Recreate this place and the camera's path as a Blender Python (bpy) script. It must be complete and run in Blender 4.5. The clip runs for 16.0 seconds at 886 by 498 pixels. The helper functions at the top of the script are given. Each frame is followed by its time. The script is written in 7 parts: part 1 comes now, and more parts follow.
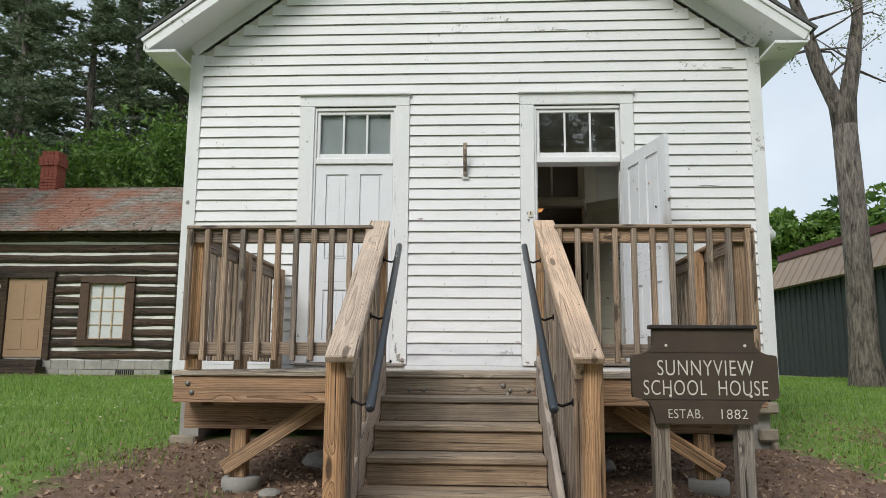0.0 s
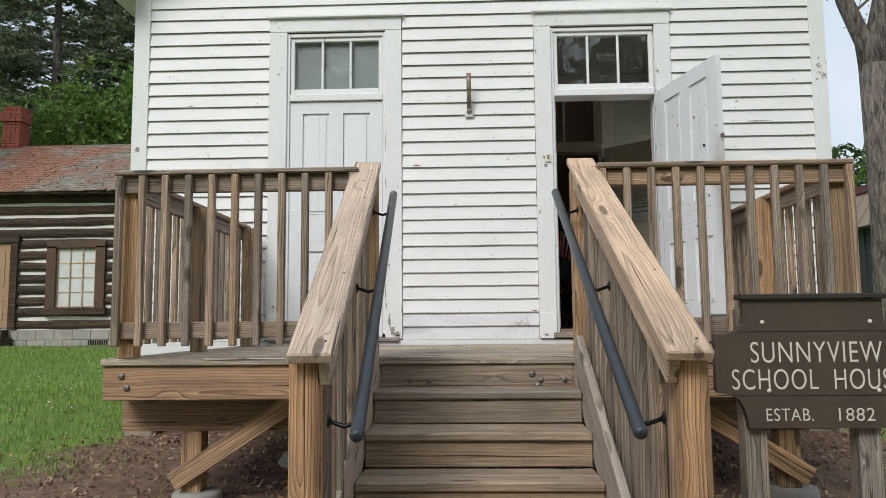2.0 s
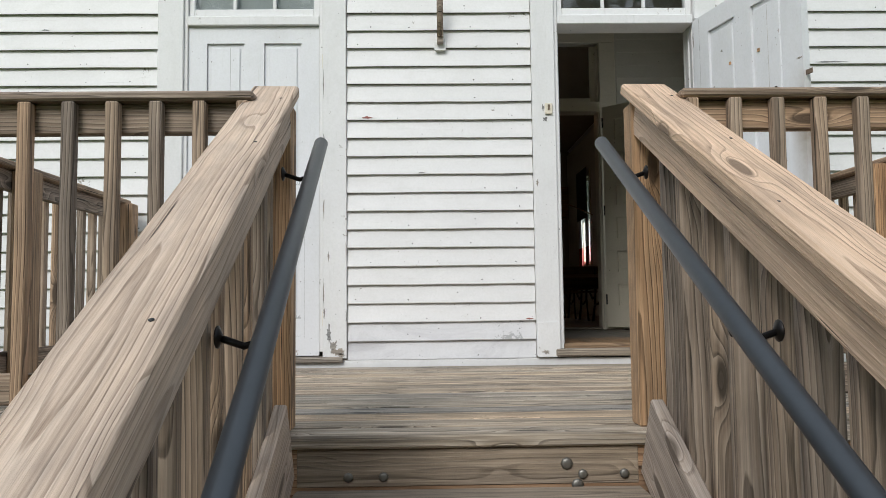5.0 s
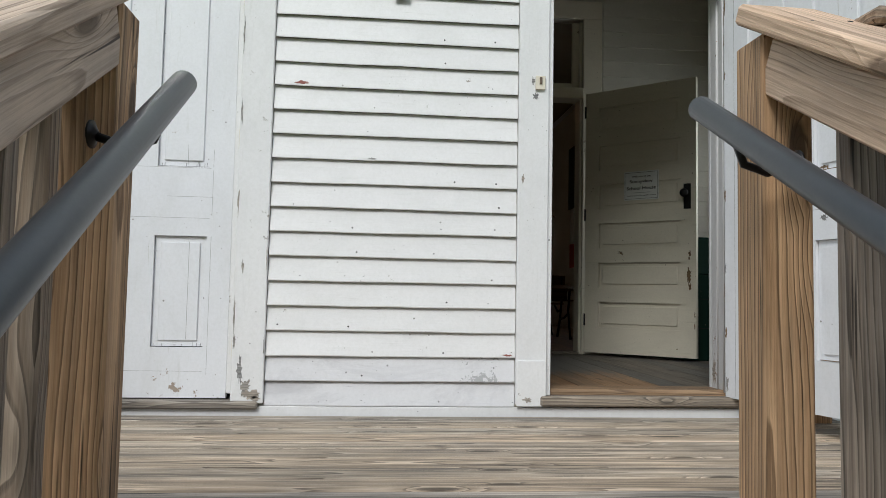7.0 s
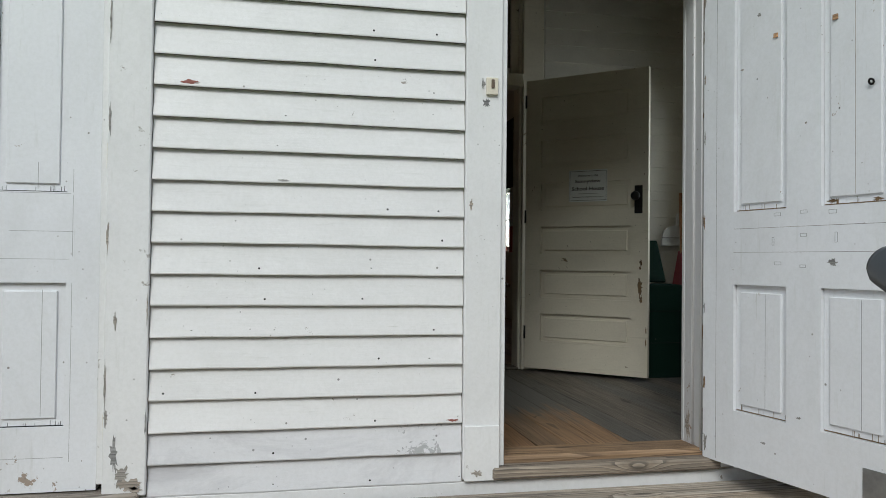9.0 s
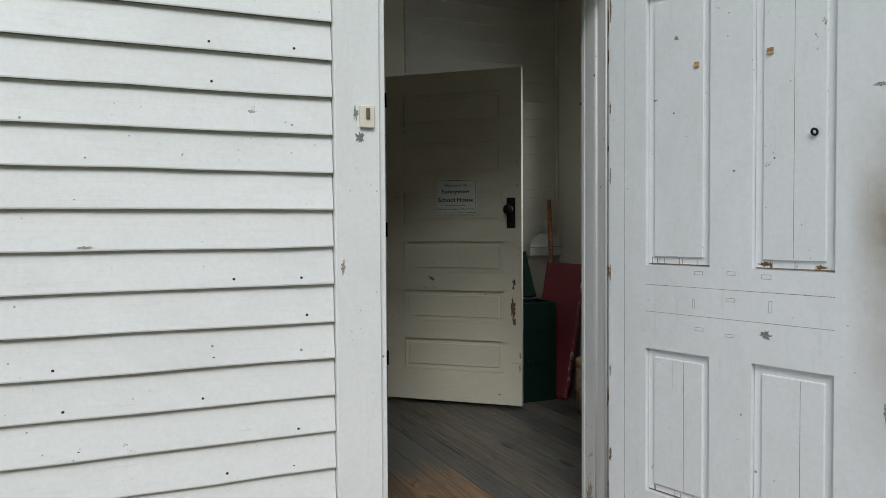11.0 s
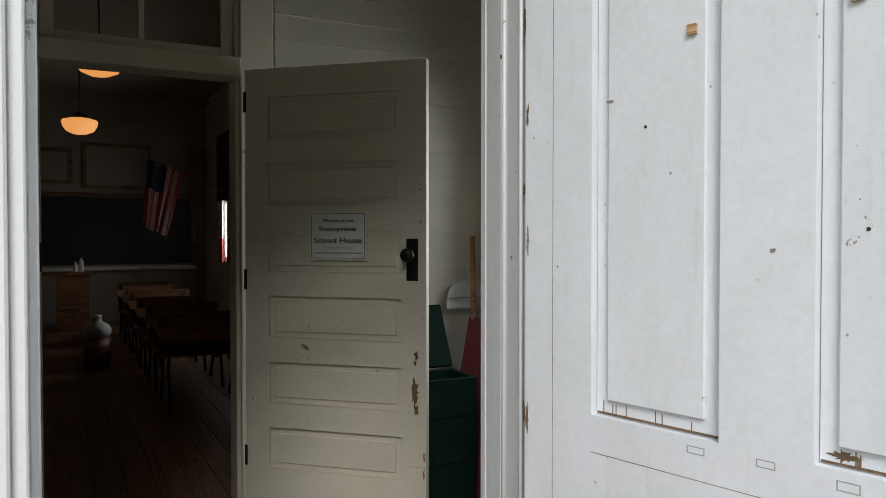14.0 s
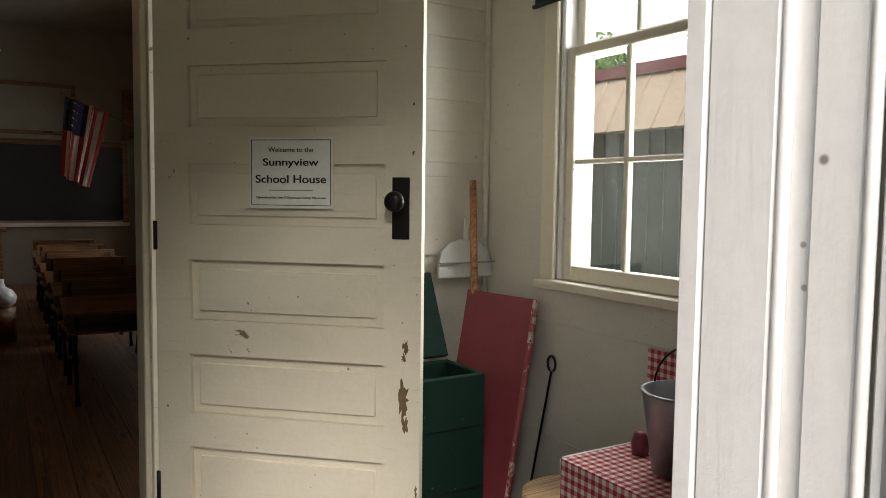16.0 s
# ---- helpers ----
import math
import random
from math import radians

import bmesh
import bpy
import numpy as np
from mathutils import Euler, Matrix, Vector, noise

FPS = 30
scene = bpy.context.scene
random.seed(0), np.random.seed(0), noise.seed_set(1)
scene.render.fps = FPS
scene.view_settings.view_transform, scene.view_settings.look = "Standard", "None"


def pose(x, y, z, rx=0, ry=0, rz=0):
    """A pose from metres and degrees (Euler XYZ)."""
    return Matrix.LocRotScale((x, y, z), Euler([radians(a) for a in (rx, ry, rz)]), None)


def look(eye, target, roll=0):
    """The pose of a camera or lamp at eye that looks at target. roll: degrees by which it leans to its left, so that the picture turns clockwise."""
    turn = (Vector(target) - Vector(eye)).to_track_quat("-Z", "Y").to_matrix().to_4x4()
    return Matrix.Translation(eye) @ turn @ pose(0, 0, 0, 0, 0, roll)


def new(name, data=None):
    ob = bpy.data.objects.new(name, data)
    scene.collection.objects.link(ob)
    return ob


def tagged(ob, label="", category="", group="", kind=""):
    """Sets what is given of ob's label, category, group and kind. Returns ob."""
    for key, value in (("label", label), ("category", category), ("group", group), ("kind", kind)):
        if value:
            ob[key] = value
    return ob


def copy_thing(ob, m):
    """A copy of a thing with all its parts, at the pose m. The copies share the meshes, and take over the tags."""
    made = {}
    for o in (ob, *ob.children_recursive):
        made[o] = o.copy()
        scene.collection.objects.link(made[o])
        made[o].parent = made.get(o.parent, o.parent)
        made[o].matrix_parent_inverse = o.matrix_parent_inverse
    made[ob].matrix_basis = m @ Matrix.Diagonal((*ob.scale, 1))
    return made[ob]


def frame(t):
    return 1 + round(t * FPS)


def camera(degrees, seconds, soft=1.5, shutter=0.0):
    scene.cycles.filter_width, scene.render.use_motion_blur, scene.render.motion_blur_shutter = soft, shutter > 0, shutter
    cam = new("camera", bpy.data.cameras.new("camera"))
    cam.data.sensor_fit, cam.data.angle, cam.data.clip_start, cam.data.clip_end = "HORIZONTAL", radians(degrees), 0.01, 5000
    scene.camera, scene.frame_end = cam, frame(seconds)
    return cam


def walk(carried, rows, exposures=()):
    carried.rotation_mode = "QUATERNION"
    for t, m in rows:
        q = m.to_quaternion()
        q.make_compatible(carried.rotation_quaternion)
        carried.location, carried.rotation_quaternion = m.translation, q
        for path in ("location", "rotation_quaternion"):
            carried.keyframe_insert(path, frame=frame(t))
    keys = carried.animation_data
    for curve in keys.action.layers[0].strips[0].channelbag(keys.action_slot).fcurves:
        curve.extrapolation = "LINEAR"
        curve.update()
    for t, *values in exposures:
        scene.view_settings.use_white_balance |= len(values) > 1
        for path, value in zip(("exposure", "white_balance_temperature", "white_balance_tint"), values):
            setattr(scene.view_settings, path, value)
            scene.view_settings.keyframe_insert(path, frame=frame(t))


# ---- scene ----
cam = camera(61.3, 16.0, soft=0.8)
PATH = [
    (0, (0.079, 0.626, 1.551), (-0.023, 2.599, 1.859), 0.4),
    (0.5, (-0.004, 0.919, 1.613), (-0.017, 2.884, 1.989), -1.3),
    (1, (-0.035, 1.197, 1.613), (0.034, 3.172, 1.918), -1.8),
    (1.5, (-0.026, 1.49, 1.658), (-0.05, 3.478, 1.883), -0.4),
    (2, (-0.076, 1.798, 1.676), (-0.152, 3.787, 1.876), -0.5),
    (2.5, (-0.102, 2.091, 1.706), (-0.149, 4.081, 1.902), -0.6),
    (3, (-0.071, 2.378, 1.748), (-0.151, 4.367, 1.942), -0.3),
    (3.5, (-0.087, 2.631, 1.736), (-0.177, 4.62, 1.92), -0.0),
    (4, (-0.156, 2.933, 1.823), (-0.154, 4.925, 2.007), -0.1),
    (4.5, (-0.175, 3.197, 1.83), (-0.121, 5.19, 1.989), -0.5),
    (4.7, (-0.165, 3.311, 1.851), (-0.133, 5.305, 1.996), -0.7),
    (6.8, (-0.189, 4.49, 2.02), (0.007, 6.476, 2.152), 0.3),
    (7, (-0.178, 4.558, 2.04), (0.004, 6.546, 2.168), 1.1),
    (7.5, (-0.202, 4.764, 2.145), (0.070, 6.741, 2.235), 1.4),
    (8, (-0.182, 4.891, 2.179), (0.163, 6.861, 2.22), 1.8),
    (8.5, (-0.161, 5.035, 2.287), (0.15, 7.01, 2.322), 1.2),
    (9, (-0.173, 5.188, 2.376), (0.228, 7.147, 2.408), 0.6),
    (9.2, (-0.204, 5.236, 2.395), (0.275, 7.177, 2.45), 0.3),
    (11.3, (-0.093, 5.854, 2.732), (0.79, 7.646, 2.642), -0.4),
    (11.5, (-0.051, 5.908, 2.742), (0.89, 7.67, 2.635), -0.4),
    (12, (0.101, 6.061, 2.85), (1.101, 7.789, 2.735), -0.0),
    (12.5, (0.213, 6.198, 2.871), (1.241, 7.908, 2.731), 0.2),
    (13, (0.335, 6.416, 2.902), (1.427, 8.089, 2.804), -0.2),
    (13.5, (0.499, 6.596, 2.885), (1.598, 8.266, 2.824), -0.1),
    (14, (0.673, 6.744, 2.893), (1.589, 8.521, 2.854), -0.0),
    (14.5, (0.747, 6.949, 2.866), (1.551, 8.78, 2.813), -0.3),
    (15, (0.807, 7.217, 2.845), (1.677, 9.014, 2.727), 0.1),
    (15.5, (0.922, 7.485, 2.828), (1.903, 9.221, 2.682), 0.2),
    (16, (1.005, 7.7, 2.82), (2.028, 9.413, 2.681), 0.7),
]
EXPOSURES = [(0, 0.16, 6350, 8), (4.7, 0.16, 6300, 8), (7, 0.1, 6200, 7), (9, -0.04, 6150, 5), (11.5, -0.03, 6150, 5), (12.5, 0.05, 6150, 5), (13.0, 0.12, 6200, 6), (13.5, 0.24, 6250, 7), (14.0, 0.36, 6300, 9), (14.5, 0.58, 6500, 10), (15.0, 0.82, 6700, 11), (15.5, 1.08, 6800, 12), (16, 1.55, 6900, 12)]
walk(cam, [(t, look(eye, target, roll)) for t, eye, target, roll in PATH], EXPOSURES)

# ---- world and sun ----
world = bpy.data.worlds.new("world")
scene.world = world
world.use_nodes = True
wn, wl = world.node_tree.nodes, world.node_tree.links
wn.clear()
sky = wn.new("ShaderNodeTexSky")
sky.sky_type = "NISHITA"
sky.sun_disc = False
sky.sun_elevation = radians(40)
sky.sun_rotation = radians(200)
sky.dust_density = 4.0
tc = wn.new("ShaderNodeTexCoord")
cloud = wn.new("ShaderNodeTexNoise")
cloud.inputs["Scale"].default_value = 2.2
cloud.inputs["Detail"].default_value = 6
wl.new(tc.outputs["Generated"], cloud.inputs["Vector"])
ramp = wn.new("ShaderNodeValToRGB")
ramp.color_ramp.elements[0].position, ramp.color_ramp.elements[0].color = 0.35, (4.9, 5.6, 6.6, 1)
ramp.color_ramp.elements[1].position, ramp.color_ramp.elements[1].color = 0.65, (7.3, 7.8, 8.3, 1)
wl.new(cloud.outputs["Fac"], ramp.inputs["Fac"])
mixs = wn.new("ShaderNodeMixRGB")
mixs.inputs["Fac"].default_value = 0.85
wl.new(sky.outputs["Color"], mixs.inputs["Color1"])
wl.new(ramp.outputs["Color"], mixs.inputs["Color2"])
bg = wn.new("ShaderNodeBackground")
bg.inputs["Strength"].default_value = 0.11
wl.new(mixs.outputs["Color"], bg.inputs["Color"])
wout = wn.new("ShaderNodeOutputWorld")
wl.new(bg.outputs["Background"], wout.inputs["Surface"])

sun_data = bpy.data.lights.new("sun", "SUN")
sun_data.energy, sun_data.angle, sun_data.color = 1.95, radians(25), (1.0, 0.97, 0.92)
sun = new("sun", sun_data)
sun.matrix_basis = look((-6, -8, 13.7), (0, 6, 1))


def window_light(y, z, height, energy):
    """Daylight in the opening of an east window."""
    d = bpy.data.lights.new("window_daylight", "AREA")
    d.shape, d.size, d.size_y, d.energy, d.color = "RECTANGLE", 0.55, height, energy, (0.95, 0.98, 1.0)
    o = new("window_daylight", d)
    o.matrix_basis = look((2.90, y, z), (0, y, z - 0.5))


window_light(9.47, 3.05, 0.95, 8)
window_light(14.87, 2.95, 0.75, 10)
window_light(17.02, 2.95, 0.75, 10)


# ---- materials ----
def shader(name):
    m = bpy.data.materials.new(name)
    m.use_nodes = True
    nt = m.node_tree
    nt.nodes.clear()
    out = nt.nodes.new("ShaderNodeOutputMaterial")
    b = nt.nodes.new("ShaderNodeBsdfPrincipled")
    nt.links.new(b.outputs["BSDF"], out.inputs["Surface"])
    return m, nt, b


def coords(nt, scale=(1, 1, 1), shift=True):
    t = nt.nodes.new("ShaderNodeTexCoord")
    mp = nt.nodes.new("ShaderNodeMapping")
    mp.inputs["Scale"].default_value = scale
    src = t.outputs["Object"]
    if shift:
        info = nt.nodes.new("ShaderNodeObjectInfo")
        mul = nt.nodes.new("ShaderNodeVectorMath")
        mul.operation = "SCALE"
        mul.inputs[0].default_value = (17.3, 9.1, 13.7)
        nt.links.new(info.outputs["Random"], mul.inputs["Scale"])
        add = nt.nodes.new("ShaderNodeVectorMath")
        nt.links.new(src, add.inputs[0])
        nt.links.new(mul.outputs["Vector"], add.inputs[1])
        src = add.outputs["Vector"]
    nt.links.new(src, mp.inputs["Vector"])
    return mp.outputs["Vector"]


def noise_tex(nt, vec, scale, detail=4, rough=0.55, distort=0.0):
    n = nt.nodes.new("ShaderNodeTexNoise")
    n.inputs["Scale"].default_value = scale
    n.inputs["Detail"].default_value = detail
    n.inputs["Roughness"].default_value = rough
    n.inputs["Distortion"].default_value = distort
    nt.links.new(vec, n.inputs["Vector"])
    return n.outputs["Fac"]


def ramp_of(nt, fac, stops):
    r = nt.nodes.new("ShaderNodeValToRGB")
    e = r.color_ramp.elements
    while len(e) < len(stops):
        e.new(0.5)
    for k, (p, c) in zip(e, stops):
        k.position = p
        k.color = (*c, 1) if len(c) == 3 else c
    nt.links.new(fac, r.inputs["Fac"])
    return r.outputs["Color"]


def mix_of(nt, fac, a, b, kind="MIX"):
    m = nt.nodes.new("ShaderNodeMixRGB")
    m.blend_type = kind
    for key, v in (("Fac", fac), ("Color1", a), ("Color2", b)):
        if isinstance(v, bpy.types.NodeSocket):
            nt.links.new(v, m.inputs[key])
        elif key == "Fac":
            m.inputs[key].default_value = v
        else:
            m.inputs[key].default_value = (*v, 1)
    return m.outputs["Color"]


def bump_of(nt, b, height, strength=0.3, distance=0.01):
    n = nt.nodes.new("ShaderNodeBump")
    n.inputs["Strength"].default_value = strength
    n.inputs["Distance"].default_value = distance
    nt.links.new(height, n.inputs["Height"])
    nt.links.new(n.outputs["Normal"], b.inputs["Normal"])


def plain(name, color, rough=0.6, metal=0.0, vary=0.12, scale=6.0, bump=0.15, shift=True, bscale=60.0):
    """One colour with broad stains and fine grain."""
    m, nt, b = shader(name)
    v = coords(nt, shift=shift)
    lo = tuple(c * (1 - vary) for c in color)
    hi = tuple(min(1, c * (1 + vary * 0.6)) for c in color)
    c1 = ramp_of(nt, noise_tex(nt, v, scale), [(0.3, lo), (0.7, hi)])
    fine = noise_tex(nt, v, bscale, 3)
    c2 = mix_of(nt, 0.25, c1, ramp_of(nt, fine, [(0.35, tuple(c * 0.8 for c in color)), (0.65, hi)]))
    nt.links.new(c2, b.inputs["Base Color"])
    b.inputs["Roughness"].default_value = rough
    b.inputs["Metallic"].default_value = metal
    if bump:
        bump_of(nt, b, fine, bump, 0.004)
    return m


def math_of(nt, kind, a, b=None, c=None):
    m = nt.nodes.new("ShaderNodeMath")
    m.operation = kind
    for k, v in enumerate((a, b, c)):
        if isinstance(v, bpy.types.NodeSocket):
            nt.links.new(v, m.inputs[k])
        elif v is not None:
            m.inputs[k].default_value = v
    return m.outputs["Value"]


def wood(name, dark, mid, light, rough=0.75, rings=95.0, bump=0.7, gain=1.3, streaks=0.6, figure=0.7):
    """Plain-sawn wood with its grain along the board's own x axis: growth rings about a wandering pith, swirls round knots, fibres, drying checks and grey weathering."""
    dark, mid, light = [tuple(k * gain for k in c) for c in (dark, mid, light)]
    m, nt, b = shader(name)
    info = nt.nodes.new("ShaderNodeObjectInfo")
    rnd = info.outputs["Random"]
    # the pith lies under the board, at a place of its own for each board
    t = nt.nodes.new("ShaderNodeTexCoord")
    sep = nt.nodes.new("ShaderNodeSeparateXYZ")
    nt.links.new(t.outputs["Object"], sep.inputs["Vector"])
    slow = noise_tex(nt, coords(nt, (0.9, 2.5, 2.5)), 1.0, 2, 0.45)
    fast = noise_tex(nt, coords(nt, (2.2, 16.0, 16.0)), 1.0, 3, 0.6)
    off_y = math_of(nt, "MULTIPLY_ADD", math_of(nt, "FRACT", math_of(nt, "MULTIPLY", rnd, 7.3)), 0.10, -0.05)
    off_z = math_of(nt, "MULTIPLY_ADD", math_of(nt, "FRACT", math_of(nt, "MULTIPLY", rnd, 3.7)), 0.07, 0.015)
    py = math_of(nt, "ADD", sep.outputs["Y"], off_y)
    pz = math_of(nt, "ADD", sep.outputs["Z"], off_z)
    r = math_of(nt, "SQRT", math_of(nt, "ADD", math_of(nt, "MULTIPLY", py, py), math_of(nt, "MULTIPLY", pz, pz)))
    kv = coords(nt, (2.3, 9.0, 9.0))
    vo = nt.nodes.new("ShaderNodeTexVoronoi")
    vo.inputs["Scale"].default_value = 1.0
    nt.links.new(kv, vo.inputs["Vector"])
    near = math_of(nt, "POWER", math_of(nt, "MAXIMUM", math_of(nt, "MULTIPLY_ADD", vo.outputs["Distance"], -2.4, 1.0), 0.0), 2.0)
    r = math_of(nt, "MULTIPLY_ADD", slow, 0.075, r)
    r = math_of(nt, "MULTIPLY_ADD", fast, 0.010, r)
    r = math_of(nt, "MULTIPLY_ADD", near, 0.05, r)
    ring = math_of(nt, "FRACT", math_of(nt, "MULTIPLY", r, rings))
    base = ramp_of(nt, ring, [(0.0, light), (0.45, mid), (0.72, mid), (0.86, tuple(k * 0.72 for k in dark)), (0.96, tuple(k * 0.72 for k in dark)), (1.0, light)])
    fibre = noise_tex(nt, coords(nt, (2.6, 150.0, 150.0)), 1.0, 5, 0.75)
    hairs = ramp_of(nt, fibre, [(0.36, tuple(k * 0.6 for k in dark)), (0.5, mid), (0.63, tuple(k * 1.2 for k in light))])
    c = mix_of(nt, figure, hairs, base)
    streak = ramp_of(nt, noise_tex(nt, coords(nt, (0.8, 34.0, 34.0)), 1.0, 4, 0.65), [(0.36, (0.42, 0.42, 0.43)), (0.5, (1, 1, 1)), (0.63, (1.35, 1.36, 1.38))])
    c = mix_of(nt, streaks, c, streak, "MULTIPLY")
    check = ramp_of(nt, noise_tex(nt, coords(nt, (0.9, 46.0, 46.0)), 1.0, 3, 0.6), [(0.31, (1, 1, 1)), (0.345, (0, 0, 0))])
    c = mix_of(nt, check, c, tuple(k * 0.28 for k in dark))
    knot = ramp_of(nt, vo.outputs["Distance"], [(0.115, (0.9, 0.9, 0.9)), (0.165, (0, 0, 0))])
    c = mix_of(nt, knot, c, tuple(k * 0.42 for k in dark))
    tint = ramp_of(nt, rnd, [(0.0, (0.72, 0.75, 0.80)), (0.5, (1.0, 0.98, 0.95)), (1.0, (1.18, 1.03, 0.88))])
    c = mix_of(nt, 1.0, c, tint, "MULTIPLY")
    stain = ramp_of(nt, noise_tex(nt, coords(nt, (1.5, 3.0, 3.0)), 1.5, 5, 0.65), [(0.33, (0.60, 0.62, 0.66)), (0.6, (1, 1, 1))])
    c = mix_of(nt, 0.75, c, stain, "MULTIPLY")
    nt.links.new(c, b.inputs["Base Color"])
    b.inputs["Roughness"].default_value = rough
    h = mix_of(nt, 0.4, fibre, ramp_of(nt, ring, [(0.0, (0.2, 0.2, 0.2)), (0.85, (0.8, 0.8, 0.8)), (1.0, (0.2, 0.2, 0.2))]))
    h = mix_of(nt, check, h, (0, 0, 0))
    bump_of(nt, b, h, bump, 0.005)
    return m


def paint(name, color, under, chips=0.62, rough=0.5, dirt=(0.55, 0.55, 0.52), grain=True, shift=True, upright=False, lap=False, smudge=0.18):
    """Old paint on wood: brush marks, grey dirt, chips down to the bare wood; lap adds flakes along a board's lower edge."""
    m, nt, b = shader(name)
    v = coords(nt, shift=shift)
    big = noise_tex(nt, v, 1.7, 5, 0.6)
    c = ramp_of(nt, big, [(0.25, tuple(k * 0.92 for k in color)), (0.7, color)])
    streak = noise_tex(nt, coords(nt, (9.0, 9.0, 0.9) if upright else (1.2, 1.2, 14.0), shift), 4.0, 5, 0.65)
    c = mix_of(nt, ramp_of(nt, streak, [(0.60, (0, 0, 0)), (0.80, (0.45, 0.45, 0.45))]), c, dirt)
    spots = noise_tex(nt, v, 23.0, 6, 0.72, 0.4)
    where = noise_tex(nt, v, 2.3, 3, 0.6)
    both = nt.nodes.new("ShaderNodeMath")
    both.operation = "MULTIPLY"
    nt.links.new(spots, both.inputs[0])
    nt.links.new(where, both.inputs[1])
    lim = chips * 0.66
    chip = ramp_of(nt, both.outputs["Value"], [(lim, (0, 0, 0)), (lim + 0.012, (1, 1, 1))])
    c = mix_of(nt, chip, c, under)
    dots = nt.nodes.new("ShaderNodeTexVoronoi")
    dots.inputs["Scale"].default_value = 9.0
    nt.links.new(v, dots.inputs["Vector"])
    speck = ramp_of(nt, dots.outputs["Distance"], [(0.028, (0.8, 0.8, 0.8)), (0.045, (0, 0, 0))])
    c = mix_of(nt, speck, c, tuple(k * 0.35 for k in under))
    fly = nt.nodes.new("ShaderNodeTexVoronoi")
    fly.inputs["Scale"].default_value = 27.0
    nt.links.new(v, fly.inputs["Vector"])
    tiny = ramp_of(nt, fly.outputs["Distance"], [(0.05, (0.75, 0.75, 0.75)), (0.085, (0, 0, 0))])
    some = ramp_of(nt, noise_tex(nt, v, 3.1, 4, 0.7), [(0.50, (0, 0, 0)), (0.62, (1, 1, 1))])
    c = mix_of(nt, mix_of(nt, 1.0, tiny, some, "MULTIPLY"), c, tuple(k * 0.5 for k in under))
    film = ramp_of(nt, noise_tex(nt, v, 70.0, 5, 0.7), [(0.35, (0.90, 0.90, 0.89)), (0.6, (1, 1, 1))])
    c = mix_of(nt, 0.5, c, film, "MULTIPLY")
    crack = noise_tex(nt, coords(nt, (40.0, 40.0, 1.5) if upright else (2.0, 2.0, 55.0), shift), 1.0, 4, 0.7)
    line = ramp_of(nt, crack, [(0.27, (0.7, 0.7, 0.7)), (0.30, (0, 0, 0))])
    c = mix_of(nt, line, c, dirt)
    soft = noise_tex(nt, coords(nt, (0.8, 0.8, 1.6) if not upright else (1.6, 1.6, 0.8), shift), 2.4, 6, 0.72, 0.8)
    c = mix_of(nt, ramp_of(nt, soft, [(0.48, (0, 0, 0)), (0.72, (smudge, smudge, smudge))]), c, tuple(k * 0.86 for k in dirt))
    if lap:
        oc = nt.nodes.new("ShaderNodeTexCoord")
        oz = nt.nodes.new("ShaderNodeSeparateXYZ")
        nt.links.new(oc.outputs["Object"], oz.inputs["Vector"])
        low = math_of(nt, "MAXIMUM", math_of(nt, "MULTIPLY_ADD", oz.outputs["Z"], -32.0, 1.0), 0.0)
        ragged = noise_tex(nt, coords(nt, (16.0, 16.0, 70.0), shift), 1.0, 5, 0.7)
        worn = noise_tex(nt, coords(nt, (1.3, 1.3, 1.3), shift), 1.0, 3, 0.6)
        k = math_of(nt, "ADD", math_of(nt, "MULTIPLY_ADD", worn, 0.55, ragged), math_of(nt, "MULTIPLY", low, 0.17))
        flake = ramp_of(nt, k, [(1.055, (0, 0, 0)), (1.07, (0.85, 0.85, 0.85))])
        c = mix_of(nt, flake, c, under)
        chip = mix_of(nt, 1.0, chip, flake, "LIGHTEN")
    nt.links.new(c, b.inputs["Base Color"])
    b.inputs["Roughness"].default_value = rough
    h = mix_of(nt, 0.5, streak if grain else spots, spots)
    h = mix_of(nt, chip, h, (0, 0, 0))
    bump_of(nt, b, h, 0.38, 0.004)
    return m


WHITE = paint("white_house_paint", (0.81, 0.80, 0.80), (0.33, 0.30, 0.27), 0.60, lap=True)
# near-black underside colour paints in the shadow line below each clapboard
BUTT = plain("shadow_dark_board_edge", (0.13, 0.12, 0.105), 0.9, vary=0.4, scale=14)
WHITEOLD = paint("dull_white_board", (0.73, 0.725, 0.745), (0.42, 0.42, 0.43), 0.57, dirt=(0.50, 0.49, 0.52), smudge=0.75)
# thick worn white paint, its base greyed to carry the doorway's shade
JAMBPAINT = paint("worn_jamb_paint_with_shade", (0.63, 0.62, 0.62), (0.30, 0.20, 0.14), 0.58, 0.4, upright=True)
for nd in JAMBPAINT.node_tree.nodes:
    if nd.type == "BUMP":
        nd.inputs["Strength"].default_value, nd.inputs["Distance"].default_value = 0.4, 0.005
TRIM = paint("white_trim_paint", (0.81, 0.805, 0.81), (0.36, 0.33, 0.30), 0.58, upright=True)
DOORW = paint("white_door_paint", (0.79, 0.795, 0.825), (0.34, 0.27, 0.22), 0.62, 0.45, upright=True)
CREAM = paint("cream_paint", (0.77, 0.71, 0.59), (0.20, 0.14, 0.08), 0.66, 0.42, (0.5, 0.45, 0.36))
INWALL = paint("cream_wall_paint", (0.66, 0.63, 0.56), (0.4, 0.36, 0.3), 0.70, 0.55, (0.45, 0.42, 0.37))
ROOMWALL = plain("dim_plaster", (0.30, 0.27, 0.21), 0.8)
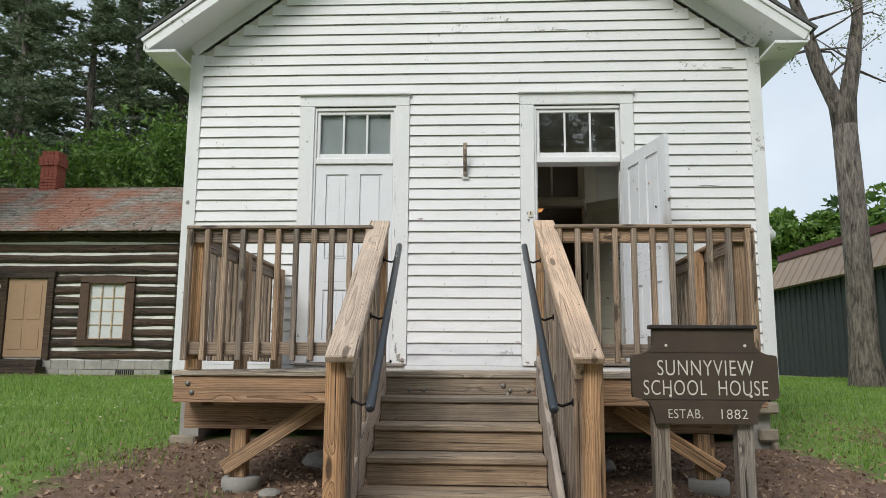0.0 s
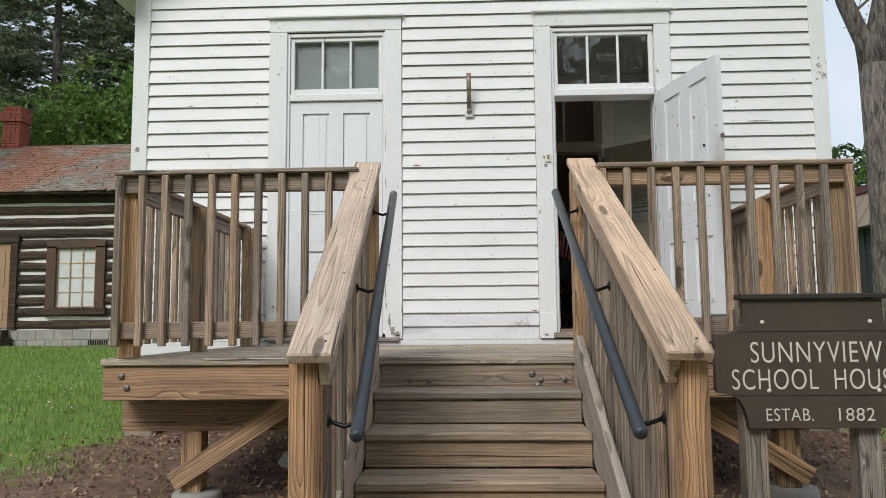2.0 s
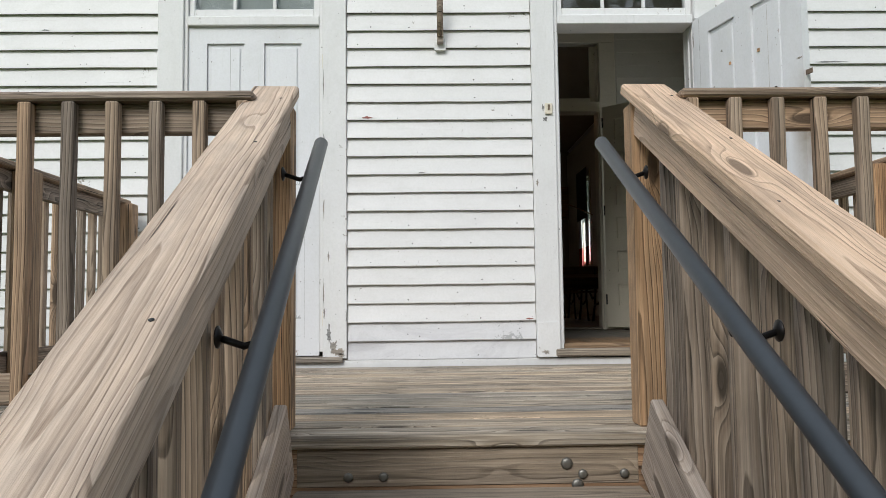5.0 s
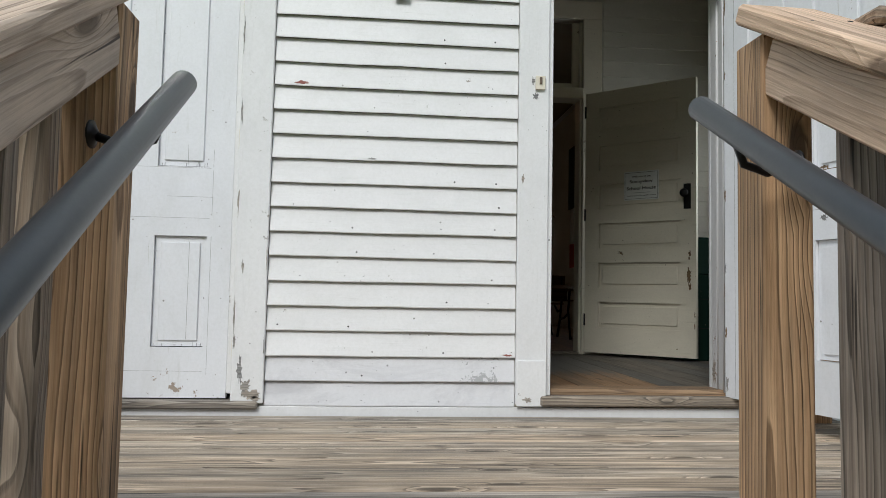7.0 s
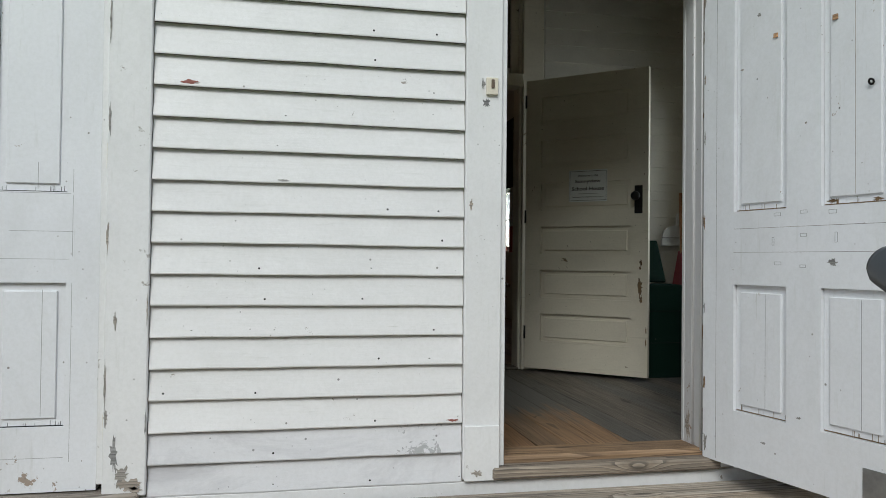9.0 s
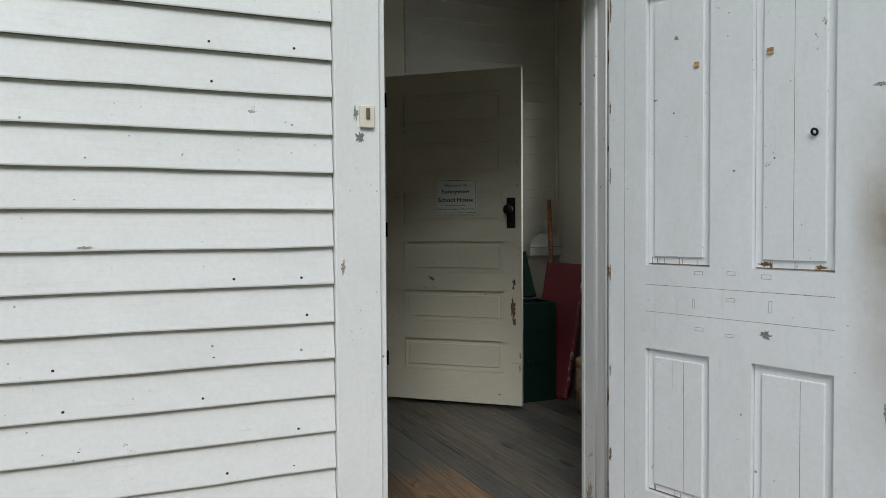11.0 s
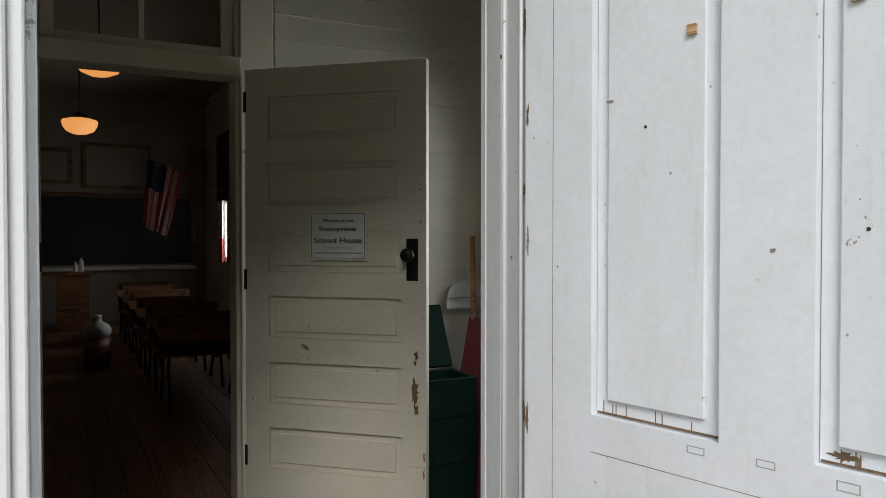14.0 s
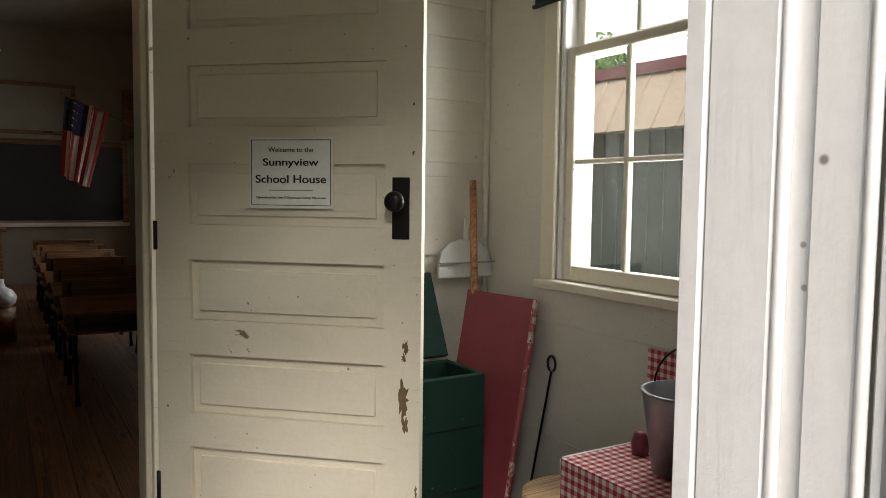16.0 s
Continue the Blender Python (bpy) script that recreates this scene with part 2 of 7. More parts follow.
DECKWOOD = wood("weathered_deck_wood", (0.16, 0.13, 0.10), (0.30, 0.25, 0.195), (0.47, 0.41, 0.34), gain=1.38, streaks=0.9)
STEPWOOD = wood("brown_step_wood", (0.17, 0.13, 0.095), (0.27, 0.215, 0.16), (0.35, 0.285, 0.22), gain=1.3, streaks=0.35, figure=0.5)
CAPWOOD = wood("pale_worn_wood", (0.29, 0.215, 0.16), (0.43, 0.34, 0.27), (0.50, 0.415, 0.345), gain=1.32, streaks=0.25, figure=0.6)
RAILWOOD = wood("brown_rail_wood", (0.11, 0.08, 0.056), (0.22, 0.163, 0.118), (0.35, 0.275, 0.21), gain=1.5, streaks=0.7)
POSTWOOD = wood("orange_post_wood", (0.14, 0.083, 0.045), (0.295, 0.182, 0.10), (0.41, 0.275, 0.165), gain=1.6, streaks=0.7)
RIMWOOD = wood("rim_wood", (0.19, 0.095, 0.045), (0.34, 0.20, 0.115), (0.43, 0.29, 0.18), rings=70.0, streaks=0.5)
GREYWOOD = wood("grey_post_wood", (0.12, 0.10, 0.085), (0.22, 0.19, 0.16), (0.32, 0.29, 0.25))
SILLWOOD = wood("worn_sill_wood", (0.10, 0.085, 0.07), (0.20, 0.165, 0.13), (0.31, 0.265, 0.215))
FLOORWOOD = wood("grey_painted_floor", (0.13, 0.115, 0.095), (0.20, 0.185, 0.16), (0.27, 0.25, 0.22), 0.6, gain=0.55, streaks=0.3, figure=0.3)
FLOORWORN = wood("walked_bare_floor", (0.12, 0.07, 0.035), (0.25, 0.15, 0.08), (0.33, 0.21, 0.12), 0.55, gain=1.0, streaks=0.4)
FLOORTHRESH = wood("worn_saddle_wood", (0.13, 0.075, 0.04), (0.27, 0.17, 0.095), (0.35, 0.235, 0.14), 0.6, gain=1.1)
ROOMFLOOR = wood("dark_floor_wood", (0.05, 0.028, 0.014), (0.10, 0.055, 0.028), (0.15, 0.085, 0.045), 0.4, gain=2.0)
DESKWOOD = wood("varnished_desk_wood", (0.07, 0.035, 0.015), (0.16, 0.085, 0.04), (0.24, 0.135, 0.07), 0.35, gain=1.4)
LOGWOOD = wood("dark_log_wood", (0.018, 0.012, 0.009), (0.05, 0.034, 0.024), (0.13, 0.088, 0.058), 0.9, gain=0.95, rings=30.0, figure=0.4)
BRUSHWOOD = wood("brown_handle_wood", (0.16, 0.07, 0.03), (0.28, 0.13, 0.06), (0.36, 0.19, 0.1), 0.5)
BOXWOOD = wood("pale_box_wood", (0.30, 0.20, 0.11), (0.46, 0.33, 0.2), (0.55, 0.42, 0.28), 0.6)
SIGNBROWN = plain("brown_sign_paint", (0.075, 0.052, 0.036), 0.6, vary=0.25, scale=4, bump=0.2)
SIGNDARK = plain("dark_sign_cap", (0.035, 0.026, 0.022), 0.6, vary=0.3)
LETTER = plain("cream_letter_paint", (0.72, 0.68, 0.60), 0.6, vary=0.1)
PIPE = plain("dark_grey_rail_paint", (0.045, 0.052, 0.062), 0.38, 0.2, vary=0.1, bump=0.05)
IRON = plain("black_iron", (0.018, 0.016, 0.016), 0.4, 0.6, vary=0.2)
BRASSY = plain("rusty_steel", (0.20, 0.15, 0.11), 0.6, 0.5, vary=0.4, scale=30)
ZINC = plain("galvanised_steel", (0.34, 0.35, 0.36), 0.38, 0.9, vary=0.25, scale=14)
SCREW = plain("grey_screw", (0.25, 0.24, 0.22), 0.45, 0.8)
RED = plain("dull_red_paint", (0.21, 0.035, 0.045), 0.5, vary=0.15)
REDEDGE = paint("chipped_red_edge", (0.30, 0.05, 0.06), (0.55, 0.45, 0.38), 0.45)
def floor_wear(m, grey):
    """Grey floor paint left on the boards away from the doorway, their -x ends walked bare."""
    nt = m.node_tree
    b = [n for n in nt.nodes if n.type == "BSDF_PRINCIPLED"][0]
    old = b.inputs["Base Color"].links[0].from_socket
    t = nt.nodes.new("ShaderNodeTexCoord")
    s = nt.nodes.new("ShaderNodeSeparateXYZ")
    nt.links.new(t.outputs["Object"], s.inputs["Vector"])
    f = noise_tex(nt, coords(nt, (2.0, 9.0, 9.0)), 1.5, 5, 0.7)
    k = math_of(nt, "MULTIPLY_ADD", f, 1.3, s.outputs["X"])
    mask = ramp_of(nt, k, [(0.0, (0, 0, 0)), (0.35, (1, 1, 1))])
    nt.links.new(mix_of(nt, mask, old, grey), b.inputs["Base Color"])


floor_wear(FLOORWORN, (0.10, 0.095, 0.085))
GREEN = paint("dark_green_paint", (0.006, 0.023, 0.016), (0.30, 0.28, 0.22), 0.70, 0.7, (0.02, 0.05, 0.04))
DOOROPEN = paint("white_open_door_paint", (0.79, 0.795, 0.825), (0.34, 0.27, 0.22), 0.62, 0.45, upright=True)

[n for n in GREEN.node_tree.nodes if n.type == "BSDF_PRINCIPLED"][0].inputs["Specular IOR Level"].default_value = 0.12


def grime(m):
    """Brown hand grime along the free edge of the open door."""
    nt = m.node_tree
    b = [n for n in nt.nodes if n.type == "BSDF_PRINCIPLED"][0]
    old = b.inputs["Base Color"].links[0].from_socket
    t = nt.nodes.new("ShaderNodeTexCoord")
    s = nt.nodes.new("ShaderNodeSeparateXYZ")
    nt.links.new(t.outputs["Object"], s.inputs["Vector"])
    a = ramp_of(nt, s.outputs["X"], [(0.80, (0, 0, 0)), (0.90, (1, 1, 1))])
    z = nt.nodes.new("ShaderNodeMath")
    z.operation = "MULTIPLY"
    z.inputs[1].default_value = 0.5
    nt.links.new(s.outputs["Z"], z.inputs[0])
    c = ramp_of(nt, z.outputs["Value"], [(0.22, (0, 0, 0)), (0.45, (0.55, 0.55, 0.55)), (0.56, (0.9, 0.9, 0.9)), (0.74, (0, 0, 0))])
    k = mix_of(nt, 1.0, a, c, "MULTIPLY")
    k = mix_of(nt, 1.0, k, ramp_of(nt, noise_tex(nt, coords(nt, shift=False), 5, 4), [(0.3, (0.4, 0.4, 0.4)), (0.6, (1, 1, 1))]), "MULTIPLY")
    nt.links.new(mix_of(nt, k, old, (0.25, 0.19, 0.12)), b.inputs["Base Color"])


grime(DOOROPEN)
SHADE = plain("dark_green_blind", (0.012, 0.028, 0.024), 0.7)
ENAMEL = paint("white_enamel", (0.70, 0.71, 0.70), (0.15, 0.13, 0.12), 0.66, 0.35)
PAPER = plain("white_paper", (0.80, 0.81, 0.78), 0.5, vary=0.03, bump=0.02)
INK = plain("black_ink", (0.012, 0.012, 0.012), 0.6, vary=0.1)
GREYINK = plain("grey_ink", (0.32, 0.32, 0.31), 0.6, vary=0.1)
SLATE = plain("blackboard_slate", (0.012, 0.016, 0.015), 0.55, vary=0.3, scale=2)
CONCRETE = plain("concrete", (0.34, 0.32, 0.29), 0.85, vary=0.25, scale=5, bump=0.3)
STONE = plain("foundation_stone", (0.30, 0.25, 0.19), 0.9, vary=0.35, scale=7, bump=0.5, bscale=30)
CHINK = plain("white_chinking", (0.76, 0.74, 0.69), 0.9, vary=0.15)
BRICK = plain("red_brick", (0.30, 0.085, 0.055), 0.85, vary=0.3, scale=20)
TANDOOR = plain("tan_door_paint", (0.38, 0.24, 0.14), 0.6, vary=0.08)
WINWOOD = plain("brown_window_wood", (0.085, 0.045, 0.026), 0.7, vary=0.3)
CURTAIN = plain("white_curtain", (0.62, 0.63, 0.62), 0.9, vary=0.1)
REDCURTAIN = plain("red_curtain", (0.45, 0.10, 0.09), 0.9, vary=0.15)
BARNWALL = plain("dark_green_barn_siding", (0.040, 0.050, 0.047), 0.7, vary=0.2, scale=2)
BARNROOF = plain("tan_metal_roof", (0.33, 0.245, 0.18), 0.5, vary=0.1, scale=2)
BARNTRIM = plain("maroon_metal_trim", (0.13, 0.022, 0.028), 0.5, vary=0.15)
ROOFGREY = plain("old_roof_edge", (0.14, 0.14, 0.13), 0.8, vary=0.25)
DARKROOF = plain("grey_shingle", (0.10, 0.10, 0.095), 0.9, vary=0.3)


def shingle_material():
    m, nt, b = shader("mossy_wood_shingle")
    v = coords(nt)
    w = coords(nt, shift=False)
    base = ramp_of(nt, noise_tex(nt, v, 6), [(0.3, (0.13, 0.115, 0.095)), (0.7, (0.34, 0.31, 0.265))])
    litter = ramp_of(nt, noise_tex(nt, w, 0.55, 6, 0.65), [(0.42, (0, 0, 0)), (0.56, (0.9, 0.9, 0.9))])
    c = mix_of(nt, litter, base, ramp_of(nt, noise_tex(nt, w, 22, 4, 0.7), [(0.3, (0.17, 0.065, 0.042)), (0.7, (0.38, 0.18, 0.115))]))
    nt.links.new(c, b.inputs["Base Color"])
    b.inputs["Roughness"].default_value = 0.95
    bump_of(nt, b, noise_tex(nt, w, 40, 4, 0.7), 0.6, 0.02)
    return m


SHINGLE = shingle_material()


def glass_material(name, tint=(1, 1, 1), rough=0.02):
    m, nt, b = shader(name)
    nt.nodes.remove(b)
    out = [n for n in nt.nodes if n.type == "OUTPUT_MATERIAL"][0]
    g = nt.nodes.new("ShaderNodeBsdfGlossy")
    g.inputs["Roughness"].default_value = rough
    t = nt.nodes.new("ShaderNodeBsdfTransparent")
    t.inputs["Color"].default_value = (*tint, 1)
    mx = nt.nodes.new("ShaderNodeMixShader")
    lw = nt.nodes.new("ShaderNodeLayerWeight")
    lw.inputs["Blend"].default_value = 0.5
    pw = nt.nodes.new("ShaderNodeMath")
    pw.operation = "POWER"
    pw.inputs[1].default_value = 4.0
    nt.links.new(lw.outputs["Facing"], pw.inputs[0])
    fr = nt.nodes.new("ShaderNodeMath")
    fr.operation = "MULTIPLY_ADD"
    fr.inputs[1].default_value = 0.9
    fr.inputs[2].default_value = 0.08
    nt.links.new(pw.outputs["Value"], fr.inputs[0])
    wob = nt.nodes.new("ShaderNodeBump")
    wob.inputs["Strength"].default_value = 0.06
    wob.inputs["Distance"].default_value = 0.02
    nt.links.new(noise_tex(nt, coords(nt), 5.0, 2), wob.inputs["Height"])
    nt.links.new(wob.outputs["Normal"], g.inputs["Normal"])
    nt.links.new(fr.outputs["Value"], mx.inputs["Fac"])
    nt.links.new(t.outputs["BSDF"], mx.inputs[1])
    nt.links.new(g.outputs["BSDF"], mx.inputs[2])
    nt.links.new(mx.outputs["Shader"], out.inputs["Surface"])
    return m


GLASS = glass_material("window_glass", (0.93, 0.95, 0.94))


def glow_material(name, color, strength):
    m, nt, b = shader(name)
    b.inputs["Base Color"].default_value = (0.8, 0.75, 0.65, 1)
    b.inputs["Emission Color"].default_value = (*color, 1)
    b.inputs["Emission Strength"].default_value = strength
    b.inputs["Roughness"].default_value = 0.3
    return m


LAMPGLASS = glow_material("glowing_milk_glass", (1.0, 0.40, 0.10), 0.62)


def leaf_material(name, lo, hi, light=0.35):
    m, nt, b = shader(name)
    geo = nt.nodes.new("ShaderNodeNewGeometry")
    c = ramp_of(nt, geo.outputs["Random Per Island"], [(0.0, lo), (1.0, hi)])
    nt.links.new(c, b.inputs["Base Color"])
    b.inputs["Roughness"].default_value = 0.6
    tr = nt.nodes.new("ShaderNodeBsdfTranslucent")
    nt.links.new(c, tr.inputs["Color"])
    mx = nt.nodes.new("ShaderNodeMixShader")
    mx.inputs["Fac"].default_value = light
    out = [n for n in nt.nodes if n.type == "OUTPUT_MATERIAL"][0]
    nt.links.new(b.outputs["BSDF"], mx.inputs[1])
    nt.links.new(tr.outputs["BSDF"], mx.inputs[2])
    nt.links.new(mx.outputs["Shader"], out.inputs["Surface"])
    return m


NEEDLE = leaf_material("pine_needles", (0.075, 0.105, 0.055), (0.21, 0.265, 0.145), 0.35)
LEAF = leaf_material("fresh_green_leaves", (0.06, 0.13, 0.018), (0.17, 0.28, 0.05), 0.4)
DULLLEAF = leaf_material("dull_green_leaves", (0.03, 0.065, 0.018), (0.075, 0.13, 0.035), 0.3)
GRASS = leaf_material("grass_blades", (0.12, 0.23, 0.03), (0.30, 0.44, 0.09), 0.4)
LITTER = leaf_material("dry_leaves", (0.13, 0.07, 0.04), (0.46, 0.32, 0.21), 0.15)


def bark_material():
    m, nt, b = shader("rough_bark")
    v = coords(nt, (9, 9, 1.6), shift=False)
    f = noise_tex(nt, v, 2.0, 6, 0.7, 0.6)
    nt.links.new(ramp_of(nt, f, [(0.36, (0.03, 0.025, 0.02)), (0.62, (0.21, 0.18, 0.15))]), b.inputs["Base Color"])
    b.inputs["Roughness"].default_value = 0.95
    bump_of(nt, b, f, 0.9, 0.04)
    return m


BARK = bark_material()


def ground_material():
    m, nt, b = shader("lawn_and_soil")
    w = coords(nt, shift=False)
    grass = ramp_of(nt, noise_tex(nt, w, 1.2, 6, 0.7), [(0.3, (0.08, 0.15, 0.022)), (0.7, (0.20, 0.29, 0.055))])
    soil = ramp_of(nt, noise_tex(nt, w, 9, 6, 0.75), [(0.3, (0.09, 0.052, 0.034)), (0.7, (0.27, 0.17, 0.115))])
    at = nt.nodes.new("ShaderNodeAttribute")
    at.attribute_name = "bare"
    edge = noise_tex(nt, w, 1.6, 6, 0.7)
    sm = nt.nodes.new("ShaderNodeMath")
    sm.operation = "ADD"
    nt.links.new(at.outputs["Fac"], sm.inputs[0])
    nt.links.new(edge, sm.inputs[1])
    k = ramp_of(nt, sm.outputs["Value"], [(0.86, (0, 0, 0)), (1.0, (1, 1, 1))])
    nt.links.new(mix_of(nt, k, grass, soil), b.inputs["Base Color"])
    b.inputs["Roughness"].default_value = 0.95
    bump_of(nt, b, noise_tex(nt, w, 30, 5, 0.7), 0.7, 0.03)
    return m


GROUND = ground_material()


def gingham_material():
    m, nt, b = shader("red_gingham_cloth")
    t = nt.nodes.new("ShaderNodeTexCoord")
    sep = nt.nodes.new("ShaderNodeSeparateXYZ")
    mp = nt.nodes.new("ShaderNodeMapping")
    mp.inputs["Scale"].default_value = (1 / 0.026,) * 3
    nt.links.new(t.outputs["UV"], mp.inputs["Vector"])
    nt.links.new(mp.outputs["Vector"], sep.inputs["Vector"])
    bands = []
    for ax in ("X", "Y"):
        f = nt.nodes.new("ShaderNodeMath")
        f.operation = "FRACT"
        nt.links.new(sep.outputs[ax], f.inputs[0])
        g = nt.nodes.new("ShaderNodeMath")
        g.operation = "GREATER_THAN"
        g.inputs[1].default_value = 0.5
        nt.links.new(f.outputs["Value"], g.inputs[0])
        bands.append(g.outputs["Value"])
    s = nt.nodes.new("ShaderNodeMath")
    s.operation = "ADD"
    nt.links.new(bands[0], s.inputs[0])
    nt.links.new(bands[1], s.inputs[1])
    h = nt.nodes.new("ShaderNodeMath")
    h.operation = "MULTIPLY"
    h.inputs[1].default_value = 0.5
    nt.links.new(s.outputs["Value"], h.inputs[0])
    c = ramp_of(nt, h.outputs["Value"], [(0.0, (0.70, 0.66, 0.62)), (0.5, (0.55, 0.20, 0.20)), (1.0, (0.33, 0.025, 0.035))])
    nt.links.new(c, b.inputs["Base Color"])
    b.inputs["Roughness"].default_value = 0.9
    return m


GINGHAM = gingham_material()


# ---- building blocks ----
def world_of(ob):
    if ob.parent:
        return world_of(ob.parent) @ ob.matrix_parent_inverse @ ob.matrix_basis
    return ob.matrix_basis.copy()


def finish(name, bm, material, smooth=False):
    me = bpy.data.meshes.new(name)
    bm.normal_update()
    bm.to_mesh(me)
    bm.free()
    for mt in material if isinstance(material, (list, tuple)) else [material]:
        me.materials.append(mt)
    if smooth:
        for p in me.polygons:
            p.use_smooth = True
    return me


def adopt(ob, parent):
    if parent is not None:
        ob.parent = parent
        ob.matrix_parent_inverse = world_of(parent).inverted()
    return ob


def part(name, bm, material, parent=None, label="", smooth=False, m=None):
    ob = new(name, bm if isinstance(bm, bpy.types.Mesh) else finish(name, bm, material, smooth))
    if m is not None:
        ob.matrix_basis = m
    adopt(ob, parent)
    if label:
        tagged(ob, label)
    return ob


def thing(name, at, label, category, group="", kind=""):
    ob = new(name)
    ob.empty_display_size = 0.1
    ob.matrix_basis = Matrix.Translation(at)
    return tagged(ob, label, category, group, kind)


def add_box(bm, x0, x1, y0, y1, z0, z1, bevel=0.0, m=None):
    r = bmesh.ops.create_cube(bm, size=1.0)
    vs = r["verts"]
    for v in vs:
        v.co = Vector((x0 + (v.co.x + 0.5) * (x1 - x0), y0 + (v.co.y + 0.5) * (y1 - y0), z0 + (v.co.z + 0.5) * (z1 - z0)))
    if bevel:
        es = {e for v in vs for e in v.link_edges}
        rr = bmesh.ops.bevel(bm, geom=list(es), offset=bevel, segments=1, affect="EDGES", profile=0.5)
        vs = list({v for f in rr["faces"] for v in f.verts} | {v for v in vs if v.is_valid})
    if m is not None:
        bmesh.ops.transform(bm, matrix=m, verts=[v for v in vs if v.is_valid])
    return vs


def box(name, x0, x1, y0, y1, z0, z1, material, parent=None, bevel=0.004, label="", m=None):
    """A box in world axes, kept about its own middle."""
    cx, cy, cz = (x0 + x1) / 2, (y0 + y1) / 2, (z0 + z1) / 2
    bm = bmesh.new()
    add_box(bm, x0 - cx, x1 - cx, y0 - cy, y1 - cy, z0 - cz, z1 - cz, min(bevel, 0.3 * min(x1 - x0, y1 - y0, z1 - z0)))
    mm = Matrix.Translation((cx, cy, cz))
    return part(name, bm, material, parent, label, m=m @ mm if m is not None else mm)


BOARDS = {}


def board(name, p0, p1, w, t, material, parent=None, up=(0, 0, 1), bevel=0.004, label="", roll=0.0):
    """A board from p0 to p1 along its own x; w across (its y), t thick (its z, towards up)."""
    p0, p1 = Vector(p0), Vector(p1)
    d = p1 - p0
    length = d.length
    key = (name, round(length, 3), round(w, 4), round(t, 4), material.name)
    if key not in BOARDS:
        bm = bmesh.new()
        add_box(bm, -length / 2, length / 2, -w / 2, w / 2, -t / 2, t / 2, min(bevel, 0.25 * t, 0.25 * w))
        BOARDS[key] = finish(name, bm, material)
    x = d.normalized()
    u = Vector(up)
    y = u.cross(x).normalized()
    z = x.cross(y)
    m = Matrix((x, y, z)).transposed().to_4x4()
    m.translation = (p0 + p1) / 2
    if roll:
        m = m @ pose(0, 0, 0, roll)
    return part(name, BOARDS[key], None, parent, label, m=m)


def add_tube(bm, pts, radii, n=10, cap=True):
    """A tube through pts with the radius at each."""
    pts = [Vector(p) for p in pts]
    rings = []
    ref = Vector((0.31, 0.27, 0.91))
    for i, p in enumerate(pts):
        d = (pts[min(i + 1, len(pts) - 1)] - pts[max(i - 1, 0)]).normalized()
        a = d.cross(ref)
        if a.length < 0.1:
            a = d.cross(Vector((1, 0, 0)))
        a.normalize()
        b = d.cross(a)
        rings.append([bm.verts.new(p + (a * math.cos(k * math.tau / n) + b * math.sin(k * math.tau / n)) * radii[i]) for k in range(n)])
    for r0, r1 in zip(rings, rings[1:]):
        for k in range(n):
            bm.faces.new((r0[k], r0[(k + 1) % n], r1[(k + 1) % n], r1[k]))
    if cap:
        bm.faces.new(list(reversed(rings[0])))
        bm.faces.new(rings[-1])


def tube(name, pts, radii, material, parent=None, n=12, label=""):
    bm = bmesh.new()
    if not isinstance(radii, (list, tuple)):
        radii = [radii] * len(pts)
    add_tube(bm, pts, radii, n)
    return part(name, bm, material, parent, label, smooth=True)


def add_lathe(bm, profile, n=24, at=(0, 0, 0)):
    at = Vector(at)
    rings = [[bm.verts.new(at + Vector((r * math.cos(k * math.tau / n), r * math.sin(k * math.tau / n), z))) for k in range(n)] for r, z in profile]
    for r0, r1 in zip(rings, rings[1:]):
        for k in range(n):
            bm.faces.new((r0[k], r0[(k + 1) % n], r1[(k + 1) % n], r1[k]))
    bm.faces.new(list(reversed(rings[0])))
    bm.faces.new(rings[-1])


def lathe(name, profile, at, material, parent=None, n=24, label="", smooth=True):
    bm = bmesh.new()
    add_lathe(bm, profile, n)
    return part(name, bm, material, parent, label, smooth, Matrix.Translation(at))


def extrude_outline(bm, pts, depth):
    """A flat outline in x, z made a slab depth thick along y."""
    a = [bm.verts.new((x, 0, z)) for x, z in pts]
    b = [bm.verts.new((x, depth, z)) for x, z in pts]
    n = len(pts)
    bm.faces.new(a)
    bm.faces.new(list(reversed(b)))
    for k in range(n):
        bm.faces.new((a[k], b[k], b[(k + 1) % n], a[(k + 1) % n]))
    bmesh.ops.recalc_face_normals(bm, faces=bm.faces[:])


